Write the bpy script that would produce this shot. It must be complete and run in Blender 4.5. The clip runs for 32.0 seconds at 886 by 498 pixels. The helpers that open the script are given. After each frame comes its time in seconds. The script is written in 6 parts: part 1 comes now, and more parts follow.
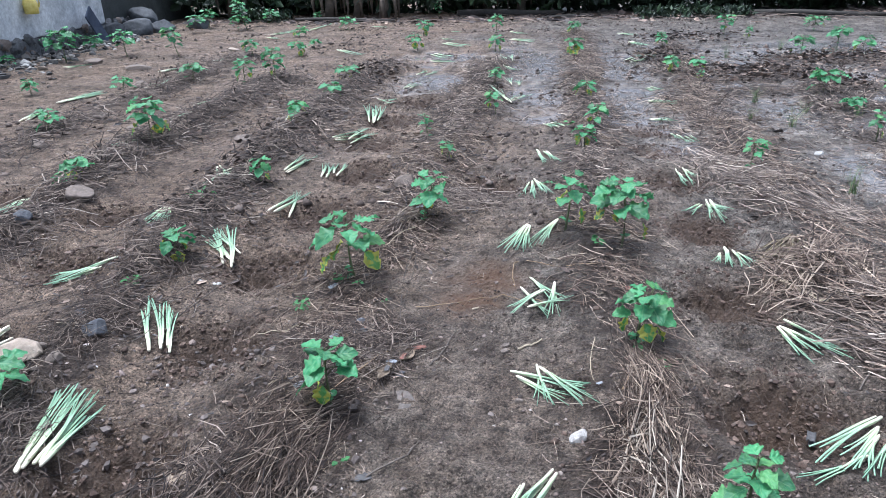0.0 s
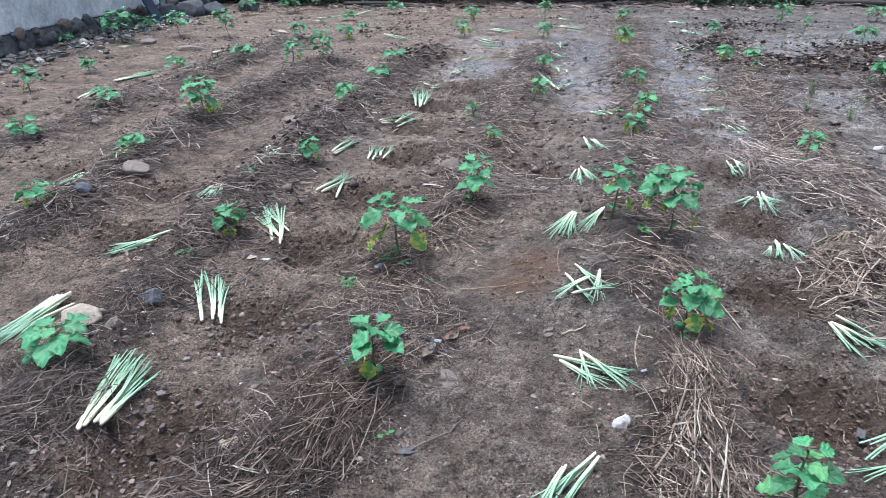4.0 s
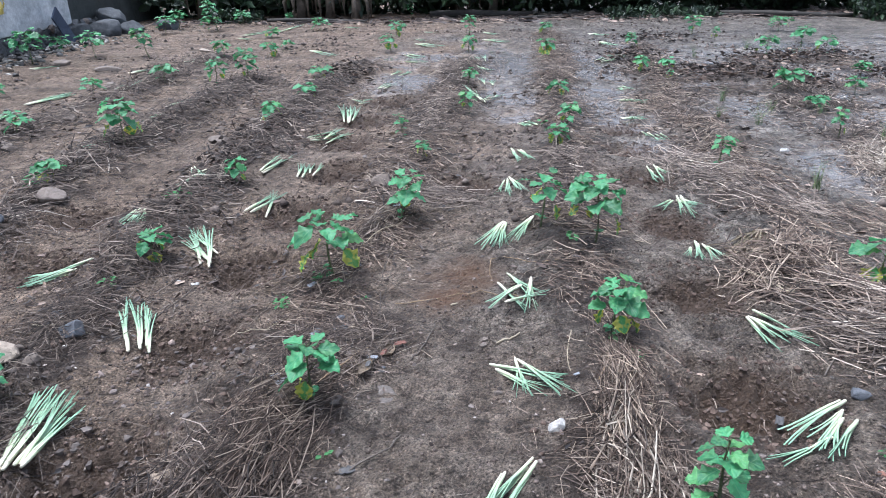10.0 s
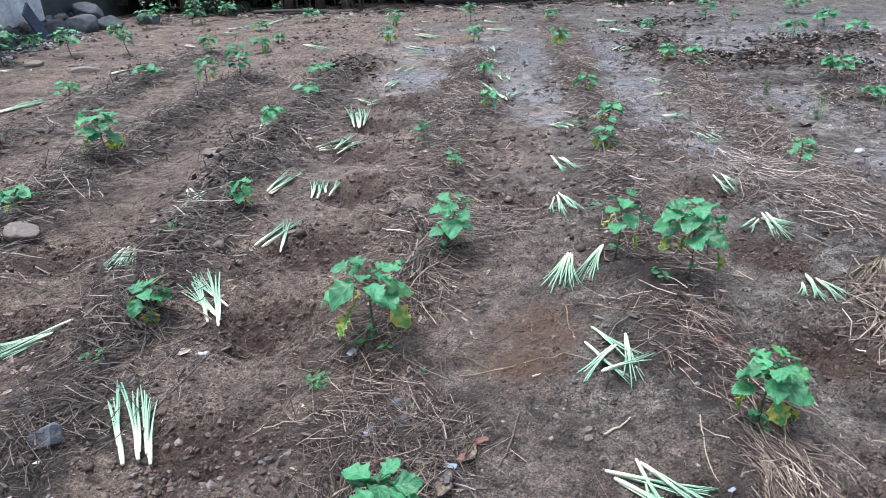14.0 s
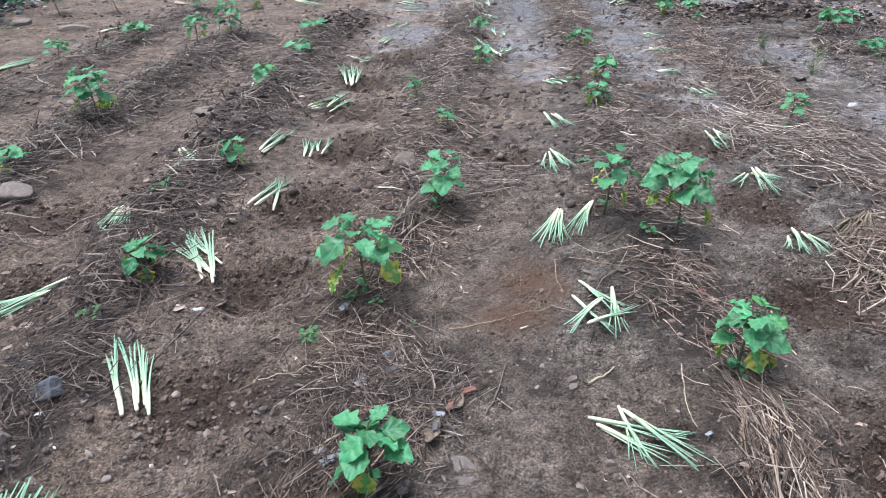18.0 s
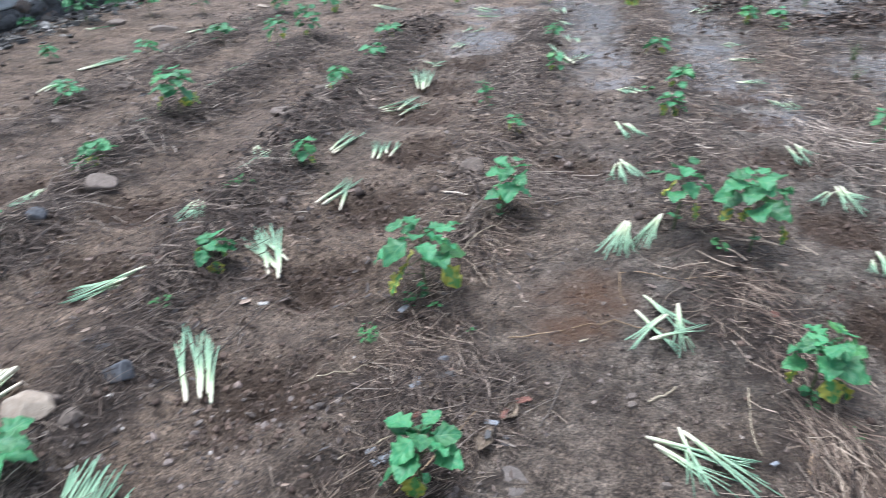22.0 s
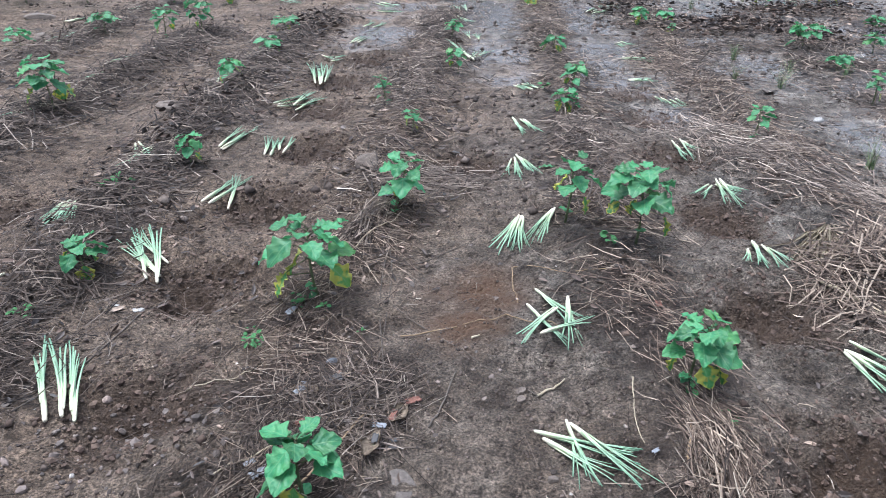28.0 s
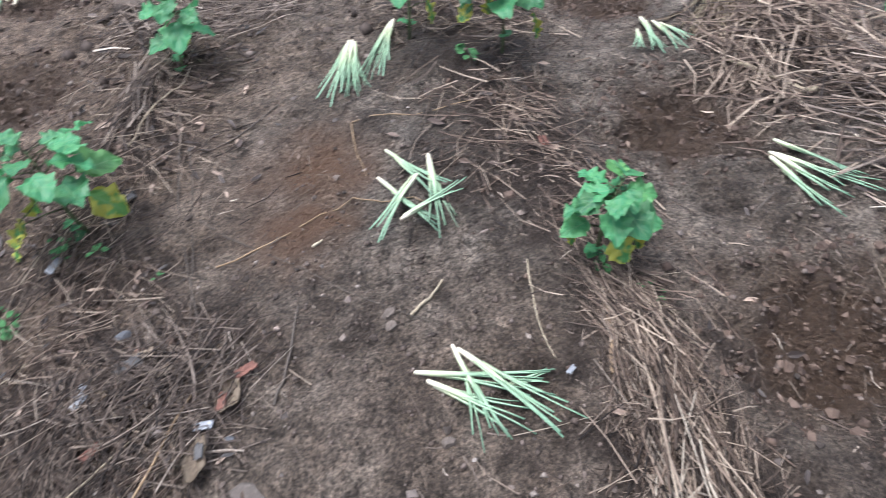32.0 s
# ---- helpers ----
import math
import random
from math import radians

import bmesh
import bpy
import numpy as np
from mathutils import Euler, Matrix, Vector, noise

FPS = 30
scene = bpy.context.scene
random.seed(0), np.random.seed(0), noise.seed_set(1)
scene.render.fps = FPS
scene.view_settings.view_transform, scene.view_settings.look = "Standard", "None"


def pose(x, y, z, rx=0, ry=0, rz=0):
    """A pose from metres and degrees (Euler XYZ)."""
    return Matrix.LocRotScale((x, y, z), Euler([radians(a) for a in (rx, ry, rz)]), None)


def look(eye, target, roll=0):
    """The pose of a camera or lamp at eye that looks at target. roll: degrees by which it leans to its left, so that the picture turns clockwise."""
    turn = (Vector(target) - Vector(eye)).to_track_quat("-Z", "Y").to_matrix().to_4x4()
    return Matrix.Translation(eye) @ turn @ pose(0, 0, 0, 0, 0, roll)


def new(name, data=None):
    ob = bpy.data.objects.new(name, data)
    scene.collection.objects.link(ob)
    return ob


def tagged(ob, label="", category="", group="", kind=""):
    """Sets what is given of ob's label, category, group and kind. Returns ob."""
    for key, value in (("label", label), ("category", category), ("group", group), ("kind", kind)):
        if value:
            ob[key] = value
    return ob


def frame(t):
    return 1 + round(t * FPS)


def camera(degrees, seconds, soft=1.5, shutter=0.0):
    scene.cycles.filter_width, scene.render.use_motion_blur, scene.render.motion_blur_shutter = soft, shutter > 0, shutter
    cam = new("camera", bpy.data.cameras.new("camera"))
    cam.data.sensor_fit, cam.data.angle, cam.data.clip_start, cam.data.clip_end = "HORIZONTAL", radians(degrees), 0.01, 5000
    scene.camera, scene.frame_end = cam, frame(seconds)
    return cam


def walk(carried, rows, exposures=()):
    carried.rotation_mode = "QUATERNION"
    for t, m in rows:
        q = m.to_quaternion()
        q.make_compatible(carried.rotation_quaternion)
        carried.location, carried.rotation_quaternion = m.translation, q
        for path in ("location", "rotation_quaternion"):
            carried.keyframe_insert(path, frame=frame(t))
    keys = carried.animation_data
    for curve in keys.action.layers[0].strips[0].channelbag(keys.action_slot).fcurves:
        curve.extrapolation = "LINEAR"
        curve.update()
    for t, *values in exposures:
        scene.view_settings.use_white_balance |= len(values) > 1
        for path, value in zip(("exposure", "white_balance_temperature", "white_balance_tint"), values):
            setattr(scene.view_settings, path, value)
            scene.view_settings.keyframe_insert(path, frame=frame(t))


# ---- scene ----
cam = camera(67.0, 32.0, soft=0.6, shutter=0.5)
PATH = [
    (0, (0.052, 0.123, 1.405), (0.021, 1.95, 0.592), -0.9),
    (0.5, (0.051, 0.12, 1.406), (0.024, 1.949, 0.597), -1.0),
    (1, (0.042, 0.117, 1.404), (-0.013, 1.944, 0.592), -0.9),
    (1.5, (0.026, 0.113, 1.4), (-0.09, 1.925, 0.562), -0.3),
    (2, (0.015, 0.107, 1.401), (-0.145, 1.915, 0.562), -0.2),
    (2.5, (0.005, 0.097, 1.399), (-0.208, 1.897, 0.553), -1.0),
    (4.5, (0.034, 0.094, 1.393), (-0.039, 1.906, 0.551), -0.5),
    (5, (0.057, 0.1, 1.398), (0.091, 1.919, 0.568), -1.3),
    (5.5, (0.074, 0.107, 1.397), (0.198, 1.921, 0.565), -2.0),
    (6, (0.082, 0.114, 1.396), (0.253, 1.921, 0.557), -1.6),
    (6.5, (0.094, 0.117, 1.403), (0.297, 1.925, 0.573), -2.1),
    (7, (0.097, 0.118, 1.409), (0.384, 1.913, 0.575), -1.3),
    (7.5, (0.091, 0.123, 1.407), (0.357, 1.92, 0.572), -1.5),
    (8, (0.089, 0.126, 1.399), (0.343, 1.916, 0.543), -1.3),
    (8.5, (0.081, 0.122, 1.402), (0.283, 1.921, 0.551), -1.0),
    (9, (0.062, 0.114, 1.396), (0.197, 1.918, 0.542), -0.7),
    (9.5, (0.054, 0.1, 1.396), (0.125, 1.905, 0.539), -0.7),
    (10, (0.038, 0.081, 1.405), (0.082, 1.909, 0.593), -0.7),
    (10.5, (0.014, 0.048, 1.395), (0.007, 1.854, 0.536), 0.2),
    (11, (-0.01, 0.092, 1.39), (-0.027, 1.88, 0.495), 1.2),
    (11.5, (-0.024, 0.229, 1.39), (-0.138, 2.034, 0.535), -0.5),
    (12, (-0.031, 0.329, 1.382), (-0.216, 2.142, 0.56), -0.6),
    (12.5, (-0.092, 0.477, 1.352), (-0.182, 2.259, 0.448), 0.1),
    (13, (-0.214, 0.665, 1.357), (-0.095, 2.474, 0.511), -1.8),
    (13.5, (-0.26, 0.756, 1.371), (-0.124, 2.557, 0.511), -3.0),
    (14, (-0.244, 0.761, 1.373), (-0.165, 2.572, 0.53), -1.7),
    (14.5, (-0.199, 0.758, 1.362), (-0.114, 2.547, 0.472), -1.7),
    (15, (-0.192, 0.753, 1.374), (-0.051, 2.543, 0.493), -2.6),
    (15.5, (-0.167, 0.741, 1.376), (0.069, 2.522, 0.497), -2.6),
    (17.5, (-0.196, 0.725, 1.386), (0.048, 2.485, 0.467), -1.8),
    (18, (-0.214, 0.722, 1.374), (-0.136, 2.48, 0.423), -2.1),
    (18.5, (-0.22, 0.719, 1.37), (-0.156, 2.469, 0.404), -2.0),
    (19, (-0.237, 0.72, 1.366), (-0.189, 2.46, 0.38), -1.4),
    (19.5, (-0.261, 0.714, 1.364), (-0.402, 2.458, 0.394), -1.5),
    (20, (-0.284, 0.695, 1.367), (-0.634, 2.414, 0.408), -1.3),
    (20.5, (-0.289, 0.681, 1.367), (-0.705, 2.392, 0.417), -1.0),
    (21, (-0.287, 0.685, 1.369), (-0.674, 2.405, 0.426), -0.6),
    (21.5, (-0.257, 0.707, 1.366), (-0.555, 2.443, 0.419), -1.9),
    (22, (-0.205, 0.729, 1.373), (-0.318, 2.496, 0.442), -2.3),
    (22.5, (-0.164, 0.743, 1.379), (0.03, 2.521, 0.483), -2.5),
    (23, (-0.121, 0.758, 1.364), (0.407, 2.474, 0.484), -2.0),
    (23.5, (-0.049, 0.743, 1.383), (0.796, 2.338, 0.521), -2.7),
    (24, (0.007, 0.713, 1.385), (1.128, 2.136, 0.537), -2.6),
    (24.5, (0.03, 0.712, 1.386), (1.287, 1.991, 0.502), -2.6),
    (25, (0.02, 0.725, 1.382), (1.202, 2.047, 0.457), -2.7),
    (25.5, (-0.034, 0.764, 1.365), (0.885, 2.264, 0.413), -1.3),
    (26, (-0.102, 0.79, 1.363), (0.456, 2.442, 0.384), -1.8),
    (26.5, (-0.097, 0.786, 1.354), (0.275, 2.496, 0.386), -1.8),
    (28.5, (-0.155, 0.78, 1.343), (-0.046, 2.546, 0.409), -0.1),
    (29, (-0.217, 0.892, 1.352), (-0.047, 2.659, 0.431), -3.7),
    (29.5, (-0.196, 1.023, 1.331), (-0.011, 2.744, 0.33), -3.7),
    (30, (-0.076, 1.231, 1.304), (-0.054, 2.934, 0.256), -3.1),
    (30.5, (0.032, 1.342, 1.249), (0.168, 2.919, 0.028), -3.3),
    (31, (0.076, 1.387, 1.213), (0.306, 2.811, -0.172), -4.8),
    (31.5, (0.088, 1.392, 1.211), (0.319, 2.749, -0.24), -6.1),
    (32, (0.142, 1.398, 1.211), (0.493, 2.721, -0.248), -6.4),
]
walk(cam, [(t, look(eye, target, roll)) for t, eye, target, roll in PATH], [(0, 1.34, 5580, 12), (15, 1.33, 5640, 12), (19, 1.31, 5800, 13), (24.5, 1.27, 5600, 9), (28.8, 1.27, 5720, 12), (32, 1.25, 5910, 14)])

# ---- light ----
world = bpy.data.worlds.new("overcast")
scene.world = world
world.use_nodes = True
wn = world.node_tree.nodes
sky = wn.new("ShaderNodeTexSky")
sky.sky_type, sky.sun_disc = "NISHITA", False
sky.sun_elevation, sky.sun_rotation = radians(75), radians(-62)
sky.dust_density, sky.air_density = 4.0, 1.0
grey = wn.new("ShaderNodeHueSaturation")
grey.inputs["Saturation"].default_value = 0.55
world.node_tree.links.new(sky.outputs[0], grey.inputs["Color"])
world.node_tree.links.new(grey.outputs[0], wn["Background"].inputs["Color"])
wn["Background"].inputs["Strength"].default_value = 0.11
sun = new("sun", bpy.data.lights.new("sun", "SUN"))
sun.data.energy, sun.data.angle, sun.data.color = 2.1, radians(34), (1.0, 0.985, 0.96)
sun.matrix_world = look((-4.6, 2.4, 19), (0, 0, 0))


# ---- numbers: noise and the lie of the ground ----
RNG = np.random.RandomState(7)
TABLE = RNG.rand(256, 256)


def vnoise(x, y, size, shift=0.0):
    """Smooth noise from -1 to 1, with lumps of that size in metres."""
    x, y = np.asarray(x), np.asarray(y)
    if size < 0.1:
        x, y = 0.8 * x - 0.6 * y, 0.6 * x + 0.8 * y
    u, v = x / size + shift * 17.3 + 900.0, y / size + shift * 9.7 + 900.0
    i, j = np.floor(u).astype(int), np.floor(v).astype(int)
    a, b = u - i, v - j
    a, b = a * a * (3 - 2 * a), b * b * (3 - 2 * b)
    i0, i1, j0, j1 = i % 256, (i + 1) % 256, j % 256, (j + 1) % 256
    low = TABLE[i0, j0] * (1 - a) + TABLE[i1, j0] * a
    high = TABLE[i0, j1] * (1 - a) + TABLE[i1, j1] * a
    return (low * (1 - b) + high * b) * 2 - 1


def clods(x, y, size, shift):
    """Round lumps of earth about that far apart, 0 to 1 high, each of its own size."""
    x, y = np.asarray(x, float) / size + 700.0 + shift * 3.1, np.asarray(y, float) / size + 700.0 + shift * 7.7
    i, j = np.floor(x).astype(int), np.floor(y).astype(int)
    top = np.zeros(np.shape(x))
    for di in (-1, 0, 1):
        for dj in (-1, 0, 1):
            a, b = (i + di) % 256, (j + dj) % 256
            px, py = i + di + 0.9 * TABLE[a, b], j + dj + 0.9 * TABLE[b, (a + 91) % 256]
            big = 0.30 + 0.42 * TABLE[(a + 47) % 256, (b + 13) % 256] ** 2
            d2 = ((x - px) ** 2 + (y - py) ** 2) / big ** 2
            top = np.maximum(top, big * np.sqrt(np.clip(1 - d2, 0, 1)))
    return top


# planted rows, as lines on the ground
ROWS = {
    "far_left": [(-3.9, 3.2), (-3.5, 5.0), (-3.4, 6.0), (-3.2, 8.0), (-3.0, 10.5)],
    "left": [(-2.45, 2.2), (-2.33, 3.41), (-2.39, 4.25), (-2.42, 5.28), (-2.25, 6.23), (-2.07, 7.11), (-2.0, 8.4)],
    "near_left": [(-1.4, 1.1), (-1.42, 1.8), (-1.4, 2.47), (-1.39, 3.05), (-1.42, 3.91), (-1.32, 4.71), (-1.29, 5.67), (-1.14, 7.2), (-0.8, 9.4)],
    "middle": [(-0.6, 0.9), (-0.57, 1.63), (-0.46, 1.97), (-0.41, 2.79), (-0.21, 3.69), (0.01, 5.1), (0.22, 6.71), (0.6, 9.61)],
    "near_right": [(0.58, 0.9), (0.62, 1.67), (0.73, 2.31), (0.83, 3.34), (1.03, 4.62), (1.37, 6.64), (1.83, 9.5), (2.27, 12.86)],
    "right": [(1.55, 0.7), (1.52, 1.2), (1.85, 2.0), (1.9, 2.9), (1.97, 3.55), (2.17, 4.72), (2.38, 6.11), (2.76, 8.11), (3.45, 11.1)],
    "far_right": [(2.4, 1.4), (2.56, 1.96), (2.66, 2.32), (3.04, 3.18), (3.3, 4.39), (3.5, 5.3), (3.9, 7.2), (4.4, 8.8)],
    "outer_right": [(2.75, 0.9), (3.3, 1.6), (4.05, 2.59), (4.2, 4.01), (4.4, 5.5), (5.1, 7.5), (5.6, 9.3)],
    "last_right": [(4.7, 1.2), (5.2, 2.6), (5.6, 4.0), (6.2, 5.5), (6.9, 7.5)],
}
RIDGE = {"far_left": 0.03, "left": 0.06, "near_left": 0.06, "middle": 0.045, "near_right": 0.045, "right": 0.055, "far_right": 0.04, "outer_right": 0.04, "last_right": 0.03}
# dug planting holes: x, y, radius
PITS = [(-0.90, 3.07, 0.19), (-0.90, 2.37, 0.18), (-0.75, 3.80, 0.20), (-0.56, 4.58, 0.18), (-0.52, 6.19, 0.21), (-0.64, 5.42, 0.21), (-0.29, 6.95, 0.23),
        (0.31, 4.30, 0.19), (1.71, 5.68, 0.19), (1.61, 5.00, 0.17), (1.50, 4.30, 0.18), (1.40, 3.52, 0.18), (1.26, 2.72, 0.21), (1.13, 1.94, 0.21),
        (-2.71, 4.10, 0.18), (-1.84, 3.08, 0.17), (-1.94, 3.75, 0.17), (-0.97, 1.58, 0.24), (-1.89, 1.99, 0.11), (-4.53, 5.64, 0.19)]
CLAY = [(0.20, 2.93, 0.17), (0.12, 2.72, 0.12)]
# wet and flooded patches: x, y, half width, half length
WET = [(0.95, 7.0, 0.35, 1.0), (1.75, 6.5, 0.42, 0.9), (1.15, 9.3, 0.5, 1.8), (2.2, 9.3, 0.6, 2.2), (2.95, 6.3, 0.55, 1.0), (3.1, 7.4, 0.6, 0.7),
       (4.2, 7.0, 0.6, 0.5), (-0.1, 8.2, 0.45, 0.6), (4.6, 8.3, 0.9, 0.5), (3.35, 1.5, 0.35, 0.25), (4.2, 5.9, 0.6, 0.6), (8.2, 9.6, 1.6, 1.6), (5.2, 6.5, 0.6, 0.5),
       (0.2, 10.0, 0.8, 0.7), (3.4, 10.4, 0.8, 1.2), (5.6, 10.6, 1.2, 0.9), (2.9, 4.6, 0.35, 0.7), (5.0, 7.5, 0.5, 0.5), (1.95, 5.1, 0.22, 0.5), (3.5, 3.0, 0.3, 0.5), (6.4, 7.2, 0.7, 0.7)]


def to_row(x, y, line):
    """Distance from points to a row's line."""
    best = np.full(np.shape(x), 1e9)
    for (x0, y0), (x1, y1) in zip(line, line[1:]):
        dx, dy = x1 - x0, y1 - y0
        k = np.clip(((x - x0) * dx + (y - y0) * dy) / (dx * dx + dy * dy), 0, 1)
        best = np.minimum(best, np.hypot(x - x0 - k * dx, y - y0 - k * dy))
    return best


def spots(x, y, places, edge=0.35):
    """1 inside round places with ragged rims, 0 outside."""
    best = np.zeros(np.shape(x))
    rag = 0.22 * vnoise(x, y, 0.11, 3) + 0.18 * vnoise(x, y, 0.045, 4)
    for px, py, r in places:
        d = np.hypot(x - px, y - py) / r + rag
        best = np.maximum(best, np.clip((1 + edge - d) / (2 * edge), 0, 1))
    return best


def wetness(x, y):
    best = np.zeros(np.shape(x))
    rag = 0.55 * vnoise(x, y, 0.45, 5) + 0.45 * vnoise(x, y, 0.16, 6) + 0.2 * vnoise(x, y, 0.07, 9)
    for px, py, a, b in WET:
        d = np.hypot((x - px) / a, (y - py) / b) + rag
        best = np.maximum(best, np.clip((1.25 - d) / 0.6, 0, 1))
    return best


def ridge(x, y):
    top = np.zeros(np.shape(x))
    for name, line in ROWS.items():
        wob = 1 + 0.35 * vnoise(x, y, 0.3, 8)
        top = np.maximum(top, RIDGE[name] * np.exp(-(to_row(x, y, line) * wob / 0.24) ** 2))
    return top


def ground_z(x, y):
    x, y = np.asarray(x, float), np.asarray(y, float)
    pit, wet = spots(x, y, PITS), wetness(x, y)
    z = 0.018 * vnoise(x, y, 0.9, 1) + 0.010 * vnoise(x, y, 0.33, 2)
    yard = np.clip((x - 6.4) / 0.9, 0, 1) * np.clip((9.0 - y) / 2.0, 0, 1)
    rough = (0.88 + 1.8 * pit + 0.6 * spots(x, y, CLAY)) * (1 - 0.8 * yard)
    lumpy = np.clip(0.55 + 0.7 * vnoise(x, y, 0.35, 7), 0.12, 1.2)
    z += rough * 0.014 * vnoise(x, y, 0.13, 3)
    z += rough * lumpy * (0.026 * np.abs(vnoise(x, y, 0.085, 4)) + 0.022 * np.abs(vnoise(x, y, 0.049, 5)) - 0.016)
    z += ridge(x, y) - 0.045 * pit
    loose = np.clip(0.25 + 0.9 * vnoise(x, y, 0.30, 27) + 0.5 * vnoise(x, y, 0.11, 28), 0, 1) * (1 - 0.8 * yard)
    loose = np.maximum(loose, 1.5 * pit)
    z += loose * (0.030 * clods(x, y, 0.062, 1) + 0.016 * clods(x + 0.006 * vnoise(x, y, 0.03, 29), y, 0.030, 2)) - 0.006 * loose
    level = -0.012 + 0.004 * vnoise(x, y, 0.2, 6)
    return z * (1 - 0.85 * wet) + 0.85 * wet * level


def humus_at(x, y):
    """Rotted matter under the mulch, 0 to 1."""
    best = np.zeros(np.shape(x))
    for line in ROWS.values():
        best = np.maximum(best, np.exp(-(to_row(x, y, line) / 0.23) ** 2))
    return np.clip(best * 1.45 + 0.7 * vnoise(x, y, 0.22, 13) + 0.5 * vnoise(x, y, 0.07, 14) - 0.45, 0, 1)


def loam_at(x, y):
    """Redder soil on the west side of the field, grey silt in the wet east."""
    yard = np.clip((x - 6.4) / 0.9, 0, 1) * np.clip((9.0 - y) / 2.0, 0, 1)
    return np.clip(1.1 * yard + 0.55 - 0.36 * (x - 0.05 * y) + 0.45 * vnoise(x, y, 0.8, 15), 0, 1)


def gz(x, y):
    return float(ground_z(np.array([x]), np.array([y]))[0])


# ---- materials ----
def material(name):
    m = bpy.data.materials.new(name)
    m.use_nodes = True
    return m, m.node_tree.nodes, m.node_tree.links, m.node_tree.nodes["Principled BSDF"]


def tex(n, l, scale, detail=6.0, rough=0.6, coords=None, kind="ShaderNodeTexNoise"):
    t = n.new(kind)
    t.inputs["Scale"].default_value = scale
    if kind == "ShaderNodeTexNoise":
        t.inputs["Detail"].default_value, t.inputs["Roughness"].default_value = detail, rough
    if coords is not None:
        l.new(coords, t.inputs["Vector"])
    return t


def ramp(n, l, source, stops):
    r = n.new("ShaderNodeValToRGB")
    el = r.color_ramp.elements
    while len(el) < len(stops):
        el.new(0.5)
    for e, (p, c) in zip(el, stops):
        e.position, e.color = p, (c, c, c, 1) if isinstance(c, float) else (*c, 1)
    l.new(source, r.inputs[0])
    return r.outputs[0]


def mix(n, l, fac, a, b, kind="MIX"):
    m = n.new("ShaderNodeMix")
    m.data_type, m.blend_type = "RGBA", kind
    for s, v in ((m.inputs[0], fac), (m.inputs[6], a), (m.inputs[7], b)):
        if isinstance(v, (int, float)):
            s.default_value = v if s.type == "VALUE" else (v, v, v, 1)
        elif isinstance(v, tuple):
            s.default_value = (*v, 1)
        else:
            l.new(v, s)
    return m.outputs[2]


def bump(n, l, b, height, strength, distance, under=None):
    k = n.new("ShaderNodeBump")
    k.inputs["Strength"].default_value, k.inputs["Distance"].default_value = strength, distance
    l.new(height, k.inputs["Height"])
    if under is not None:
        l.new(under, k.inputs["Normal"])
    l.new(k.outputs[0], b.inputs["Normal"])
    return k.outputs[0]


def math_node(n, l, op, a, b):
    m = n.new("ShaderNodeMath")
    m.operation = op
    for s, v in zip(m.inputs, (a, b)):
        if isinstance(v, (int, float)):
            s.default_value = v
        else:
            l.new(v, s)
    return m.outputs[0]


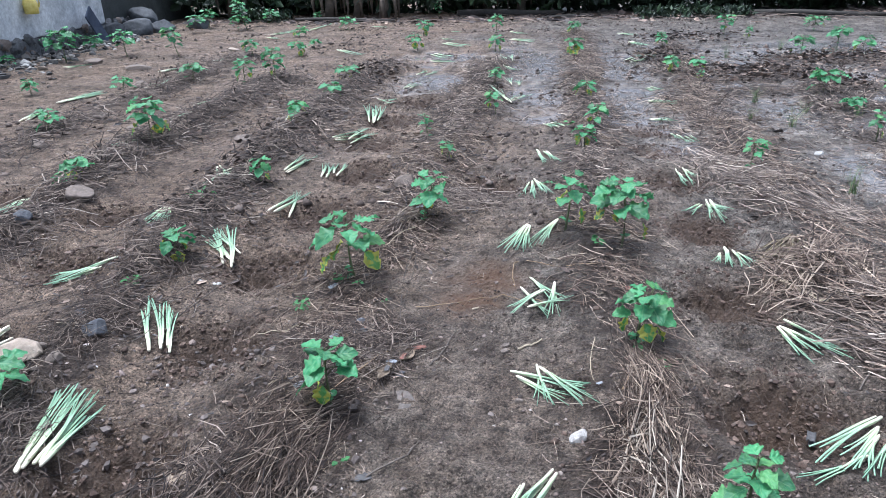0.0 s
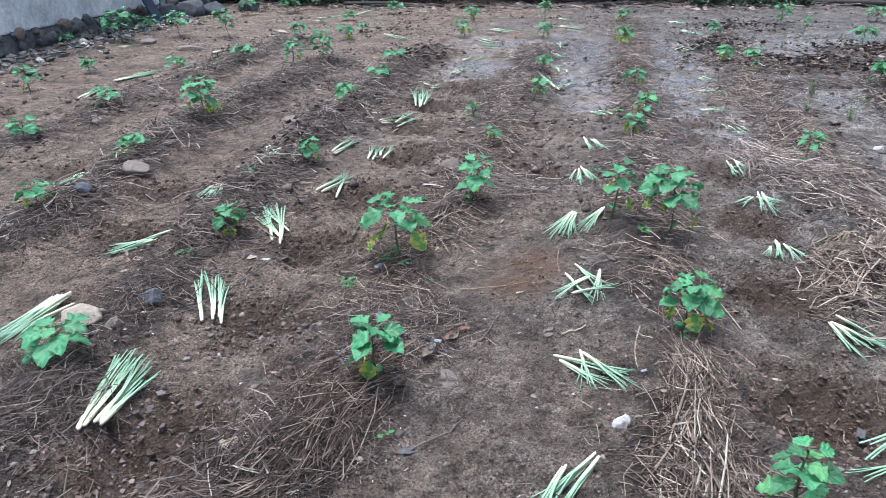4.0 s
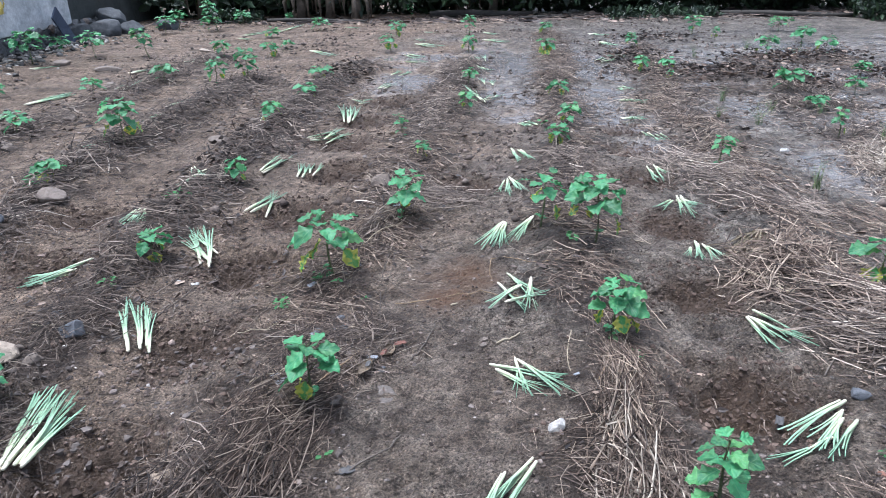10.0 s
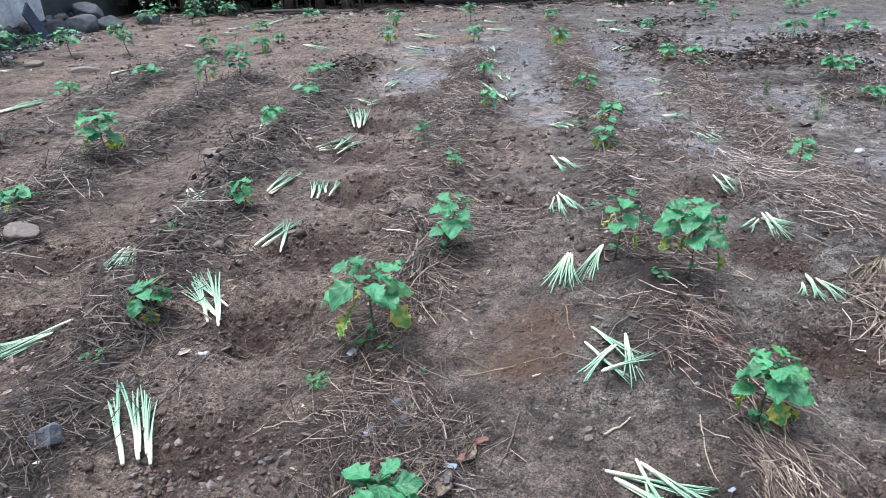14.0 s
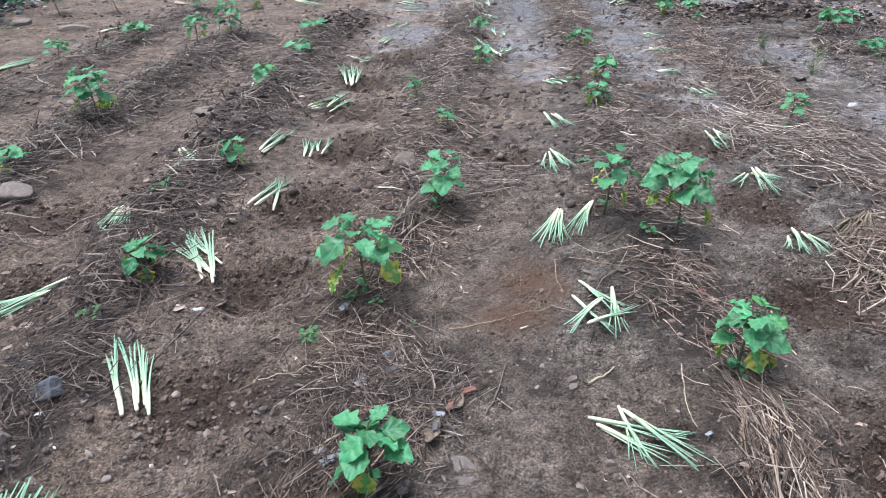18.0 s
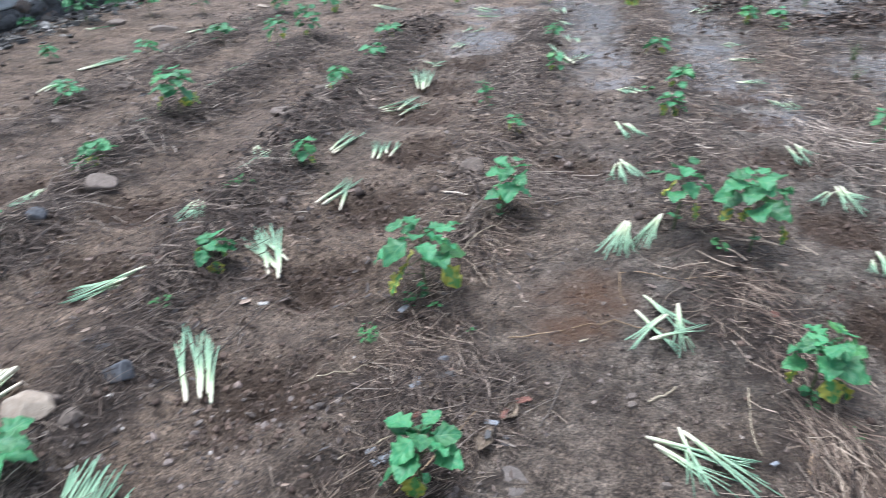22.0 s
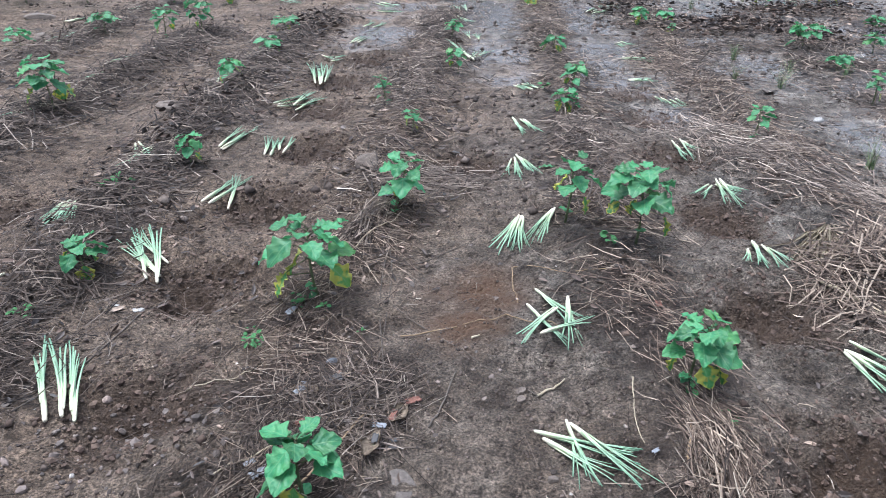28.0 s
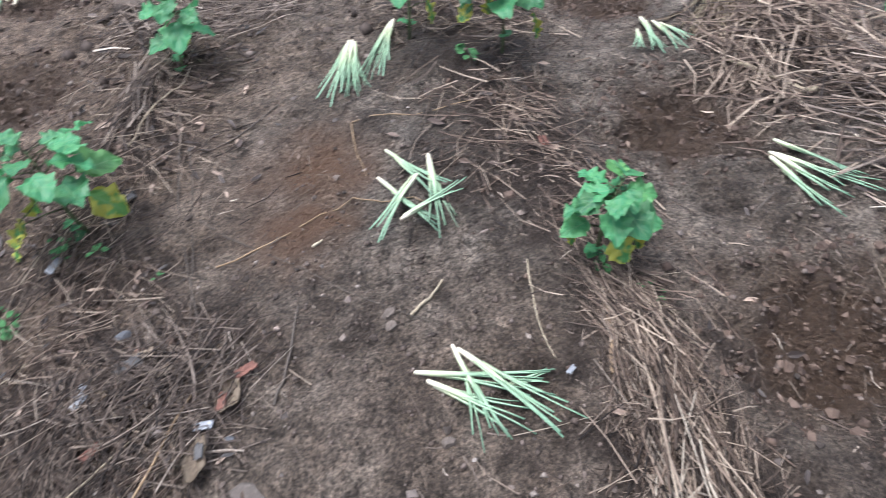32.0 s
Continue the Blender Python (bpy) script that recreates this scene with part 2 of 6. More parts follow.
def soil_material():
    m, n, l, b = material("soil")
    co = n.new("ShaderNodeTexCoord").outputs["Object"]
    broad = tex(n, l, 0.9, 5, 0.6, co).outputs[0]
    mid = tex(n, l, 7.0, 8, 0.68, co).outputs[0]
    fine = tex(n, l, 120.0, 6, 0.72, co).outputs[0]
    base = ramp(n, l, mid, [(0.32, SOIL_DARK), (0.50, SOIL_MID), (0.70, SOIL_PALE)])
    grey_side = n.new("ShaderNodeAttribute")
    grey_side.attribute_name = "loam"
    base = mix(n, l, grey_side.outputs["Fac"], base, ramp(n, l, mid, [(0.32, SOIL_RED), (0.70, SOIL_RED_PALE)]))
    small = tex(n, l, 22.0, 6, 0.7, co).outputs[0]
    # strong random speckle in the colour, standing in for shade between the crumbs
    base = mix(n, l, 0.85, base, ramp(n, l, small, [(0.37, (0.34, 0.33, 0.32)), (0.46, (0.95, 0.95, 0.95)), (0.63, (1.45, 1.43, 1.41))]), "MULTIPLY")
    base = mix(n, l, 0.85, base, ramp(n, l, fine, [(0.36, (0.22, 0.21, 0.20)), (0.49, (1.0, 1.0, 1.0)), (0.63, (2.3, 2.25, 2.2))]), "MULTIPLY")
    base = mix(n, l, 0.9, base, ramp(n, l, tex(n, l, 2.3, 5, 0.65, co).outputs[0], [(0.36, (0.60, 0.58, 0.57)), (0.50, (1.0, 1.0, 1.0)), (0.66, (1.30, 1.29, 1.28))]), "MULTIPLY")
    dug, wet, clay = (n.new("ShaderNodeAttribute") for _ in range(3))
    dug.attribute_name, wet.attribute_name, clay.attribute_name = "dug", "wet", "clay"
    base = mix(n, l, dug.outputs["Fac"], base, ramp(n, l, fine, [(0.3, DUG_DARK), (0.7, DUG_PALE)]))
    humus = n.new("ShaderNodeAttribute")
    humus.attribute_name = "humus"
    base = mix(n, l, math_node(n, l, "MULTIPLY", humus.outputs["Fac"], 0.9), base, ramp(n, l, fine, [(0.3, (0.026, 0.019, 0.015)), (0.7, (0.092, 0.069, 0.055))]))
    base = mix(n, l, clay.outputs["Fac"], base, ramp(n, l, fine, [(0.3, (0.125, 0.070, 0.042)), (0.7, (0.235, 0.148, 0.095))]))
    base = mix(n, l, math_node(n, l, "MULTIPLY", wet.outputs["Fac"], 0.62), base, (0.075, 0.069, 0.066))
    swept = n.new("ShaderNodeAttribute")
    swept.attribute_name = "swept"
    base = mix(n, l, math_node(n, l, "MULTIPLY", swept.outputs["Fac"], 0.35), base, ramp(n, l, mid, [(0.3, (0.16, 0.106, 0.080)), (0.7, (0.30, 0.212, 0.165))]))
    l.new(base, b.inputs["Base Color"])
    damp = mix(n, l, grey_side.outputs["Fac"], ramp(n, l, broad, [(0.35, 0.30), (0.60, 0.62)]), ramp(n, l, broad, [(0.35, 0.55), (0.65, 0.85)]))
    l.new(mix(n, l, wet.outputs["Fac"], damp, 0.09), b.inputs["Roughness"])
    b.inputs["Specular IOR Level"].default_value = 0.3
    grain = tex(n, l, 170.0, 6, 0.7, co).outputs[0]
    crumb = tex(n, l, 70.0, 5, 0.7, co).outputs[0]
    h = math_node(n, l, "ADD", math_node(n, l, "MULTIPLY", grain, 0.4), crumb)
    # round crumbs, thick in some places and trodden flat in others
    warp = n.new("ShaderNodeMixRGB")
    warp.inputs[0].default_value = 0.02
    l.new(co, warp.inputs[1])
    l.new(tex(n, l, 30.0, 3, 0.6, co).outputs["Color"], warp.inputs[2])
    for size_, deep in ((42.0, 0.75), (95.0, 0.4)):
        cell = n.new("ShaderNodeTexVoronoi")
        cell.inputs["Scale"].default_value = size_
        l.new(warp.outputs[0], cell.inputs["Vector"])
        patch = ramp(n, l, tex(n, l, 5.0, 4, 0.6, co).outputs[0], [(0.38, 0.0), (0.58, deep)])
        h = math_node(n, l, "SUBTRACT", h, math_node(n, l, "MULTIPLY", patch, cell.outputs["Distance"]))
    k = n.new("ShaderNodeBump")
    l.new(math_node(n, l, "SUBTRACT", 1.0, math_node(n, l, "MULTIPLY", wet.outputs["Fac"], 0.93)), k.inputs["Strength"])
    k.inputs["Distance"].default_value = 0.052
    l.new(h, k.inputs["Height"])
    l.new(k.outputs[0], b.inputs["Normal"])
    return m


def island_material(name, stops, rough=0.8, spread=40.0, depth=0.002):
    """Loose pieces in one mesh, each of its own shade."""
    m, n, l, b = material(name)
    co = n.new("ShaderNodeTexCoord").outputs["Object"]
    geo = n.new("ShaderNodeNewGeometry")
    base = ramp(n, l, geo.outputs["Random Per Island"], stops)
    t = tex(n, l, spread, 5, 0.65, co).outputs[0]
    l.new(mix(n, l, 0.7, base, ramp(n, l, t, [(0.3, (0.55, 0.52, 0.5)), (0.7, (1.3, 1.28, 1.25))]), "MULTIPLY"), b.inputs["Base Color"])
    b.inputs["Roughness"].default_value = rough
    bump(n, l, b, t, 0.6, depth)
    return m


def leaf_material(name, green, edge, amount):
    """A leaf with paler ribs; amount: how far the margin has turned yellow."""
    m, n, l, b = material(name)
    co = n.new("ShaderNodeTexCoord").outputs["Object"]
    uv = n.new("ShaderNodeUVMap").outputs[0]
    sep = n.new("ShaderNodeSeparateXYZ")
    l.new(uv, sep.inputs[0])
    rnd = n.new("ShaderNodeObjectInfo").outputs["Random"]
    off = math_node(n, l, "ABSOLUTE", math_node(n, l, "SUBTRACT", sep.outputs[1], 0.5), 0)
    t = tex(n, l, 5.0, 5, 0.6, co).outputs[0]
    base = ramp(n, l, rnd, [(0.0, tuple(c * 0.58 for c in green)), (0.45, green), (0.85, tuple(c * 1.25 for c in green)), (1.0, (green[0] * 2.0, green[1] * 1.2, green[2] * 0.9))])
    base = mix(n, l, 0.6, base, ramp(n, l, t, [(0.3, (0.82, 0.83, 0.82)), (0.7, (1.15, 1.13, 1.12))]), "MULTIPLY")
    turn = math_node(n, l, "ADD", math_node(n, l, "MULTIPLY", off, 0.8), math_node(n, l, "MULTIPLY", tex(n, l, 2.6, 3, 0.5, co).outputs[0], 1.5))
    base = mix(n, l, math_node(n, l, "MULTIPLY", ramp(n, l, turn, [(0.86, 0.0), (1.20, 1.0)]), amount), base, edge)
    rib = ramp(n, l, off, [(0.0, 0.55), (0.035, 0.0)])
    wave = n.new("ShaderNodeTexWave")
    wave.wave_type, wave.bands_direction = "BANDS", "X"
    wave.inputs["Scale"].default_value, wave.inputs["Distortion"].default_value = 1.1, 0.8
    skew = n.new("ShaderNodeCombineXYZ")
    l.new(math_node(n, l, "SUBTRACT", sep.outputs[0], math_node(n, l, "MULTIPLY", off, 0.9)), skew.inputs[0])
    l.new(skew.outputs[0], wave.inputs["Vector"])
    side = ramp(n, l, wave.outputs["Fac"], [(0.93, 0.0), (1.0, 0.22)])
    base = mix(n, l, math_node(n, l, "MAXIMUM", rib, side), base, (0.20, 0.36, 0.16))
    l.new(base, b.inputs["Base Color"])
    b.inputs["Roughness"].default_value = 0.46
    b.inputs["Specular IOR Level"].default_value = 0.5
    bump(n, l, b, math_node(n, l, "ADD", t, math_node(n, l, "MULTIPLY", wave.outputs["Fac"], 0.25)), 0.35, 0.015)
    tr = n.new("ShaderNodeBsdfTranslucent")
    l.new(base, tr.inputs["Color"])
    sh = n.new("ShaderNodeMixShader")
    sh.inputs[0].default_value = 0.28
    l.new(b.outputs[0], sh.inputs[1])
    l.new(tr.outputs[0], sh.inputs[2])
    l.new(sh.outputs[0], n["Material Output"].inputs["Surface"])
    return m


def stalk_material():
    """Cut stalks: white at the foot, green towards the blades."""
    m, n, l, b = material("lemongrass")
    co = n.new("ShaderNodeTexCoord").outputs["Object"]
    sep = n.new("ShaderNodeSeparateXYZ")
    l.new(co, sep.inputs[0])
    rnd = n.new("ShaderNodeObjectInfo").outputs["Random"]
    streak = n.new("ShaderNodeMapping")
    streak.inputs["Scale"].default_value = (8, 160, 160)
    l.new(co, streak.inputs[0])
    t = tex(n, l, 2.0, 4, 0.6, streak.outputs[0]).outputs[0]
    along = math_node(n, l, "ADD", math_node(n, l, "DIVIDE", sep.outputs[0], 0.36), math_node(n, l, "MULTIPLY", math_node(n, l, "SUBTRACT", rnd, 0.5), 0.16))
    base = ramp(n, l, along, [(0.0, (0.66, 0.60, 0.46)), (0.09, (0.60, 0.62, 0.45)), (0.22, (0.47, 0.55, 0.34)), (0.42, (0.30, 0.45, 0.29)), (1.0, (0.17, 0.32, 0.21))])
    base = mix(n, l, 0.6, base, ramp(n, l, t, [(0.3, (0.72, 0.74, 0.7)), (0.7, (1.22, 1.2, 1.2))]), "MULTIPLY")
    l.new(base, b.inputs["Base Color"])
    b.inputs["Roughness"].default_value = 0.5
    bump(n, l, b, t, 0.4, 0.001)
    return m


def rock_material(name, dark, pale, scale=9.0):
    m, n, l, b = material(name)
    co = n.new("ShaderNodeTexCoord").outputs["Object"]
    t = tex(n, l, scale, 8, 0.68, co).outputs[0]
    f = tex(n, l, scale * 9, 6, 0.7, co).outputs[0]
    base = ramp(n, l, t, [(0.3, dark), (0.7, pale)])
    base = mix(n, l, 0.6, base, ramp(n, l, f, [(0.3, (0.6, 0.58, 0.55)), (0.7, (1.25, 1.25, 1.22))]), "MULTIPLY")
    l.new(base, b.inputs["Base Color"])
    b.inputs["Roughness"].default_value = 0.8
    bump(n, l, b, math_node(n, l, "ADD", t, math_node(n, l, "MULTIPLY", f, 0.4)), 0.8, 0.01)
    return m


SOIL_DARK, SOIL_MID, SOIL_PALE = (0.051, 0.044, 0.037), (0.139, 0.121, 0.101), (0.264, 0.240, 0.206)
SOIL_RED, SOIL_RED_PALE = (0.113, 0.082, 0.059), (0.258, 0.197, 0.146)
DUG_DARK, DUG_PALE = (0.043, 0.029, 0.021), (0.161, 0.110, 0.076)
M_SOIL = soil_material()
M_CRUMB = island_material("soil_crumbs", [(0.0, (0.034, 0.026, 0.021)), (0.5, (0.080, 0.061, 0.050)), (1.0, (0.19, 0.155, 0.132))], 0.9, 70.0)
M_GRIT = island_material("grit", [(0.0, (0.034, 0.025, 0.020)), (0.5, (0.088, 0.066, 0.053)), (0.93, (0.135, 0.106, 0.090)), (1.0, (0.25, 0.215, 0.185))], 0.85, 70.0)
M_DUG = island_material("dug_crumbs", [(0.0, (0.046, 0.030, 0.023)), (0.6, (0.092, 0.063, 0.047)), (1.0, (0.135, 0.096, 0.074))], 0.9, 70.0)
M_PEBBLE = island_material("pebbles", [(0.0, (0.07, 0.058, 0.050)), (0.6, (0.105, 0.086, 0.075)), (0.88, (0.16, 0.134, 0.118)), (0.94, (0.24, 0.19, 0.165)), (1.0, (0.58, 0.55, 0.51))], 0.7, 60.0)
M_TWIG = island_material("dead_twigs", [(0.0, (0.014, 0.011, 0.010)), (0.4, (0.078, 0.060, 0.049)), (0.74, (0.17, 0.134, 0.110)), (0.93, (0.31, 0.255, 0.208)), (1.0, (0.50, 0.44, 0.37))], 0.8, 50.0)
M_BROWN = island_material("brown_stems", [(0.0, (0.020, 0.014, 0.011)), (0.35, (0.095, 0.068, 0.052)), (0.7, (0.21, 0.158, 0.122)), (1.0, (0.48, 0.40, 0.31))], 0.8, 50.0)
M_STRAW = island_material("straw", [(0.0, (0.022, 0.016, 0.013)), (0.3, (0.088, 0.068, 0.056)), (0.7, (0.215, 0.172, 0.140)), (0.93, (0.39, 0.325, 0.265)), (1.0, (0.64, 0.57, 0.47))], 0.7, 50.0)
M_PALESTRAW = island_material("pale_straw", [(0.0, (0.07, 0.057, 0.047)), (0.4, (0.25, 0.212, 0.172)), (1.0, (0.60, 0.54, 0.44))], 0.7, 50.0)
M_ROT = island_material("rotting_stems", [(0.0, (0.014, 0.011, 0.009)), (0.4, (0.052, 0.039, 0.031)), (0.8, (0.13, 0.100, 0.080)), (1.0, (0.33, 0.27, 0.215))], 0.8, 50.0)
M_LITTER = island_material("leaf_litter", [(0.0, (0.014, 0.011, 0.010)), (0.5, (0.055, 0.041, 0.034)), (0.82, (0.15, 0.103, 0.078)), (1.0, (0.40, 0.31, 0.24))], 0.6, 40.0)
M_GREEN = leaf_material("eggplant_leaf", (0.053, 0.250, 0.104), (0.26, 0.38, 0.08), 0.10)
M_TURNING = leaf_material("yellowing_leaf", (0.070, 0.250, 0.065), (0.48, 0.43, 0.06), 0.8)
M_STEM = rock_material("green_stem", (0.07, 0.10, 0.045), (0.15, 0.17, 0.08), 60.0)
M_STALK = stalk_material()
M_GRASS = island_material("grass", [(0.0, (0.05, 0.11, 0.04)), (0.5, (0.12, 0.20, 0.08)), (0.85, (0.24, 0.27, 0.12)), (1.0, (0.38, 0.34, 0.20))], 0.6, 30.0, 0.001)
# greens taken near black, so the leaf colour carries the bushes' deep shade
M_HEDGE = island_material("shade_dark_leaves", [(0.0, (0.008, 0.018, 0.009)), (0.75, (0.020, 0.044, 0.018)), (1.0, (0.050, 0.10, 0.038))], 0.6, 8.0, 0.004)
ROCKS = {
    "pale": rock_material("pale_stone", (0.24, 0.19, 0.145), (0.42, 0.36, 0.29), 36.4),
    "tan": rock_material("tan_stone", (0.105, 0.084, 0.070), (0.225, 0.185, 0.155), 46.8),
    "slate": rock_material("slate_stone", (0.065, 0.070, 0.080), (0.16, 0.168, 0.185), 46.8),
    "white": rock_material("white_stone", (0.26, 0.24, 0.22), (0.72, 0.70, 0.66), 52.0),
    "pink": rock_material("pink_stone", (0.28, 0.21, 0.18), (0.42, 0.34, 0.29), 52.0),
    "dark": rock_material("dark_block", (0.022, 0.026, 0.030), (0.085, 0.094, 0.104), 9.0),
    "brick": rock_material("brick_stone", (0.21, 0.10, 0.07), (0.32, 0.17, 0.125), 52.0),
}


# ---- mesh helpers ----
def quick_mesh(name, verts, faces, mat, smooth=False):
    """A mesh from numpy arrays; all the faces have the same number of corners."""
    me = bpy.data.meshes.new(name)
    verts, faces = np.asarray(verts, np.float32), np.asarray(faces, np.int32)
    k = faces.shape[1]
    me.vertices.add(len(verts))
    me.vertices.foreach_set("co", verts.ravel())
    me.loops.add(faces.size)
    me.loops.foreach_set("vertex_index", faces.ravel())
    me.polygons.add(len(faces))
    me.polygons.foreach_set("loop_start", np.arange(0, faces.size, k, dtype=np.int32))
    me.polygons.foreach_set("use_smooth", np.full(len(faces), smooth))
    me.update(calc_edges=True)
    me.materials.append(mat)
    return me


def part(name, data, parent, label="", m=None):
    """A mesh as one part under a thing."""
    ob = new(name, data)
    ob.parent = parent
    if m is not None:
        ob.matrix_basis = m
    return tagged(ob, label)


def bm_mesh(name, bm, mat, smooth=True):
    me = bpy.data.meshes.new(name)
    for f in bm.faces:
        f.smooth = smooth
    bm.to_mesh(me)
    bm.free()
    me.materials.append(mat)
    return me


def tube(points, radii, sides=6, bm=None):
    """A tapered tube along points, closed at both ends, added to bm."""
    bm = bm or bmesh.new()
    rings = []
    for i, (p, r) in enumerate(zip(points, radii)):
        way = Vector(points[min(i + 1, len(points) - 1)]) - Vector(points[max(i - 1, 0)])
        turn = way.to_track_quat("Z", "Y").to_matrix()
        rings.append([bm.verts.new(Vector(p) + turn @ Vector((r * math.cos(a), r * math.sin(a), 0)))
                      for a in (2 * math.pi * k / sides for k in range(sides))])
    for a, b in zip(rings, rings[1:]):
        for k in range(sides):
            bm.faces.new((a[k], a[(k + 1) % sides], b[(k + 1) % sides], b[k]))
    bm.faces.new(rings[0][::-1])
    bm.faces.new(rings[-1])
    return bm


ICO = bmesh.new()
bmesh.ops.create_icosphere(ICO, subdivisions=1, radius=1.0)
ICO_V = np.array([v.co[:] for v in ICO.verts])
ICO_F = np.array([[v.index for v in f.verts] for f in ICO.faces])
ICO.free()
OCTA_V = np.array([(1, 0, 0), (0, 1, 0), (-1, 0, 0), (0, -1, 0), (0, 0, 1), (0, 0, -1)], float)
OCTA_F = np.array([(0, 1, 4), (1, 2, 4), (2, 3, 4), (3, 0, 4), (1, 0, 5), (2, 1, 5), (3, 2, 5), (0, 3, 5)])


def lumps(name, x, y, size, mat, sink=0.3, flat=0.85, form=(ICO_V, ICO_F), jag=0.3, smooth=False):
    """Many small stones or crumbs lying on the ground, in one mesh."""
    k = len(x)
    base_v, base_f = form
    shape = base_v[None] * RNG.uniform(1 - jag, 1 + jag, (k, len(base_v), 1)) + RNG.normal(0, jag * 0.3, (k, len(base_v), 3))
    a = RNG.uniform(0, 6.28, k)
    stretch = RNG.uniform(0.7, 1.3, (k, 3)) * size[:, None]
    stretch[:, 2] *= flat
    v = shape * stretch[:, None]
    c, s = np.cos(a)[:, None], np.sin(a)[:, None]
    vx, vy = v[:, :, 0] * c - v[:, :, 1] * s, v[:, :, 0] * s + v[:, :, 1] * c
    z = ground_z(x, y) + stretch[:, 2] * (1 - 2 * sink) * 0.5
    verts = np.stack([vx + x[:, None], vy + y[:, None], v[:, :, 2] + z[:, None]], -1).reshape(-1, 3)
    faces = (base_f[None] + (np.arange(k) * len(base_v))[:, None, None]).reshape(-1, 3)
    return new(name, quick_mesh(name, verts, faces, mat, smooth))


def drift(x, y):
    """How far litter has been swept round, in radians."""
    return 1.3 * vnoise(x, y, 0.30, 61) + 0.6 * vnoise(x, y, 0.12, 62)


def sticks(name, x, y, angle, length, radius, lift, mat, tilt=0.12, bend=0.055, flat=1.0, longs=False):
    """Many bent dead stems that lie along the ground, in one mesh."""
    k = len(x)
    dx, dy = np.cos(angle), np.sin(angle)
    ts = np.array([-0.5, -0.18, 0.17, 0.5]) if longs else np.array([-0.5, 0.04, 0.5])
    bow = RNG.normal(0, bend, k) * length
    kink = RNG.normal(0, bend * 0.16, (len(ts), k)) * length
    slope = RNG.normal(0, tilt, k) * length
    rings = []
    for i, t in enumerate(ts):
        q = 1 - (2 * t) ** 2
        off = bow * q + kink[i]
        px, py = x + dx * length * t - dy * off, y + dy * length * t + dx * off
        pz = ground_z(px, py) + radius * 0.6 + np.maximum(lift + slope * (t + 0.0), 0.0)
        r = radius * (1.0 - 0.45 * (t + 0.5))
        ring = []
        for a in (1.57, 3.66, 5.76):
            side, up = math.cos(a) * r * flat, math.sin(a) * r
            ring.append(np.stack([px - dy * side, py + dx * side, pz + up], -1))
        rings.append(np.stack(ring, 1))
    verts = np.stack(rings, 1).reshape(-1, 3)
    n = len(ts)
    f = [(3 * i + j, 3 * i + (j + 1) % 3, 3 * i + 3 + (j + 1) % 3, 3 * i + 3 + j) for i in range(n - 1) for j in range(3)]
    faces = (np.array(f)[None] + (np.arange(k) * 3 * n)[:, None, None]).reshape(-1, 4)
    return new(name, quick_mesh(name, verts, faces, mat))


def scraps(name, x, y, size, mat, lift=0.0, curl=0.4):
    """Many dead curled leaves in one mesh: each a pointed blade folded along its rib."""
    k = len(x)
    a = RNG.uniform(0, 6.28, k)
    c, s = np.cos(a), np.sin(a)
    z = ground_z(x, y) + 0.004 + lift
    outline = np.array([(-1, 0, 0), (-0.35, 0.27, 1), (0.4, 0.22, 1), (1, 0, 0.9), (0.45, -0.30, 1), (-0.25, -0.20, 1), (0.1, 0, 0)])
    cup = RNG.uniform(0.1, 1.0, k) * curl
    tip, roll = RNG.normal(0, 0.30, k), RNG.normal(0, 0.9, k)
    verts = []
    for u, v, w in outline:
        px, py = u * size, v * size
        pz = z + size * (cup * w * 0.5 + tip * u * 0.5 + roll * v) * 0.8 + size * 0.12
        verts.append(np.stack([x + px * c - py * s, y + px * s + py * c, np.maximum(pz, z - 0.002)], -1))
    verts = np.stack(verts, 1).reshape(-1, 3)
    f = np.array([(0, 6, 1), (1, 6, 2), (2, 6, 3), (3, 6, 4), (4, 6, 5), (5, 6, 0)])
    faces = (f[None] + (np.arange(k) * 7)[:, None, None]).reshape(-1, 3)
    return new(name, quick_mesh(name, verts, faces, mat))


def along(line, k, near=1.0, spread=0.16):
    """k random places along a row, thicker at its near end, with the row's direction."""
    pts = np.array(line)
    seg = np.hypot(*(pts[1:] - pts[:-1]).T)
    run = np.concatenate([[0], np.cumsum(seg)])
    u = RNG.rand(k) ** near * run[-1]
    x, y = np.interp(u, run, pts[:, 0]), np.interp(u, run, pts[:, 1])
    i = np.clip(np.searchsorted(run, u) - 1, 0, len(seg) - 1)
    d = pts[i + 1] - pts[i]
    return x + RNG.normal(0, spread, k), y + RNG.normal(0, spread * 0.6, k), np.arctan2(d[:, 1], d[:, 0])


# ---- ground ----
def steps(dense0, dense1, step, inner0, inner1, outer):
    """Grid lines: close between dense0 and dense1, wider out to inner0 and inner1, then far apart out to outer."""
    mid = list(np.arange(dense0, dense1, step))
    for sign, edge, inner in ((1, dense1, inner1), (-1, dense0, inner0)):
        p, s, side = edge, step, []
        while abs(p) < outer:
            s = min(s * 1.04, 0.075) if (p < inner if sign > 0 else p > inner) else s * 1.35
            p += sign * s
            side.append(p)
        mid = mid + side if sign > 0 else side[::-1] + mid
    return np.array(mid)


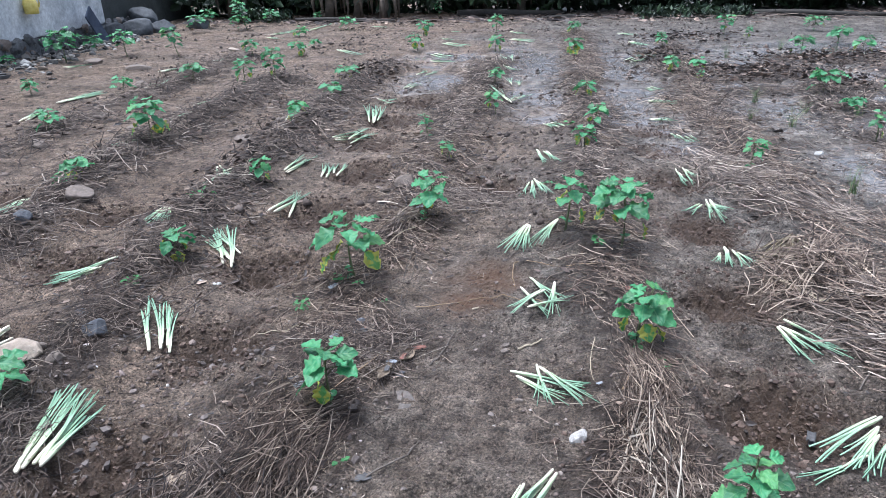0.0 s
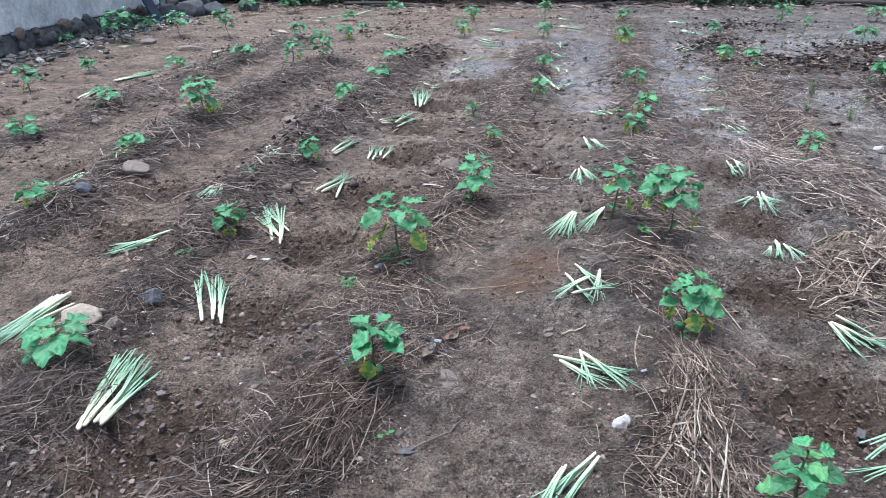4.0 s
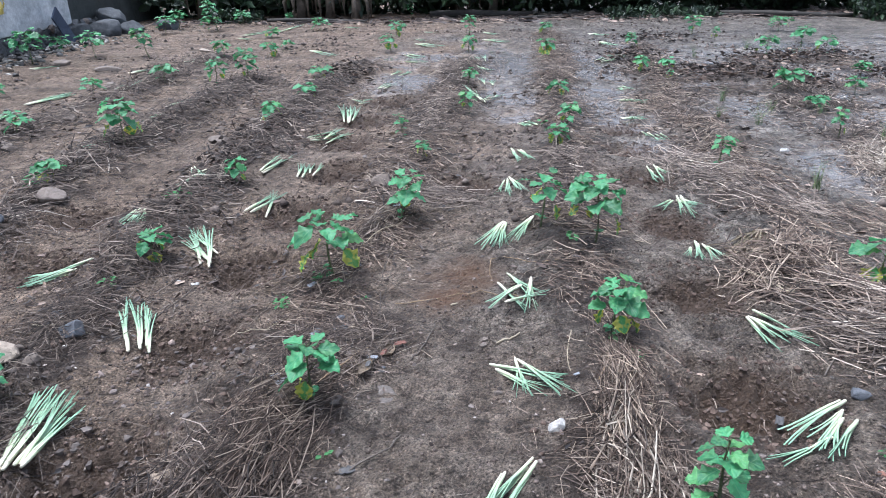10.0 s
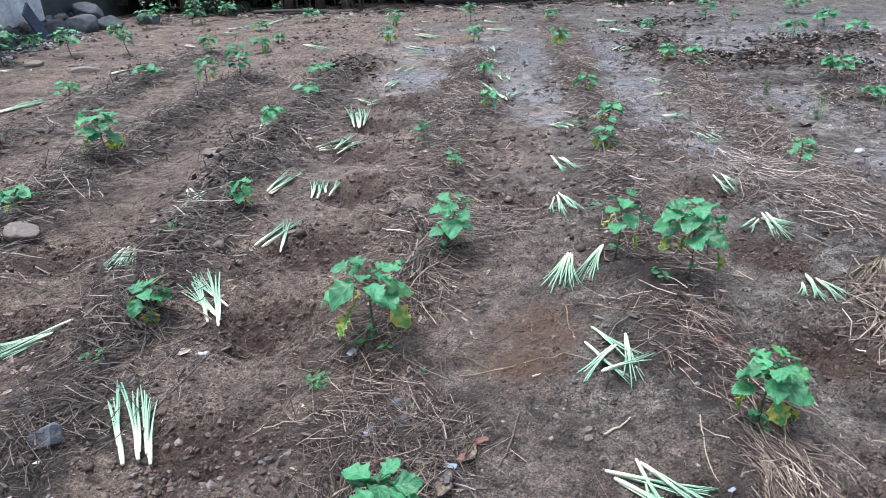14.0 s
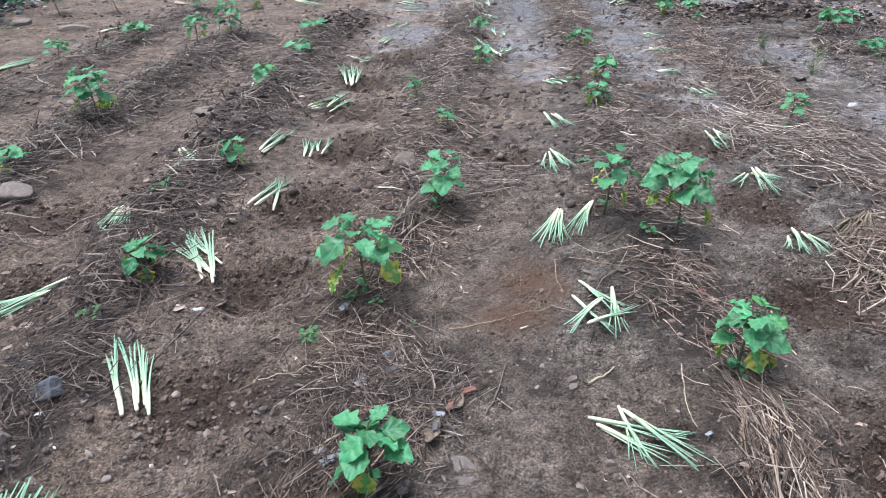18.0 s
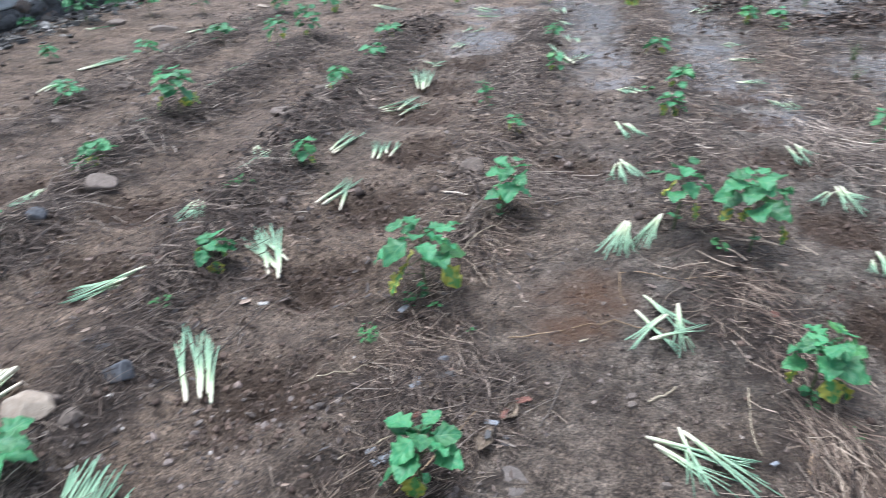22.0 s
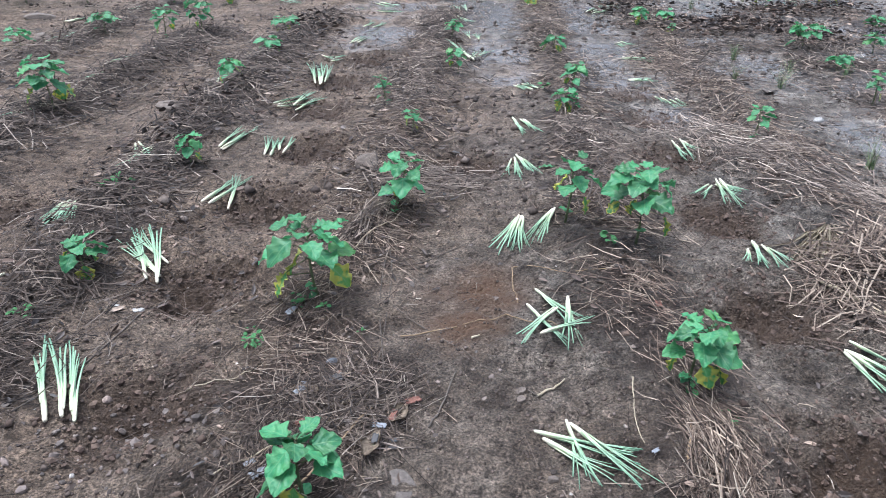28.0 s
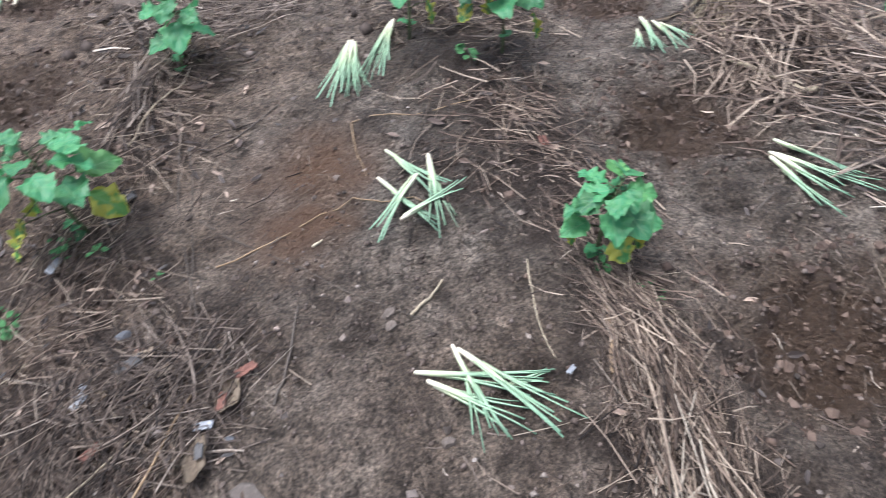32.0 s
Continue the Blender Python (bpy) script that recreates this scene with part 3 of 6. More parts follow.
gx, gy = steps(-1.7, 2.1, 0.0115, -7.0, 8.0, 400), steps(1.15, 3.4, 0.0115, 0.0, 16.0, 400)
X, Y = np.meshgrid(gx, gy)
nx, ny = len(gx), len(gy)
field = (np.clip(1 - (np.maximum(np.abs(X - 1.5) - 10, 0) + np.maximum(np.abs(Y - 8) - 12, 0)) / 6, 0, 1))
Z = ground_z(X, Y) * field
idx = np.arange(nx * ny).reshape(ny, nx)
quads = np.stack([idx[:-1, :-1], idx[:-1, 1:], idx[1:, 1:], idx[1:, :-1]], -1).reshape(-1, 4)
soil = quick_mesh("ground", np.stack([X, Y, Z], -1).reshape(-1, 3), quads, M_SOIL, True)
for key, values in (("dug", spots(X, Y, PITS)), ("wet", wetness(X, Y)), ("clay", spots(X, Y, CLAY, 0.6)), ("humus", humus_at(X, Y)), ("loam", loam_at(X, Y)), ("swept", np.clip((X - 6.4) / 0.9, 0, 1) * np.clip((9.0 - Y) / 2.0, 0, 1))):
    soil.attributes.new(key, "FLOAT", "POINT").data.foreach_set("value", values.ravel().astype(np.float32))
tagged(new("ground", soil), "damp brown garden soil with dug planting holes and puddles", "ground", kind="structure")


# ---- loose ground cover ----
def cover(ob, label, category):
    return tagged(ob, label, category, kind="stuff")


k = 15000
pick = RNG.randint(0, len(PITS), k)
pr = np.array(PITS)
r = np.sqrt(RNG.rand(k)) * 1.45
a = RNG.rand(k) * 6.283
cx, cy = pr[pick, 0] + r * pr[pick, 2] * np.cos(a), pr[pick, 1] + r * pr[pick, 2] * np.sin(a)
big = np.arange(k) < 7500
cover(lumps("soil_clods", cx[big], cy[big], 0.0030 + 0.0095 * RNG.rand(big.sum()) ** 2.6, M_DUG, 0.46, 0.9, (ICO_V, ICO_F), 0.46), "dark clods of freshly dug soil round the holes", "soil")
cx, cy = cx[~big], cy[~big]
cover(lumps("soil_crumbs", cx, cy, 0.0018 + 0.0026 * RNG.rand(len(cx)) ** 2, M_DUG, 0.3, 0.9, (OCTA_V, OCTA_F), 0.3, True), "dark crumbs of freshly dug soil round the holes", "soil")
k = 24000
cx, cy = RNG.uniform(-2.4, 2.8, k), 1.0 + 3.8 * RNG.rand(k) ** 1.2
keep = vnoise(cx, cy, 0.30, 81) + 0.8 * vnoise(cx, cy, 0.10, 82) > -0.25
cx, cy = cx[keep], cy[keep]
cover(lumps("grit", cx, cy, 0.0022 + 0.0075 * RNG.rand(len(cx)) ** 2.8, M_GRIT, 0.4, 0.9, (OCTA_V, OCTA_F), 0.4, True), "crumbs of damp earth on the brown soil", "soil")
k = 12000
cx, cy = RNG.uniform(-2.8, 3.2, k), 0.9 + 5.5 * RNG.rand(k) ** 1.3
big = np.arange(k) < 4500
cover(lumps("loose_clods", cx[big], cy[big], 0.0025 + 0.0085 * RNG.rand(big.sum()) ** 3.0, M_CRUMB, 0.46, 0.8, (ICO_V, ICO_F), 0.46), "small loose clods of brown soil on the ground", "soil")
cx, cy = cx[~big], cy[~big]
cover(lumps("loose_crumbs", cx, cy, 0.002 + 0.003 * RNG.rand(len(cx)) ** 2, M_CRUMB, 0.3, 0.85, (OCTA_V, OCTA_F), 0.3, True), "small loose crumbs of brown soil on the ground", "soil")
k = 2400
cx, cy = RNG.uniform(-3.4, 3.4, k), 0.9 + 6.0 * RNG.rand(k) ** 1.5
keep = spots(cx, cy, PITS) < 0.3
cx, cy = cx[keep], cy[keep]
cover(lumps("pebbles", cx, cy, 0.002 + 0.010 * RNG.rand(len(cx)) ** 4, M_PEBBLE, 0.45, 0.8, (OCTA_V, OCTA_F), 0.3), "small grey and brown pebbles scattered over soil", "pebbles")
k = 20000
cx, cy = RNG.uniform(-6, 7, k), 3.6 + 12 * RNG.rand(k) ** 1.25
keep = vnoise(cx, cy, 0.6, 31) + 0.6 * vnoise(cx, cy, 0.2, 32) > 0.22
cx, cy = cx[keep], cy[keep]
cover(lumps("clods", cx, cy, 0.005 + 0.030 * RNG.rand(len(cx)) ** 3, M_CRUMB, 0.4, 0.8, (OCTA_V, OCTA_F), 0.35, True), "clods of brown soil scattered over the field", "soil")
k = 1400
cx, cy = RNG.uniform(-6, 8, k), RNG.uniform(4.5, 16, k)
cover(lumps("small_stones", cx, cy, 0.006 + 0.022 * RNG.rand(k) ** 3, M_PEBBLE), "small stones scattered over the field", "pebbles")
k = 700
cx, cy = RNG.uniform(-1.5, -0.2, k), RNG.uniform(1.2, 2.4, k)
cover(lumps("gravel", cx, cy, 0.003 + 0.011 * RNG.rand(k) ** 3, M_PEBBLE), "loose pebbles between two planted rows", "pebbles")

MULCH = {  # row: stems, near bias, spread, material, longest stem, thickness, leaves
    "far_left": (3200, 0.9, 0.20, M_TWIG, 0.30, 0.0026, 900),
    "left": (9000, 0.95, 0.17, M_TWIG, 0.26, 0.0023, 1800),
    "near_left": (17000, 1.1, 0.17, M_TWIG, 0.24, 0.0018, 3000),
    "middle": (15000, 1.2, 0.15, M_BROWN, 0.24, 0.0015, 1500),
    "near_right": (11500, 1.1, 0.13, M_BROWN, 0.26, 0.0018, 700),
    "right": (9000, 1.0, 0.20, M_BROWN, 0.26, 0.0017, 1600),
    "far_right": (5000, 1.0, 0.22, M_STRAW, 0.30, 0.0015, 900),
    "outer_right": (3800, 1.0, 0.26, M_BROWN, 0.32, 0.0016, 900),
    "last_right": (2200, 1.0, 0.40, M_ROT, 0.34, 0.0020, 500),
}


def patchy(x, y):
    return RNG.rand(len(x)) < np.clip(0.55 + 1.4 * vnoise(x, y, 0.40, 21) + 0.7 * vnoise(x, y, 0.13, 22), 0.04, 1)


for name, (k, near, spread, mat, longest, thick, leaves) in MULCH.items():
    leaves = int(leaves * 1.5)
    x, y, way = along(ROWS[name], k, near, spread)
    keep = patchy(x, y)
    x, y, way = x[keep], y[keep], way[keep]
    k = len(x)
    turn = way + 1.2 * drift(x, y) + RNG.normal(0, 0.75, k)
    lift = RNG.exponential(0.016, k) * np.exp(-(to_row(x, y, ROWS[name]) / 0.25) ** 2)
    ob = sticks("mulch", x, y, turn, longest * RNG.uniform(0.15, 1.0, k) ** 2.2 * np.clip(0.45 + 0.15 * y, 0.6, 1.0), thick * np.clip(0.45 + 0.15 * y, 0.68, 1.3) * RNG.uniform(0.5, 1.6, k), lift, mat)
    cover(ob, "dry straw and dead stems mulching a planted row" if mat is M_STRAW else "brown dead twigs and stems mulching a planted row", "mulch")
    k = 420
    x, y, way = along(ROWS[name], k, near, spread)
    cover(lumps("row_clods", x, y, 0.004 + 0.016 * RNG.rand(k) ** 2.5, M_DUG, 0.4, 0.8, (OCTA_V, OCTA_F), 0.3, True), "dark clods of earth in the planted row", "soil")
    x, y, way = along(ROWS[name], leaves, near, spread * 1.15)
    keep = patchy(x, y)
    x, y = x[keep], y[keep]
    cover(scraps("leaf_litter", x, y, RNG.uniform(0.006, 0.024, len(x)) * np.clip(0.4 + 0.25 * y, 0.8, 1.9), M_LITTER), "dark dead leaves lying in the mulch", "leaf litter")


def heap(px, py, a, b, turn, k, mat, longest, thick, rise, wild=0.5, label="heap of dry pale straw on the soil", flat=1.3):
    """A heap of stems, a by b metres, that mostly lie along turn degrees."""
    r, q = RNG.rand(k) ** 0.6, RNG.rand(k) * 6.283
    u, v = a * r * np.cos(q), b * r * np.sin(q)
    t = radians(turn)
    x, y = px + u * math.cos(t) - v * math.sin(t), py + u * math.sin(t) + v * math.cos(t)
    lift = RNG.rand(k) * rise * (1 - r ** 2)
    # long stems and short broken chaff
    length = np.where(RNG.rand(k) < 0.62, longest * RNG.uniform(0.35, 1, k), longest * RNG.uniform(0.06, 0.3, k))
    turns = t + wild * drift(x, y) + RNG.normal(0, 1, k) * np.where(length > longest * 0.33, 0.65 * wild, 1.0)
    ob = sticks("straw_heap", x, y, turns, length, thick * RNG.uniform(0.5, 1.7, k), lift, mat, 0.14, 0.05, flat, py < 3.2)
    return cover(ob, label, "straw")


def band(line, k, spread, mat, longest, thick, rise, wild, label="wavy band of dry grey-brown straw on the soil"):
    """Straw that drifted along a line, thick in patches and thin between them."""
    x, y, way = along(line, k, 1.0, spread)
    keep = RNG.rand(k) < np.clip(0.6 + 1.1 * vnoise(x, y, 0.22, 41) + 0.5 * vnoise(x, y, 0.08, 42), 0.10, 1)
    x, y, way = x[keep], y[keep], way[keep]
    k = len(x)
    length = np.where(RNG.rand(k) < 0.6, longest * RNG.uniform(0.3, 1, k), longest * RNG.uniform(0.05, 0.3, k))
    turns = way + 0.6 * drift(x, y) + RNG.normal(0, 1, k) * np.where(RNG.rand(k) < 0.35, 1.2, 0.6 * wild)
    lift = RNG.rand(k) ** 1.5 * rise * np.exp(-(to_row(x, y, line) / (spread * 1.6)) ** 2)
    ob = sticks("straw_band", x, y, turns, length, thick * 0.75 * RNG.uniform(0.45, 1.8, k), lift, mat, 0.14, 0.06, 1.7, longest > 0.33)
    return cover(ob, label, "straw")


heap(0.62, 1.56, 0.44, 0.075, 84, 130, M_PALESTRAW, 0.44, 0.0022, 0.09, 0.28, "long brown dry stems heaped on the row", 1.0)
heap(0.64, 1.66, 0.50, 0.085, 84, 620, M_BROWN, 0.36, 0.0019, 0.075, 0.38, "brown dry stems heaped on the row", 1.0)
heap(0.72, 1.42, 0.30, 0.13, 150, 420, M_STRAW, 0.34, 0.0019, 0.06, 0.7, "dry stems spread out beside the row", 1.0)
heap(0.64, 1.66, 0.50, 0.10, 84, 700, M_ROT, 0.26, 0.0013, 0.05, 0.8, "dark rotting stems under the straw", 1.0)
heap(0.74, 2.10, 0.26, 0.07, 82, 480, M_BROWN, 0.28, 0.0012, 0.05, 0.5, "thin dry stems laid along the row")
band([(1.80, 3.15), (1.70, 2.72), (1.74, 2.42), (1.88, 2.18)], 3600, 0.14, M_BROWN, 0.28, 0.0021, 0.12, 1.1)
band([(1.74, 2.60), (1.72, 2.30), (1.86, 2.10), (2.10, 2.02), (2.36, 2.02), (2.62, 2.05)], 3600, 0.12, M_STRAW, 0.32, 0.0020, 0.12, 0.9)
band([(2.36, 2.25), (2.42, 1.95), (2.52, 1.66), (2.46, 1.36), (2.42, 1.12)], 1700, 0.12, M_STRAW, 0.28, 0.0013, 0.05, 0.6)
for turn, k, mat in ((-40, 700, M_BROWN), (40, 900, M_STRAW), (100, 800, M_BROWN)):
    heap(1.46, 1.20, 0.34, 0.25, turn, k, mat, 0.24, 0.0009, 0.09, 0.8, "thick mound of tangled grey-brown straw", 1.9)
band([(1.66, 1.52), (1.36, 1.44), (1.22, 1.26), (1.30, 1.04), (1.52, 0.96)], 700, 0.06, M_STRAW, 0.26, 0.0012, 0.05, 0.3)
band([(1.84, 4.80), (1.92, 4.30), (2.04, 3.99), (2.09, 3.55)], 2000, 0.16, M_STRAW, 0.30, 0.0019, 0.08, 0.8)
band([(2.48, 3.58), (2.62, 3.25), (2.71, 2.99), (2.62, 2.60)], 1100, 0.16, M_BROWN, 0.30, 0.0014, 0.05, 0.8)
band([(3.31, 2.95), (2.95, 2.62), (2.57, 2.43), (2.22, 2.37)], 700, 0.14, M_STRAW, 0.30, 0.0014, 0.04, 0.7)
band([(3.42, 5.0), (3.30, 4.53), (3.13, 4.10), (2.98, 3.80)], 850, 0.10, M_PALESTRAW, 0.34, 0.0016, 0.08, 0.5)
band([(3.42, 5.1), (3.25, 4.50), (3.08, 4.00), (2.95, 3.75)], 900, 0.16, M_BROWN, 0.30, 0.0015, 0.05, 0.8)
band([(3.85, 4.30), (3.87, 3.85), (3.77, 3.27), (3.72, 2.90), (4.05, 2.62), (4.40, 2.38)], 2300, 0.16, M_STRAW, 0.34, 0.0016, 0.06, 0.55)
band([(4.57, 5.91), (4.41, 5.25), (4.12, 4.55), (3.9, 4.2)], 1300, 0.22, M_STRAW, 0.34, 0.0016, 0.05, 0.8)
band([(5.50, 4.49), (5.33, 3.88), (5.13, 3.50), (5.5, 3.1)], 1000, 0.18, M_PALESTRAW, 0.36, 0.0017, 0.05, 0.6)
band([(5.75, 5.2), (5.2, 4.4), (4.75, 3.9), (4.5, 3.3)], 1100, 0.26, M_ROT, 0.36, 0.0018, 0.04, 0.9)
band([(3.62, 2.10), (3.48, 1.79), (3.50, 1.56), (3.34, 1.25)], 1400, 0.12, M_BROWN, 0.42, 0.0016, 0.07, 0.35, "brown dry stems drifted against the seedling")
band([(4.9, 3.0), (4.4, 2.4), (4.3, 1.9), (4.5, 1.4)], 900, 0.2, M_STRAW, 0.34, 0.0016, 0.05, 0.7)
band([(2.4, 6.9), (2.25, 6.2), (2.3, 5.6), (2.15, 4.9)], 1700, 0.18, M_BROWN, 0.32, 0.0016, 0.05, 0.9)
band([(2.9, 8.0), (2.6, 7.2), (2.9, 6.6)], 700, 0.2, M_ROT, 0.32, 0.0018, 0.05, 0.9)
for name, k in (("far_left", 700), ("left", 1700), ("near_left", 2100), ("middle", 2000), ("near_right", 1900), ("right", 900)):
    line = [p for p in ROWS[name] if p[1] > 2.9]
    band(line, k, 0.14, M_ROT, 0.24, 0.0030, 0.10, 1.3, "dark rotting stems along the planted row")
    band(line, k // 2, 0.12, M_STRAW, 0.22, 0.0022, 0.11, 1.3, "pale dry stems along the planted row")
heap(0.20, 6.5, 0.7, 0.15, 85, 608, M_STRAW, 0.32, 0.0020, 0.08, 0.9, "heap of dry brown stems on the row")
heap(0.05, 5.6, 0.5, 0.13, 85, 456, M_STRAW, 0.30, 0.0018, 0.07, 0.9, "heap of dry brown stems on the row")
heap(0.10, 4.0, 0.40, 0.22, 30, 456, M_STRAW, 0.32, 0.0015, 0.05, 1.0, "dead stems scattered beside the row")
heap(1.05, 4.6, 0.5, 0.14, 85, 494, M_STRAW, 0.30, 0.0017, 0.06, 1.0, "dead stems heaped on the row")
heap(-0.24, 3.45, 0.25, 0.06, 65, 133, M_STRAW, 0.32, 0.0020, 0.09, 0.25, "bent dry stems leaning beside the seedling")
heap(-0.48, 1.64, 0.34, 0.13, 70, 480, M_BROWN, 0.40, 0.0016, 0.08, 0.4, "long brown dead stems fanned out below the seedling", 1.0)
heap(-0.52, 1.62, 0.34, 0.17, 68, 1100, M_ROT, 0.24, 0.0012, 0.07, 0.7, "dark rotting stems matted below the seedling", 1.0)
heap(-0.65, 1.55, 0.30, 0.26, 60, 520, M_TWIG, 0.30, 0.0016, 0.06, 1.1, "tangle of brown dead twigs")
heap(-0.30, 2.32, 0.26, 0.22, 20, 798, M_TWIG, 0.24, 0.0012, 0.04, 1.4, "tangle of thin brown dead stems")
heap(-1.45, 1.70, 0.32, 0.22, 30, 900, M_TWIG, 0.20, 0.0010, 0.06, 1.2, "dark heap of rotting stems")
for px, py, a, b, turn, k in ((-1.52, 1.72, 0.36, 0.26, 80, 620), (-1.42, 2.45, 0.36, 0.16, 85, 420), (-1.38, 3.08, 0.34, 0.17, 88, 460), (-1.44, 3.80, 0.36, 0.17, 92, 420), (-1.33, 4.70, 0.40, 0.16, 84, 360),
                              (-1.26, 5.65, 0.45, 0.16, 82, 340), (-1.08, 7.0, 0.6, 0.2, 80, 360), (-2.36, 3.3, 0.40, 0.18, 92, 320), (-2.40, 4.3, 0.42, 0.2, 90, 360), (-2.38, 5.25, 0.42, 0.2, 88, 360),
                              (-2.2, 6.3, 0.5, 0.2, 78, 340), (-0.45, 2.1, 0.32, 0.14, 82, 380), (-0.56, 1.6, 0.3, 0.16, 85, 420), (0.42, 8.2, 0.9, 0.2, 78, 400), (1.6, 8.0, 0.9, 0.2, 78, 400), (-0.85, 8.8, 0.7, 0.3, 75, 400)):
    heap(px, py, a, b, turn, int(k * (1.5 if py < 3 else 1)), M_ROT, 0.17 if py < 3 else 0.24, 0.0010 if py < 3 else 0.0018, 0.06, 1.0, "dark rotting stems heaped along the row")
for px, py, a, b, turn, k in ((3.75, 8.4, 1.0, 0.6, 10, 700), (5.1, 9.4, 0.9, 0.5, 0, 500), (4.3, 7.5, 0.6, 0.4, 30, 300), (3.3, 7.3, 0.5, 0.3, 20, 260), (3.9, 6.5, 0.5, 0.3, 0, 240)):
    heap(px, py, a, b, turn, k, M_ROT, 0.30, 0.0030, 0.06, 1.3, "dark rotting stems heaped with dead leaves")
for px, py, a, b, k in ((3.75, 8.4, 1.1, 0.6, 1100), (2.9, 9.6, 0.5, 0.5, 300), (5.1, 9.4, 1.0, 0.5, 700), (5.7, 8.2, 0.5, 0.35, 260), (-1.4, 4.85, 0.2, 0.4, 110), (-1.35, 5.5, 0.2, 0.35, 100), (3.85, 11.8, 0.9, 0.6, 240), (-1.5, 4.0, 0.15, 0.3, 40), (-0.9, 8.6, 0.4, 0.7, 260), (4.3, 7.6, 0.5, 0.4, 250)):
    x, y = px + RNG.normal(0, a * 0.5, k), py + RNG.normal(0, b * 0.5, k)
    cover(scraps("leaf_litter", x, y, RNG.uniform(0.012, 0.030 + 0.002 * py, k), M_LITTER, RNG.rand(k) ** 1.5 * 0.01 * py, 1.5), "heap of dark curled dead leaves", "leaf litter")
k = 8000
x, y = RNG.uniform(-2.4, 2.9, k), 1.1 + 4.2 * RNG.rand(k) ** 1.2
near_row = np.exp(-(np.min([to_row(x, y, line) for line in ROWS.values()], axis=0) / 0.38) ** 2)
keep = RNG.rand(k) < 0.12 + 0.75 * near_row * np.clip(0.6 + vnoise(x, y, 0.25, 91), 0, 1)
x, y = x[keep], y[keep]
cover(sticks("chaff", x, y, RNG.rand(len(x)) * 6.28, 0.008 + 0.045 * RNG.rand(len(x)) ** 2, RNG.uniform(0.0008, 0.0018, len(x)), 0 * x, M_STRAW, 0.05, 0.05, 1.5), "broken bits of straw strewn on the soil", "chaff")
k = 4200
x, y = RNG.uniform(-5, 5, k), 1.0 + 12 * RNG.rand(k) ** 1.6
cover(sticks("stray_twigs", x, y, RNG.rand(k) * 6.28, 0.02 + 0.18 * RNG.rand(k) ** 2, RNG.uniform(0.0008, 0.0022, k), 0 * x, M_TWIG, 0.02), "thin dead twigs scattered over bare soil", "twigs")
k = 15000
name = RNG.randint(0, 7, k)
x, y = np.zeros(k), np.zeros(k)
for i, key in enumerate(("far_left", "left", "near_left", "middle", "near_right", "right", "far_right")):
    here = name == i
    line = [p for p in ROWS[key] if p[1] > 4.0]
    x[here], y[here], _ = along(line, here.sum(), 1.0, 0.24)
keep = vnoise(x, y, 0.5, 71) + 0.8 * vnoise(x, y, 0.17, 72) > -0.15
x, y = x[keep], y[keep]
k = len(x)
for mat, half in ((M_ROT, slice(0, k * 3 // 5)), (M_TWIG, slice(k * 3 // 5, k))):
    u, v = x[half], y[half]
    cover(sticks("row_litter", u, v, RNG.rand(len(u)) * 6.28, 0.04 + 0.16 * RNG.rand(len(u)) ** 1.5, RNG.uniform(0.0016, 0.0046, len(u)), RNG.rand(len(u)) ** 2 * 0.09, mat, 0.4, 0.07, 1.4), "broken dead stems strewn along the far rows", "mulch")
k = 9000
x, y = RNG.uniform(1.2, 6.6, k), 0.8 + 8.5 * RNG.rand(k) ** 1.2
keep = vnoise(x, y, 0.35, 51) + 0.7 * vnoise(x, y, 0.12, 52) > 0.12
x, y = x[keep], y[keep]
cover(sticks("field_litter", x, y, RNG.rand(len(x)) * 6.28, 0.02 + 0.16 * RNG.rand(len(x)) ** 2, RNG.uniform(0.0008, 0.0024, len(x)), 0 * x, M_ROT, 0.03), "dark rotting litter scattered over wet soil", "twigs")
k = 2600
x, y = RNG.uniform(1.4, 6.6, k), 0.8 + 8.5 * RNG.rand(k) ** 1.2
keep = vnoise(x, y, 0.35, 51) + 0.7 * vnoise(x, y, 0.12, 53) > 0.0
x, y = x[keep], y[keep]
cover(scraps("field_leaves", x, y, RNG.uniform(0.006, 0.028, len(x)), M_LITTER), "small dead leaves scattered over wet soil", "leaf litter")
k = 3000
x, y = RNG.uniform(2.2, 7, k), RNG.uniform(0.8, 8, k)
cover(sticks("stray_straw", x, y, RNG.rand(k) * 6.28, RNG.uniform(0.04, 0.30, k), RNG.uniform(0.0008, 0.0018, k), 0 * x, M_STRAW, 0.02), "single dry straws scattered over wet soil", "straw")


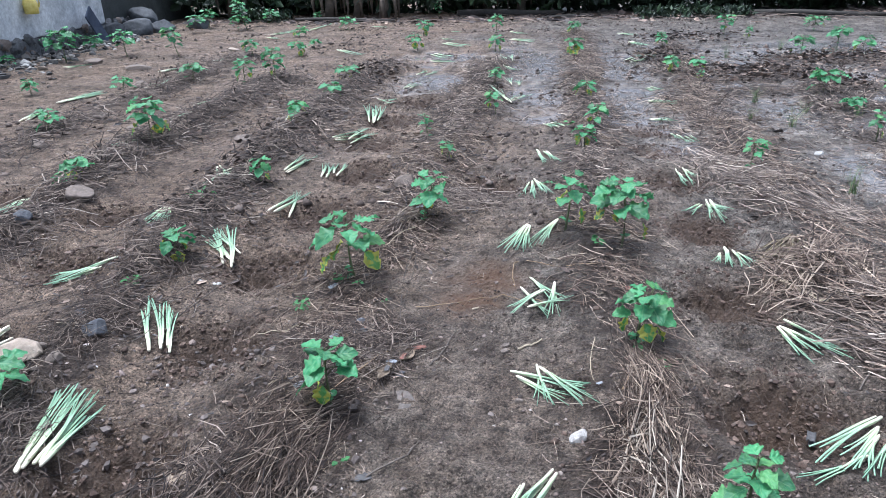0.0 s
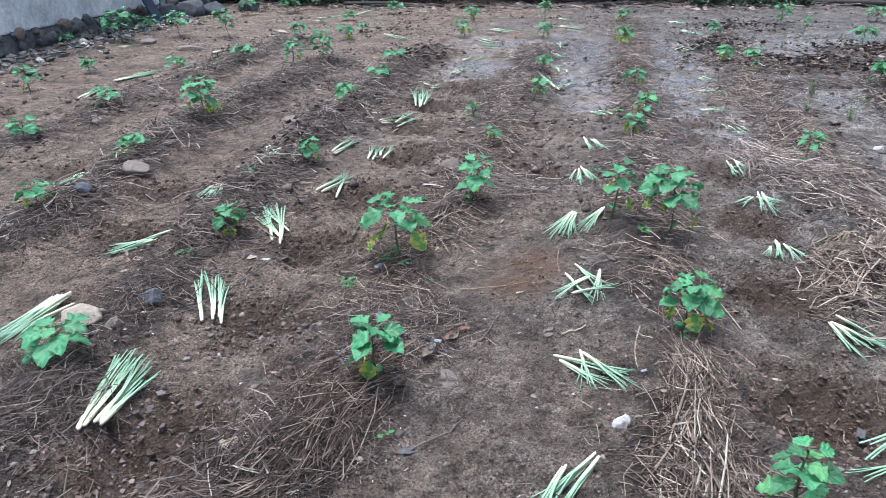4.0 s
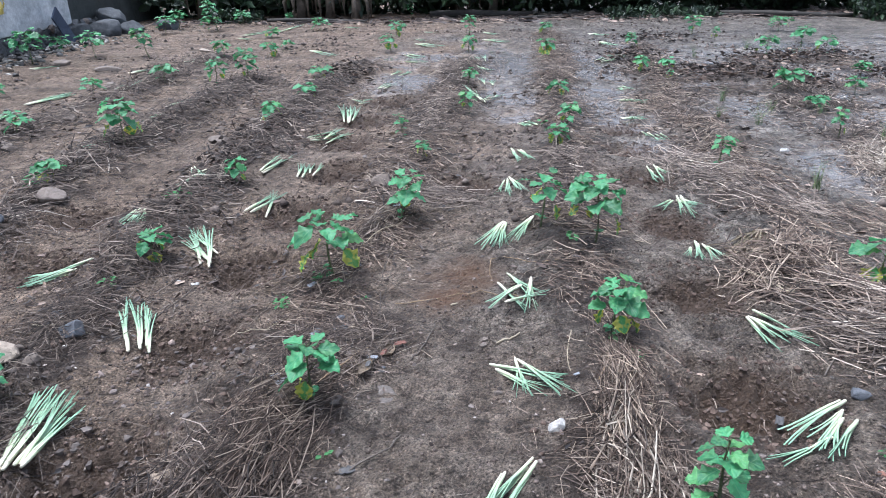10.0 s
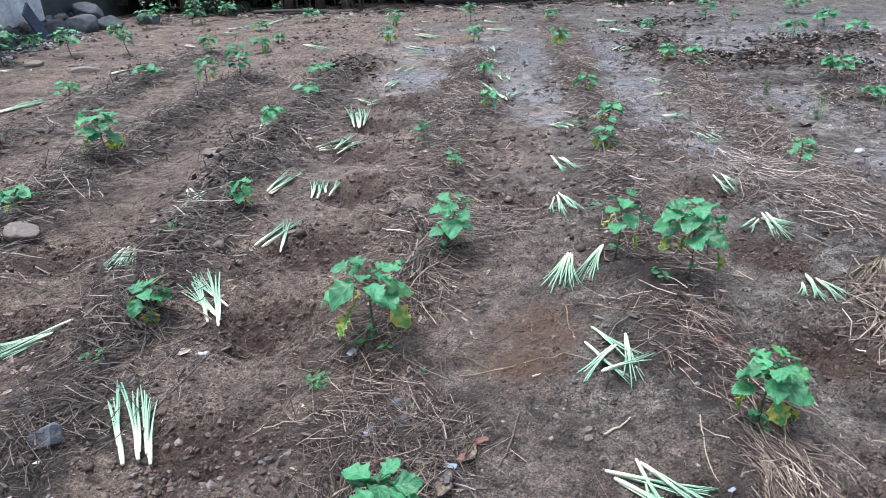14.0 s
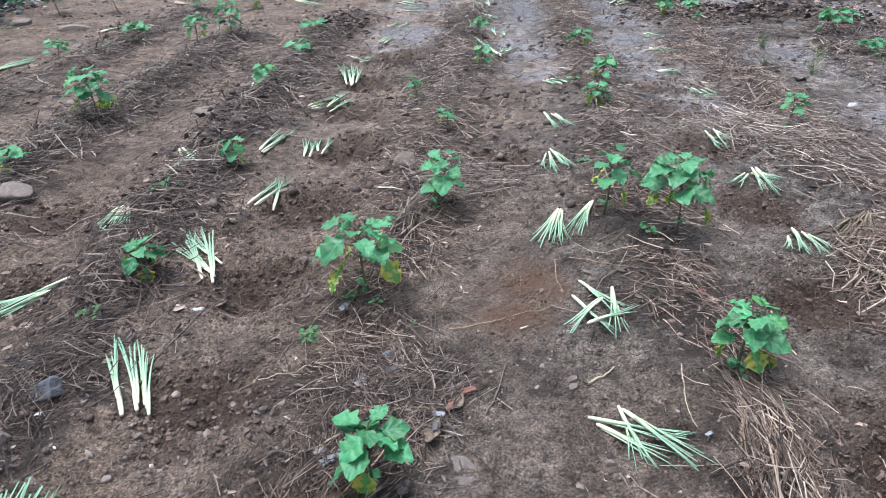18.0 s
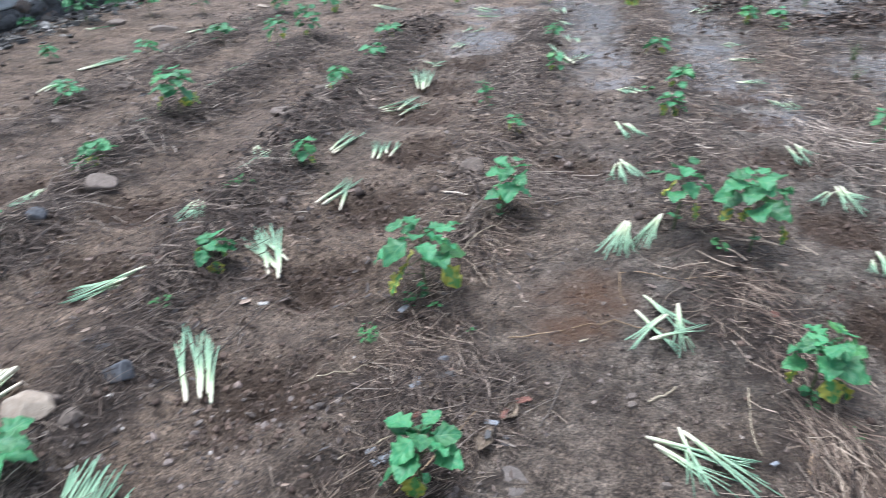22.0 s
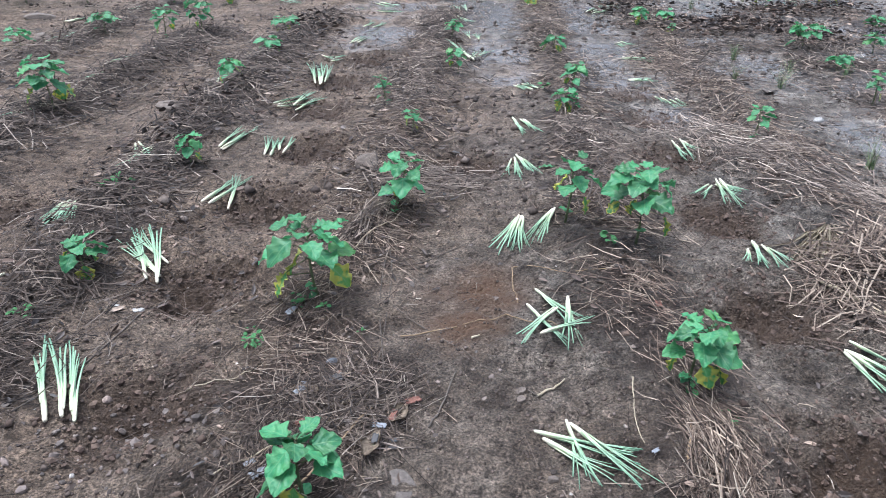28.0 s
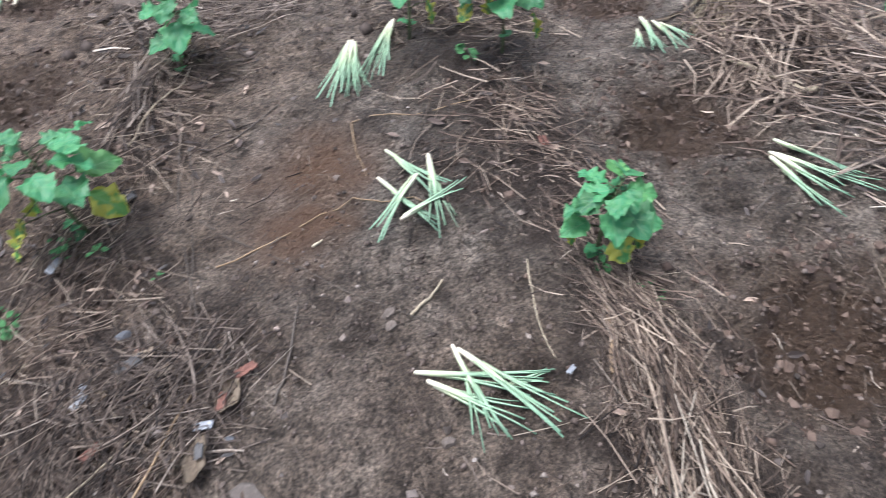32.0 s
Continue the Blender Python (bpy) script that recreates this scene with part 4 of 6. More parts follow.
# ---- eggplant seedlings ----
def leaf_mesh(seed, mat):
    """A broad leaf with a sinuate margin and sunken side veins, from its stalk end along +x, one unit long."""
    rnd = random.Random(seed)
    rows, cols = 17, 7
    lobes, phase, droop, wide = rnd.uniform(2.5, 3.3), rnd.uniform(-0.5, 0.5), rnd.uniform(0.08, 0.32), rnd.uniform(0.40, 0.49)
    fold, twist, ripple = rnd.uniform(0.02, 0.26), rnd.uniform(-0.25, 0.25), rnd.uniform(0.04, 0.09)
    uneven = [rnd.uniform(0.75, 1.3) for _ in range(10)]
    bm = bmesh.new()
    uv = bm.loops.layers.uv.new("UVMap")
    grid, coords = [], {}
    for i in range(rows):
        s = i / (rows - 1)
        half = wide * math.sin(math.pi * min(1, s * 0.95 + 0.03) ** 0.72) ** 0.80
        line = []
        for j in range(cols):
            q = 2 * j / (cols - 1) - 1
            turn_ = lobes * s + phase / 6.28 + (0.0 if q > 0 else 0.22)
            saw = abs((turn_ % 1.0) * 2 - 1)
            bite = 0.30 * (saw ** 1.3 - 0.45) * uneven[int(turn_) % 5 + (0 if q > 0 else 5)]
            edge = abs(q) ** 2
            y = half * q * (1 + bite * edge)
            x = s + 0.06 * edge * (1 - saw) + 0.05 * abs(q) * (1 - s)
            vein = -0.020 * max(0.0, 1 - abs(((5.5 * s - 1.6 * abs(y)) % 1.0) - 0.5) * 5) * (1 - edge * 0.5)
            z = -droop * s ** 2 + fold * abs(y) + ripple * edge * math.sin(2 * math.pi * (turn_ + 0.2)) + twist * y * s + vein
            z += 0.02 * math.sin(9 * s + 3 * q + seed) - 0.018 * max(0.0, 1 - abs(q) * 4)
            v = bm.verts.new((x, y, z))
            coords[v] = (s, (q + 1) / 2)
            line.append(v)
        grid.append(line)
    for a, b in zip(grid, grid[1:]):
        for j in range(cols - 1):
            f = bm.faces.new((a[j], b[j], b[j + 1], a[j + 1]))
            for loop in f.loops:
                loop[uv].uv = coords[loop.vert]
    return bm_mesh("leaf", bm, mat)


LEAVES = [leaf_mesh(s, M_GREEN) for s in range(8)]
TURNED = [leaf_mesh(s + 20, M_TURNING) for s in range(4)]
PETIOLE = bm_mesh("petiole", tube([(0, 0, 0), (0.5, 0, 0.004), (1, 0, 0)], [0.0021, 0.0017, 0.0014], 5), M_STEM)
made = [0]


def eggplant(x, y, h, w, n, yellow, lx=0.0, ly=0.0, bare=0.24):
    """A seedling h metres high and w across, with n leaves, that leans by lx, ly; yellow: how far its lowest leaves have turned."""
    made[0] += 1
    rnd = random.Random(made[0] * 31)
    z = gz(x, y)
    if y > 6:
        w, n = w * 1.06, n + 2
    size = "tall bushy" if h > 0.33 else "small low" if h < 0.18 else "young"
    look_of = "with yellowing lower leaves" if yellow >= 2 else "with broad lobed green leaves"
    root = tagged(new("eggplant_seedling"), f"{size} eggplant seedling {look_of} in soil", "plant", "eggplant seedlings in rows")
    root.location = (x, y, z)
    top = max(h - z, 0.06) * 0.93
    lx, ly = lx + rnd.uniform(-0.08, 0.08) * top, ly + rnd.uniform(-0.08, 0.08) * top
    trunk = [(lx * t + 0.008 * math.sin(5 * t + made[0]), ly * t, top * t - 0.02 * (1 - t)) for t in (0, 0.25, 0.5, 0.75, 0.97)]
    thick = 0.0035 + 0.009 * top
    part("stem", bm_mesh("stem", tube(trunk, [thick, thick * 0.9, thick * 0.75, thick * 0.6, thick * 0.4]), M_STEM), root)
    spin = rnd.uniform(0, 6.28)
    tall = bare if bare != 0.24 else 0.38 if h < 0.5 else 0.2
    n = max(int(n * 1.3 * (1 + 3 * max(0.0, h - 0.33))), 11)
    for i in range(n):
        t = i / max(n - 1, 1)
        level = tall + (0.99 - tall) * t ** 0.6
        a = spin + i * 2.4 + rnd.uniform(-0.4, 0.4)
        k = level * 4
        j = min(int(k), 3)
        p = Vector(trunk[j]).lerp(Vector(trunk[j + 1]), k - j)
        # long stalks and broad leaves in the middle, small ones at the foot and the tip
        grow = (1.0 - 0.42 * t ** 3) * (0.75 + 0.25 * min(1, t * 4))
        length = min(w * 0.43, 0.056 + 0.16 * w) * grow * rnd.uniform(0.78, 1.15)
        reach = max(w * 0.5 - length * 0.85, 0.012) * (1 - 0.7 * t ** 1.6) * rnd.uniform(0.55, 1.35)
        rise = reach * rnd.uniform(-0.1, 0.8)
        tip = p + Vector((math.cos(a) * reach, math.sin(a) * reach, rise))
        stalk_way = tip - p
        part("petiole", PETIOLE, root, "", Matrix.Translation(p) @ stalk_way.to_track_quat("X", "Z").to_matrix().to_4x4() @ Matrix.Diagonal((stalk_way.length, 1, 1, 1)))
        turned = i < yellow
        pitch = rnd.uniform(-12, 30) if not turned else rnd.uniform(35, 75)
        if t > 0.75:
            pitch = rnd.uniform(-22, 16)
        m = Matrix.Translation(tip) @ Euler((radians(rnd.uniform(-28, 28)), radians(pitch), a + rnd.uniform(-0.4, 0.4))).to_matrix().to_4x4() @ Matrix.Scale(length, 4)
        part("leaf", rnd.choice(TURNED if turned else LEAVES), root, "yellowing leaf" if turned else "", m)
    # two or three small shoots low on the stem
    for i in range(rnd.choice((0, 2, 3)) if top > 0.2 else 0):
        a, level = rnd.uniform(0, 6.28), rnd.uniform(0.12, 0.3)
        p = Vector(trunk[0]).lerp(Vector(trunk[1]), level * 4 if level < 0.25 else 1.0)
        m = Matrix.Translation(p) @ Euler((0, radians(rnd.uniform(-30, 20)), a)).to_matrix().to_4x4() @ Matrix.Scale(rnd.uniform(0.03, 0.045), 4)
        part("leaf", rnd.choice(LEAVES), root, "", m)
    return root


eggplant(-0.37, 1.94, 0.29, 0.22, 13, 2, 0.04, 0.00)
eggplant(0.73, 2.29, 0.30, 0.21, 16, 3, 0.02, 0.00)
eggplant(-0.40, 2.88, 0.35, 0.34, 14, 4, -0.05, -0.00)
eggplant(-0.11, 3.60, 0.32, 0.24, 11, 1, 0.03, 0.00)
eggplant(0.66, 3.46, 0.36, 0.27, 9, 2)
eggplant(0.90, 3.22, 0.41, 0.32, 14, 3)
eggplant(0.77, 1.39, 0.33, 0.17, 13, 1, -0.01, 0.0, 0.16)
eggplant(-1.31, 3.11, 0.19, 0.21, 6, 3)
eggplant(-1.19, 4.27, 0.23, 0.18, 8, 1)
eggplant(-1.49, 1.92, 0.23, 0.23, 10, 0, 0.04, 0.01)
eggplant(2.04, 2.70, 0.24, 0.31, 8, 3)
eggplant(1.75, 1.71, 0.37, 0.22, 9, 1, 0.0, 0.0, 0.58)
eggplant(2.40, 1.47, 0.40, 0.28, 13, 2, -0.02, 0.02)
eggplant(3.80, 2.00, 0.25, 0.40, 19, 0)
eggplant(3.30, 1.32, 0.25, 0.42, 19, 0)
eggplant(3.03, 2.53, 0.18, 0.22, 6, 0)
eggplant(2.96, 3.36, 0.22, 0.16, 8, 1)
eggplant(1.61, 0.88, 0.18, 0.16, 12, 0)
eggplant(-5.97, 6.72, 0.33, 0.29, 10, 0)
eggplant(-5.27, 6.43, 0.21, 0.30, 8, 0)
eggplant(-4.65, 6.54, 0.29, 0.22, 8, 1)
eggplant(-3.53, 4.80, 0.18, 0.24, 6, 0)
eggplant(-6.03, 7.88, 0.13, 0.17, 6, 0)
eggplant(-2.43, 3.29, 0.24, 0.22, 8, 2)
eggplant(-2.60, 2.63, 0.21, 0.19, 8, 0)
eggplant(-5.59, 10.12, 0.48, 0.51, 14, 0, 0.00, 0.00)
eggplant(-5.82, 11.51, 0.23, 0.34, 12, 0, 0.00, 0.00)
eggplant(-4.91, 10.64, 0.38, 0.42, 13, 0, -0.03, 0.00)
eggplant(-4.12, 10.68, 0.46, 0.31, 11, 0, -0.14, 0.00)
eggplant(-4.94, 13.75, 0.35, 0.35, 12, 0, 0.00, 0.00)
eggplant(-4.99, 14.71, 0.40, 0.35, 12, 0, 0.00, 0.00)
eggplant(-6.90, 16.34, 0.34, 0.24, 10, 0, 0.00, 0.00)
eggplant(-6.14, 9.64, 0.19, 0.21, 10, 0, 0.00, 0.00)
eggplant(-4.61, 7.56, 0.19, 0.19, 10, 0, 0.00, 0.00)
eggplant(-3.62, 7.66, 0.18, 0.24, 10, 0, 0.00, 0.00)
eggplant(-3.01, 8.18, 0.25, 0.30, 11, 0, -0.03, 0.00)
eggplant(-3.43, 5.77, 0.22, 0.25, 11, 0, 0.02, 0.00)
eggplant(-2.31, 5.25, 0.42, 0.40, 13, 3, 0.00, 0.00)
eggplant(-2.39, 4.31, 0.23, 0.22, 10, 2, -0.01, 0.00)
eggplant(-2.46, 4.18, 0.10, 0.11, 8, 1, 0.00, 0.00)
eggplant(-4.07, 14.26, 0.64, 0.34, 12, 0, -0.18, 0.00)
eggplant(-4.23, 14.17, 0.31, 0.36, 12, 0, 0.00, 0.00)
eggplant(-3.84, 15.38, 0.32, 0.39, 13, 0, 0.00, 0.00)
eggplant(-2.89, 10.33, 0.27, 0.29, 11, 1, -0.05, 0.00)
eggplant(-2.22, 10.38, 0.23, 0.29, 11, 2, 0.00, 0.00)
eggplant(-2.76, 13.01, 0.16, 0.31, 12, 1, 0.00, 0.00)
eggplant(-2.16, 11.35, 0.15, 0.20, 10, 0, 0.00, 0.00)
eggplant(-2.28, 7.78, 0.38, 0.26, 11, 2, 0.00, 0.00)
eggplant(-1.98, 7.97, 0.46, 0.31, 12, 1, -0.01, 0.00)
eggplant(-1.99, 13.88, 0.26, 0.33, 12, 0, 0.00, 0.00)
eggplant(-2.95, 15.89, 0.22, 0.18, 9, 1, 0.00, 0.00)
eggplant(-1.13, 7.91, 0.24, 0.27, 11, 2, -0.01, 0.00)
eggplant(-1.17, 6.96, 0.20, 0.22, 10, 1, 0.00, 0.00)
eggplant(-1.30, 5.95, 0.25, 0.23, 10, 3, -0.02, 0.00)
eggplant(-0.45, 12.73, 0.28, 0.31, 11, 2, 0.00, 0.00)
eggplant(-0.47, 10.84, 0.26, 0.30, 11, 3, -0.03, 0.00)
eggplant(-0.15, 5.45, 0.23, 0.14, 9, 0, -0.02, 0.00)
eggplant(-0.24, 16.31, 0.38, 0.18, 9, 0, 0.00, 0.00)
eggplant(0.88, 12.84, 0.38, 0.27, 11, 0, 0.00, 0.00)
eggplant(0.72, 10.65, 0.25, 0.26, 11, 2, 0.00, 0.00)
eggplant(0.54, 7.79, 0.22, 0.18, 9, 0, 0.00, 0.00)
eggplant(0.46, 6.33, 0.25, 0.17, 9, 1, -0.02, 0.00)
eggplant(2.17, 12.42, 0.26, 0.27, 11, 3, 0.03, 0.00)
eggplant(1.78, 9.84, 0.29, 0.29, 11, 4, 0.00, 0.00)
eggplant(1.41, 7.00, 0.19, 0.23, 10, 3, 0.00, 0.00)
eggplant(1.24, 5.65, 0.25, 0.21, 10, 1, 0.01, 0.00)
eggplant(1.06, 5.09, 0.19, 0.21, 10, 3, -0.02, 0.00)
eggplant(0.01, 4.72, 0.20, 0.14, 9, 2, 0.00, 0.00)
eggplant(3.22, 10.59, 0.27, 0.24, 10, 2, -0.03, 0.00)
eggplant(2.68, 8.35, 0.25, 0.20, 10, 3, 0.00, 0.00)
eggplant(3.09, 8.65, 0.16, 0.22, 10, 3, 0.00, 0.00)
eggplant(2.89, 7.95, 0.14, 0.08, 8, 2, 0.00, 0.00)
eggplant(4.81, 12.36, 0.37, 0.32, 12, 1, 0.00, 0.00)
eggplant(4.90, 11.61, 0.24, 0.15, 9, 2, 0.00, 0.00)
eggplant(6.56, 12.78, 0.25, 0.41, 13, 1, 0.00, 0.00)
eggplant(4.86, 9.72, 0.29, 0.36, 12, 1, 0.02, 0.00)
eggplant(6.10, 11.10, 0.27, 0.39, 13, 0, 0.00, 0.00)
eggplant(5.65, 9.59, 0.30, 0.29, 11, 2, -0.02, 0.00)
eggplant(3.82, 7.00, 0.28, 0.36, 12, 0, -0.02, 0.00)
eggplant(3.64, 6.18, 0.16, 0.23, 10, 0, 0.00, 0.00)
eggplant(2.03, 4.45, 0.27, 0.16, 9, 0, 0.00, 0.00)
eggplant(7.54, 7.62, 0.31, 0.31, 11, 0, 0.00, 0.00)
eggplant(5.68, 5.49, 0.34, 0.28, 11, 0, 0.00, 0.00)
eggplant(7.06, 6.30, 0.21, 0.20, 10, 0, 0.00, 0.00)
eggplant(5.67, 4.62, 0.34, 0.29, 11, 1, 0.00, 0.00)
eggplant(7.01, 5.12, 0.23, 0.28, 11, 0, 0.00, 0.00)
eggplant(4.60, 3.19, 0.59, 0.31, 18, 0, 0.00, 0.00)
eggplant(4.74, 2.58, 0.62, 0.30, 24, 0, -0.02, 0.00)
eggplant(6.18, 2.19, 0.34, 0.30, 16, 0, 0.00, 0.00)
eggplant(4.67, 1.65, 0.35, 0.31, 16, 0, 0.00, 0.00)
eggplant(4.14, 3.94, 0.28, 0.25, 10, 2, 0.00, 0.00)
eggplant(5.67, 6.48, 0.32, 0.36, 12, 1, 0.00, 0.00)
eggplant(4.34, 5.08, 0.17, 0.21, 10, 0, 0.00, 0.00)
eggplant(4.34, 5.82, 0.17, 0.26, 11, 0, 0.00, 0.00)
eggplant(3.35, 5.28, 0.26, 0.16, 9, 1, 0.00, 0.00)
eggplant(4.51, 6.98, 0.20, 0.21, 10, 0, 0.00, 0.00)
eggplant(5.21, 8.02, 0.19, 0.20, 10, 0, 0.00, 0.00)
eggplant(6.26, 8.53, 0.23, 0.27, 11, 0, 0.00, 0.00)
eggplant(6.69, 8.18, 0.19, 0.23, 10, 0, 0.00, 0.00)
eggplant(7.47, 8.40, 0.18, 0.24, 10, 0, 0.00, 0.00)
eggplant(7.53, 9.59, 0.22, 0.26, 11, 0, 0.00, 0.00)
eggplant(3.97, 3.18, 0.14, 0.19, 10, 0, 0.00, 0.00)


# ---- lemongrass slips ----
def stalk_meshes(seed, blades, fan):
    """A cut slip 0.36 m long: a thick pale foot, and the trimmed blades that it opens into."""
    rnd = random.Random(seed)
    neck = rnd.uniform(0.10, 0.15)
    bend = rnd.uniform(-0.010, 0.010)
    foot = [(0, 0, 0), (0.004, 0, 0), (0.03, bend * 0.1, 0), (neck * 0.6, bend * 0.4, 0), (neck, bend, 0), (neck + 0.05, bend * 1.5, 0)]
    big = rnd.uniform(0.9, 1.15)
    core = bm_mesh("stalk", tube(foot, [r * big for r in (0.0040, 0.0054, 0.0068, 0.0072, 0.0062, 0.0032)], 8), M_STALK)
    leaves = []
    for k in range(blades):
        bm = bmesh.new()
        q = (k / (blades - 1) - 0.5) * 2 if blades > 1 else 0
        a = q * fan + rnd.uniform(-0.03, 0.03)
        x0, length = neck * rnd.uniform(0.15, 0.75), rnd.uniform(0.27, 0.37)
        half, rings = rnd.uniform(0.0021, 0.0036), []
        for i in range(6):
            t = i / 5
            x = x0 + (length - x0) * t
            y = bend * 1.2 * min(1, x / neck) + q * 0.005 + math.tan(a) * (x - x0) * (0.6 + 0.4 * t) + 0.006 * math.sin(3 * t + k) * t
            z = 0.002 + 0.004 * math.sin(2.6 * t + seed + k) * t + 0.005 * (1 - t) * math.cos(k * 1.3)
            wd = half * (0.75 + 0.5 * math.sin(math.pi * min(t + 0.15, 1)))
            rings.append([bm.verts.new((x, y - wd, z + 0.0014)), bm.verts.new((x, y, z - 0.0012)), bm.verts.new((x, y + wd, z + 0.0014)), bm.verts.new((x, y, z + 0.0006))])
        for p, r in zip(rings, rings[1:]):
            for j in range(4):
                bm.faces.new((p[j], r[j], r[(j + 1) % 4], p[(j + 1) % 4]))
        bm.faces.new(rings[-1])
        bm.faces.new(rings[0][::-1])
        bmesh.ops.recalc_face_normals(bm, faces=bm.faces)
        leaves.append(bm_mesh("blade", bm, M_STALK))
    return core, leaves


STALKS = [stalk_meshes(s, 4 + s % 3, 0.060) for s in range(8)]
OPEN_STALKS = [stalk_meshes(s + 40, 5 + s % 2, 0.13) for s in range(5)]
laid = [0]


def bundle(groups):
    """Slips dropped on the soil. Each group: foot x, y, tip x, y, count, spread at the foot, spread at the tip."""
    laid[0] += 1
    rnd = random.Random(laid[0] * 77)
    count = sum(q[4] for q in groups)
    x0, y0 = groups[0][0], groups[0][1]
    kind_of = "crossed" if len(groups) > 2 else "fanned" if groups[0][6] > 0.1 else "loose"
    much = "large" if count > 8 else "small" if count < 4 else "cut"
    root = tagged(new("lemongrass_bundle"), f"{kind_of} {much} bundle of lemongrass slips on soil", "lemongrass", "lemongrass bundles by the holes")
    z0 = gz(x0, y0)
    root.location = (x0, y0, z0)
    layer = 0
    for bx, by, tx, ty, n, bs, ts in groups:
        dx, dy = tx - bx, ty - by
        run = math.hypot(dx, dy)
        ux, uy = dx / run, dy / run
        for i in range(n):
            q = (i / (n - 1) - 0.5) if n > 1 else 0.0
            q += rnd.uniform(-0.12, 0.12)
            fb, ft = q * bs + rnd.uniform(-0.004, 0.004), q * ts + rnd.uniform(-0.01, 0.01)
            back, fore = rnd.uniform(-0.02, 0.02), rnd.uniform(-0.07, 0.02)
            p = Vector((bx - uy * fb + ux * back, by + ux * fb + uy * back, 0))
            e = Vector((tx - uy * ft + ux * fore, ty + ux * ft + uy * fore, 0))
            length = (e - p).length
            size = min(max(length / 0.35, 0.55), 1.5)
            up = 0.0070 * size + 0.004 * (layer % 3)
            p.z, e.z = gz(p.x, p.y) + up, gz(e.x, e.y) + 0.004 + 0.003 * (layer % 3)
            ts_ = np.linspace(0.0, 1.0, 9)
            raise_ = 0.0
            for aside in (-0.06, 0.0, 0.06):
                lx, ly = p.x + (e.x - p.x) * ts_ - uy * aside * length * ts_, p.y + (e.y - p.y) * ts_ + ux * aside * length * ts_
                raise_ = max(raise_, float((ground_z(lx, ly) + 0.005 - (p.z + (e.z - p.z) * ts_)).max()))
            p.z, e.z = p.z + raise_, e.z + raise_
            way = e - p
            m = (Matrix.Translation(p - root.location) @ way.to_track_quat("X", "Z").to_matrix().to_4x4()
                 @ Matrix.Rotation(rnd.choice((0, math.pi)) + rnd.uniform(-0.15, 0.15), 4, "X") @ Matrix.Diagonal((length / 0.35, size ** 0.5, size ** 0.5, 1)))
            core, blades = rnd.choice(OPEN_STALKS if ts / n > 0.045 else STALKS)
            slip = part("stalk", core, root, "", m)
            for blade in blades:
                part("blade", blade, slip)
            layer += 1
    return root


bundle([(0.27, 2.17, 0.52, 1.96, 2, 0.01, 0.10), (0.36, 2.21, 0.44, 1.91, 2, 0.01, 0.14), (0.42, 2.07, 0.58, 2.05, 1, 0.00, 0.00)])
bundle([(0.40, 2.93, 0.53, 2.64, 1, 0.01, 0.05), (0.35, 2.80, 0.47, 2.50, 1, 0.01, 0.03), (0.45, 2.76, 0.29, 2.57, 1, 0.02, 0.03), (0.51, 2.81, 0.45, 2.50, 1, 0.02, 0.05), (0.36, 2.62, 0.55, 2.66, 1, 0.00, 0.00)])
bundle([(0.47, 3.54, 0.35, 3.22, 3, 0.03, 0.14)])
bundle([(0.63, 3.59, 0.46, 3.25, 2, 0.01, 0.06)])
bundle([(-1.12, 2.31, -1.26, 2.64, 1, 0.01, 0.03), (-1.08, 2.34, -1.22, 2.68, 2, 0.02, 0.06), (-1.06, 2.33, -1.16, 2.63, 1, 0.01, 0.04)])
bundle([(-1.215, 1.625, -1.265, 2.03, 3, 0.02, 0.05), (-1.16, 1.635, -1.16, 1.94, 3, 0.02, 0.05), (-1.19, 1.64, -1.20, 2.00, 2, 0.02, 0.05)])
bundle([(1.37, 2.49, 1.52, 2.23, 2, 0.03, 0.03), (1.36, 2.46, 1.41, 2.20, 3, 0.04, 0.07)])
bundle([(1.418, 1.881, 1.076, 1.66, 1, 0.01, 0.02), (1.382, 1.812, 1.185, 1.586, 1, 0.01, 0.05), (1.412, 1.795, 1.153, 1.522, 1, 0.01, 0.02), (1.273, 1.693, 1.013, 1.6, 1, 0.01, 0.0), (1.40, 1.85, 1.14, 1.60, 1, 0.01, 0.05)])
bundle([(1.45, 3.22, 1.41, 2.98, 4, 0.06, 0.12), (1.40, 3.21, 1.29, 3.06, 1, 0.02, 0.04)])
bundle([(-1.63, 3.80, -1.60, 3.51, 4, 0.05, 0.12)])
bundle([(-1.02, 3.78, -0.90, 4.15, 2, 0.04, 0.05), (-0.92, 3.82, -0.92, 4.12, 1, 0.02, 0.03)])
bundle([(-1.71, 3.11, -1.89, 2.93, 2, 0.02, 0.06), (-1.62, 3.11, -1.84, 2.93, 1, 0.02, 0.06), (-1.72, 3.10, -1.77, 2.84, 1, 0.02, 0.02)])
bundle([(-2.57, 3.98, -2.60, 3.71, 4, 0.05, 0.10)])
bundle([(-1.07, 3.11, -1.22, 3.50, 2, 0.03, 0.08), (-1.02, 3.21, -1.24, 3.44, 1, 0.02, 0.05), (-1.04, 3.14, -1.27, 3.37, 1, 0.02, 0.06)])
bundle([(-1.58, 4.60, -1.45, 4.33, 2, 0.02, 0.07), (-1.45, 4.53, -1.56, 4.24, 2, 0.02, 0.03)])
bundle([(-0.82, 4.47, -0.84, 4.81, 2, 0.03, 0.05)])
bundle([(-0.75, 4.51, -0.74, 4.78, 2, 0.02, 0.06)])
bundle([(-1.10, 4.56, -0.97, 4.89, 3, 0.03, 0.08)])
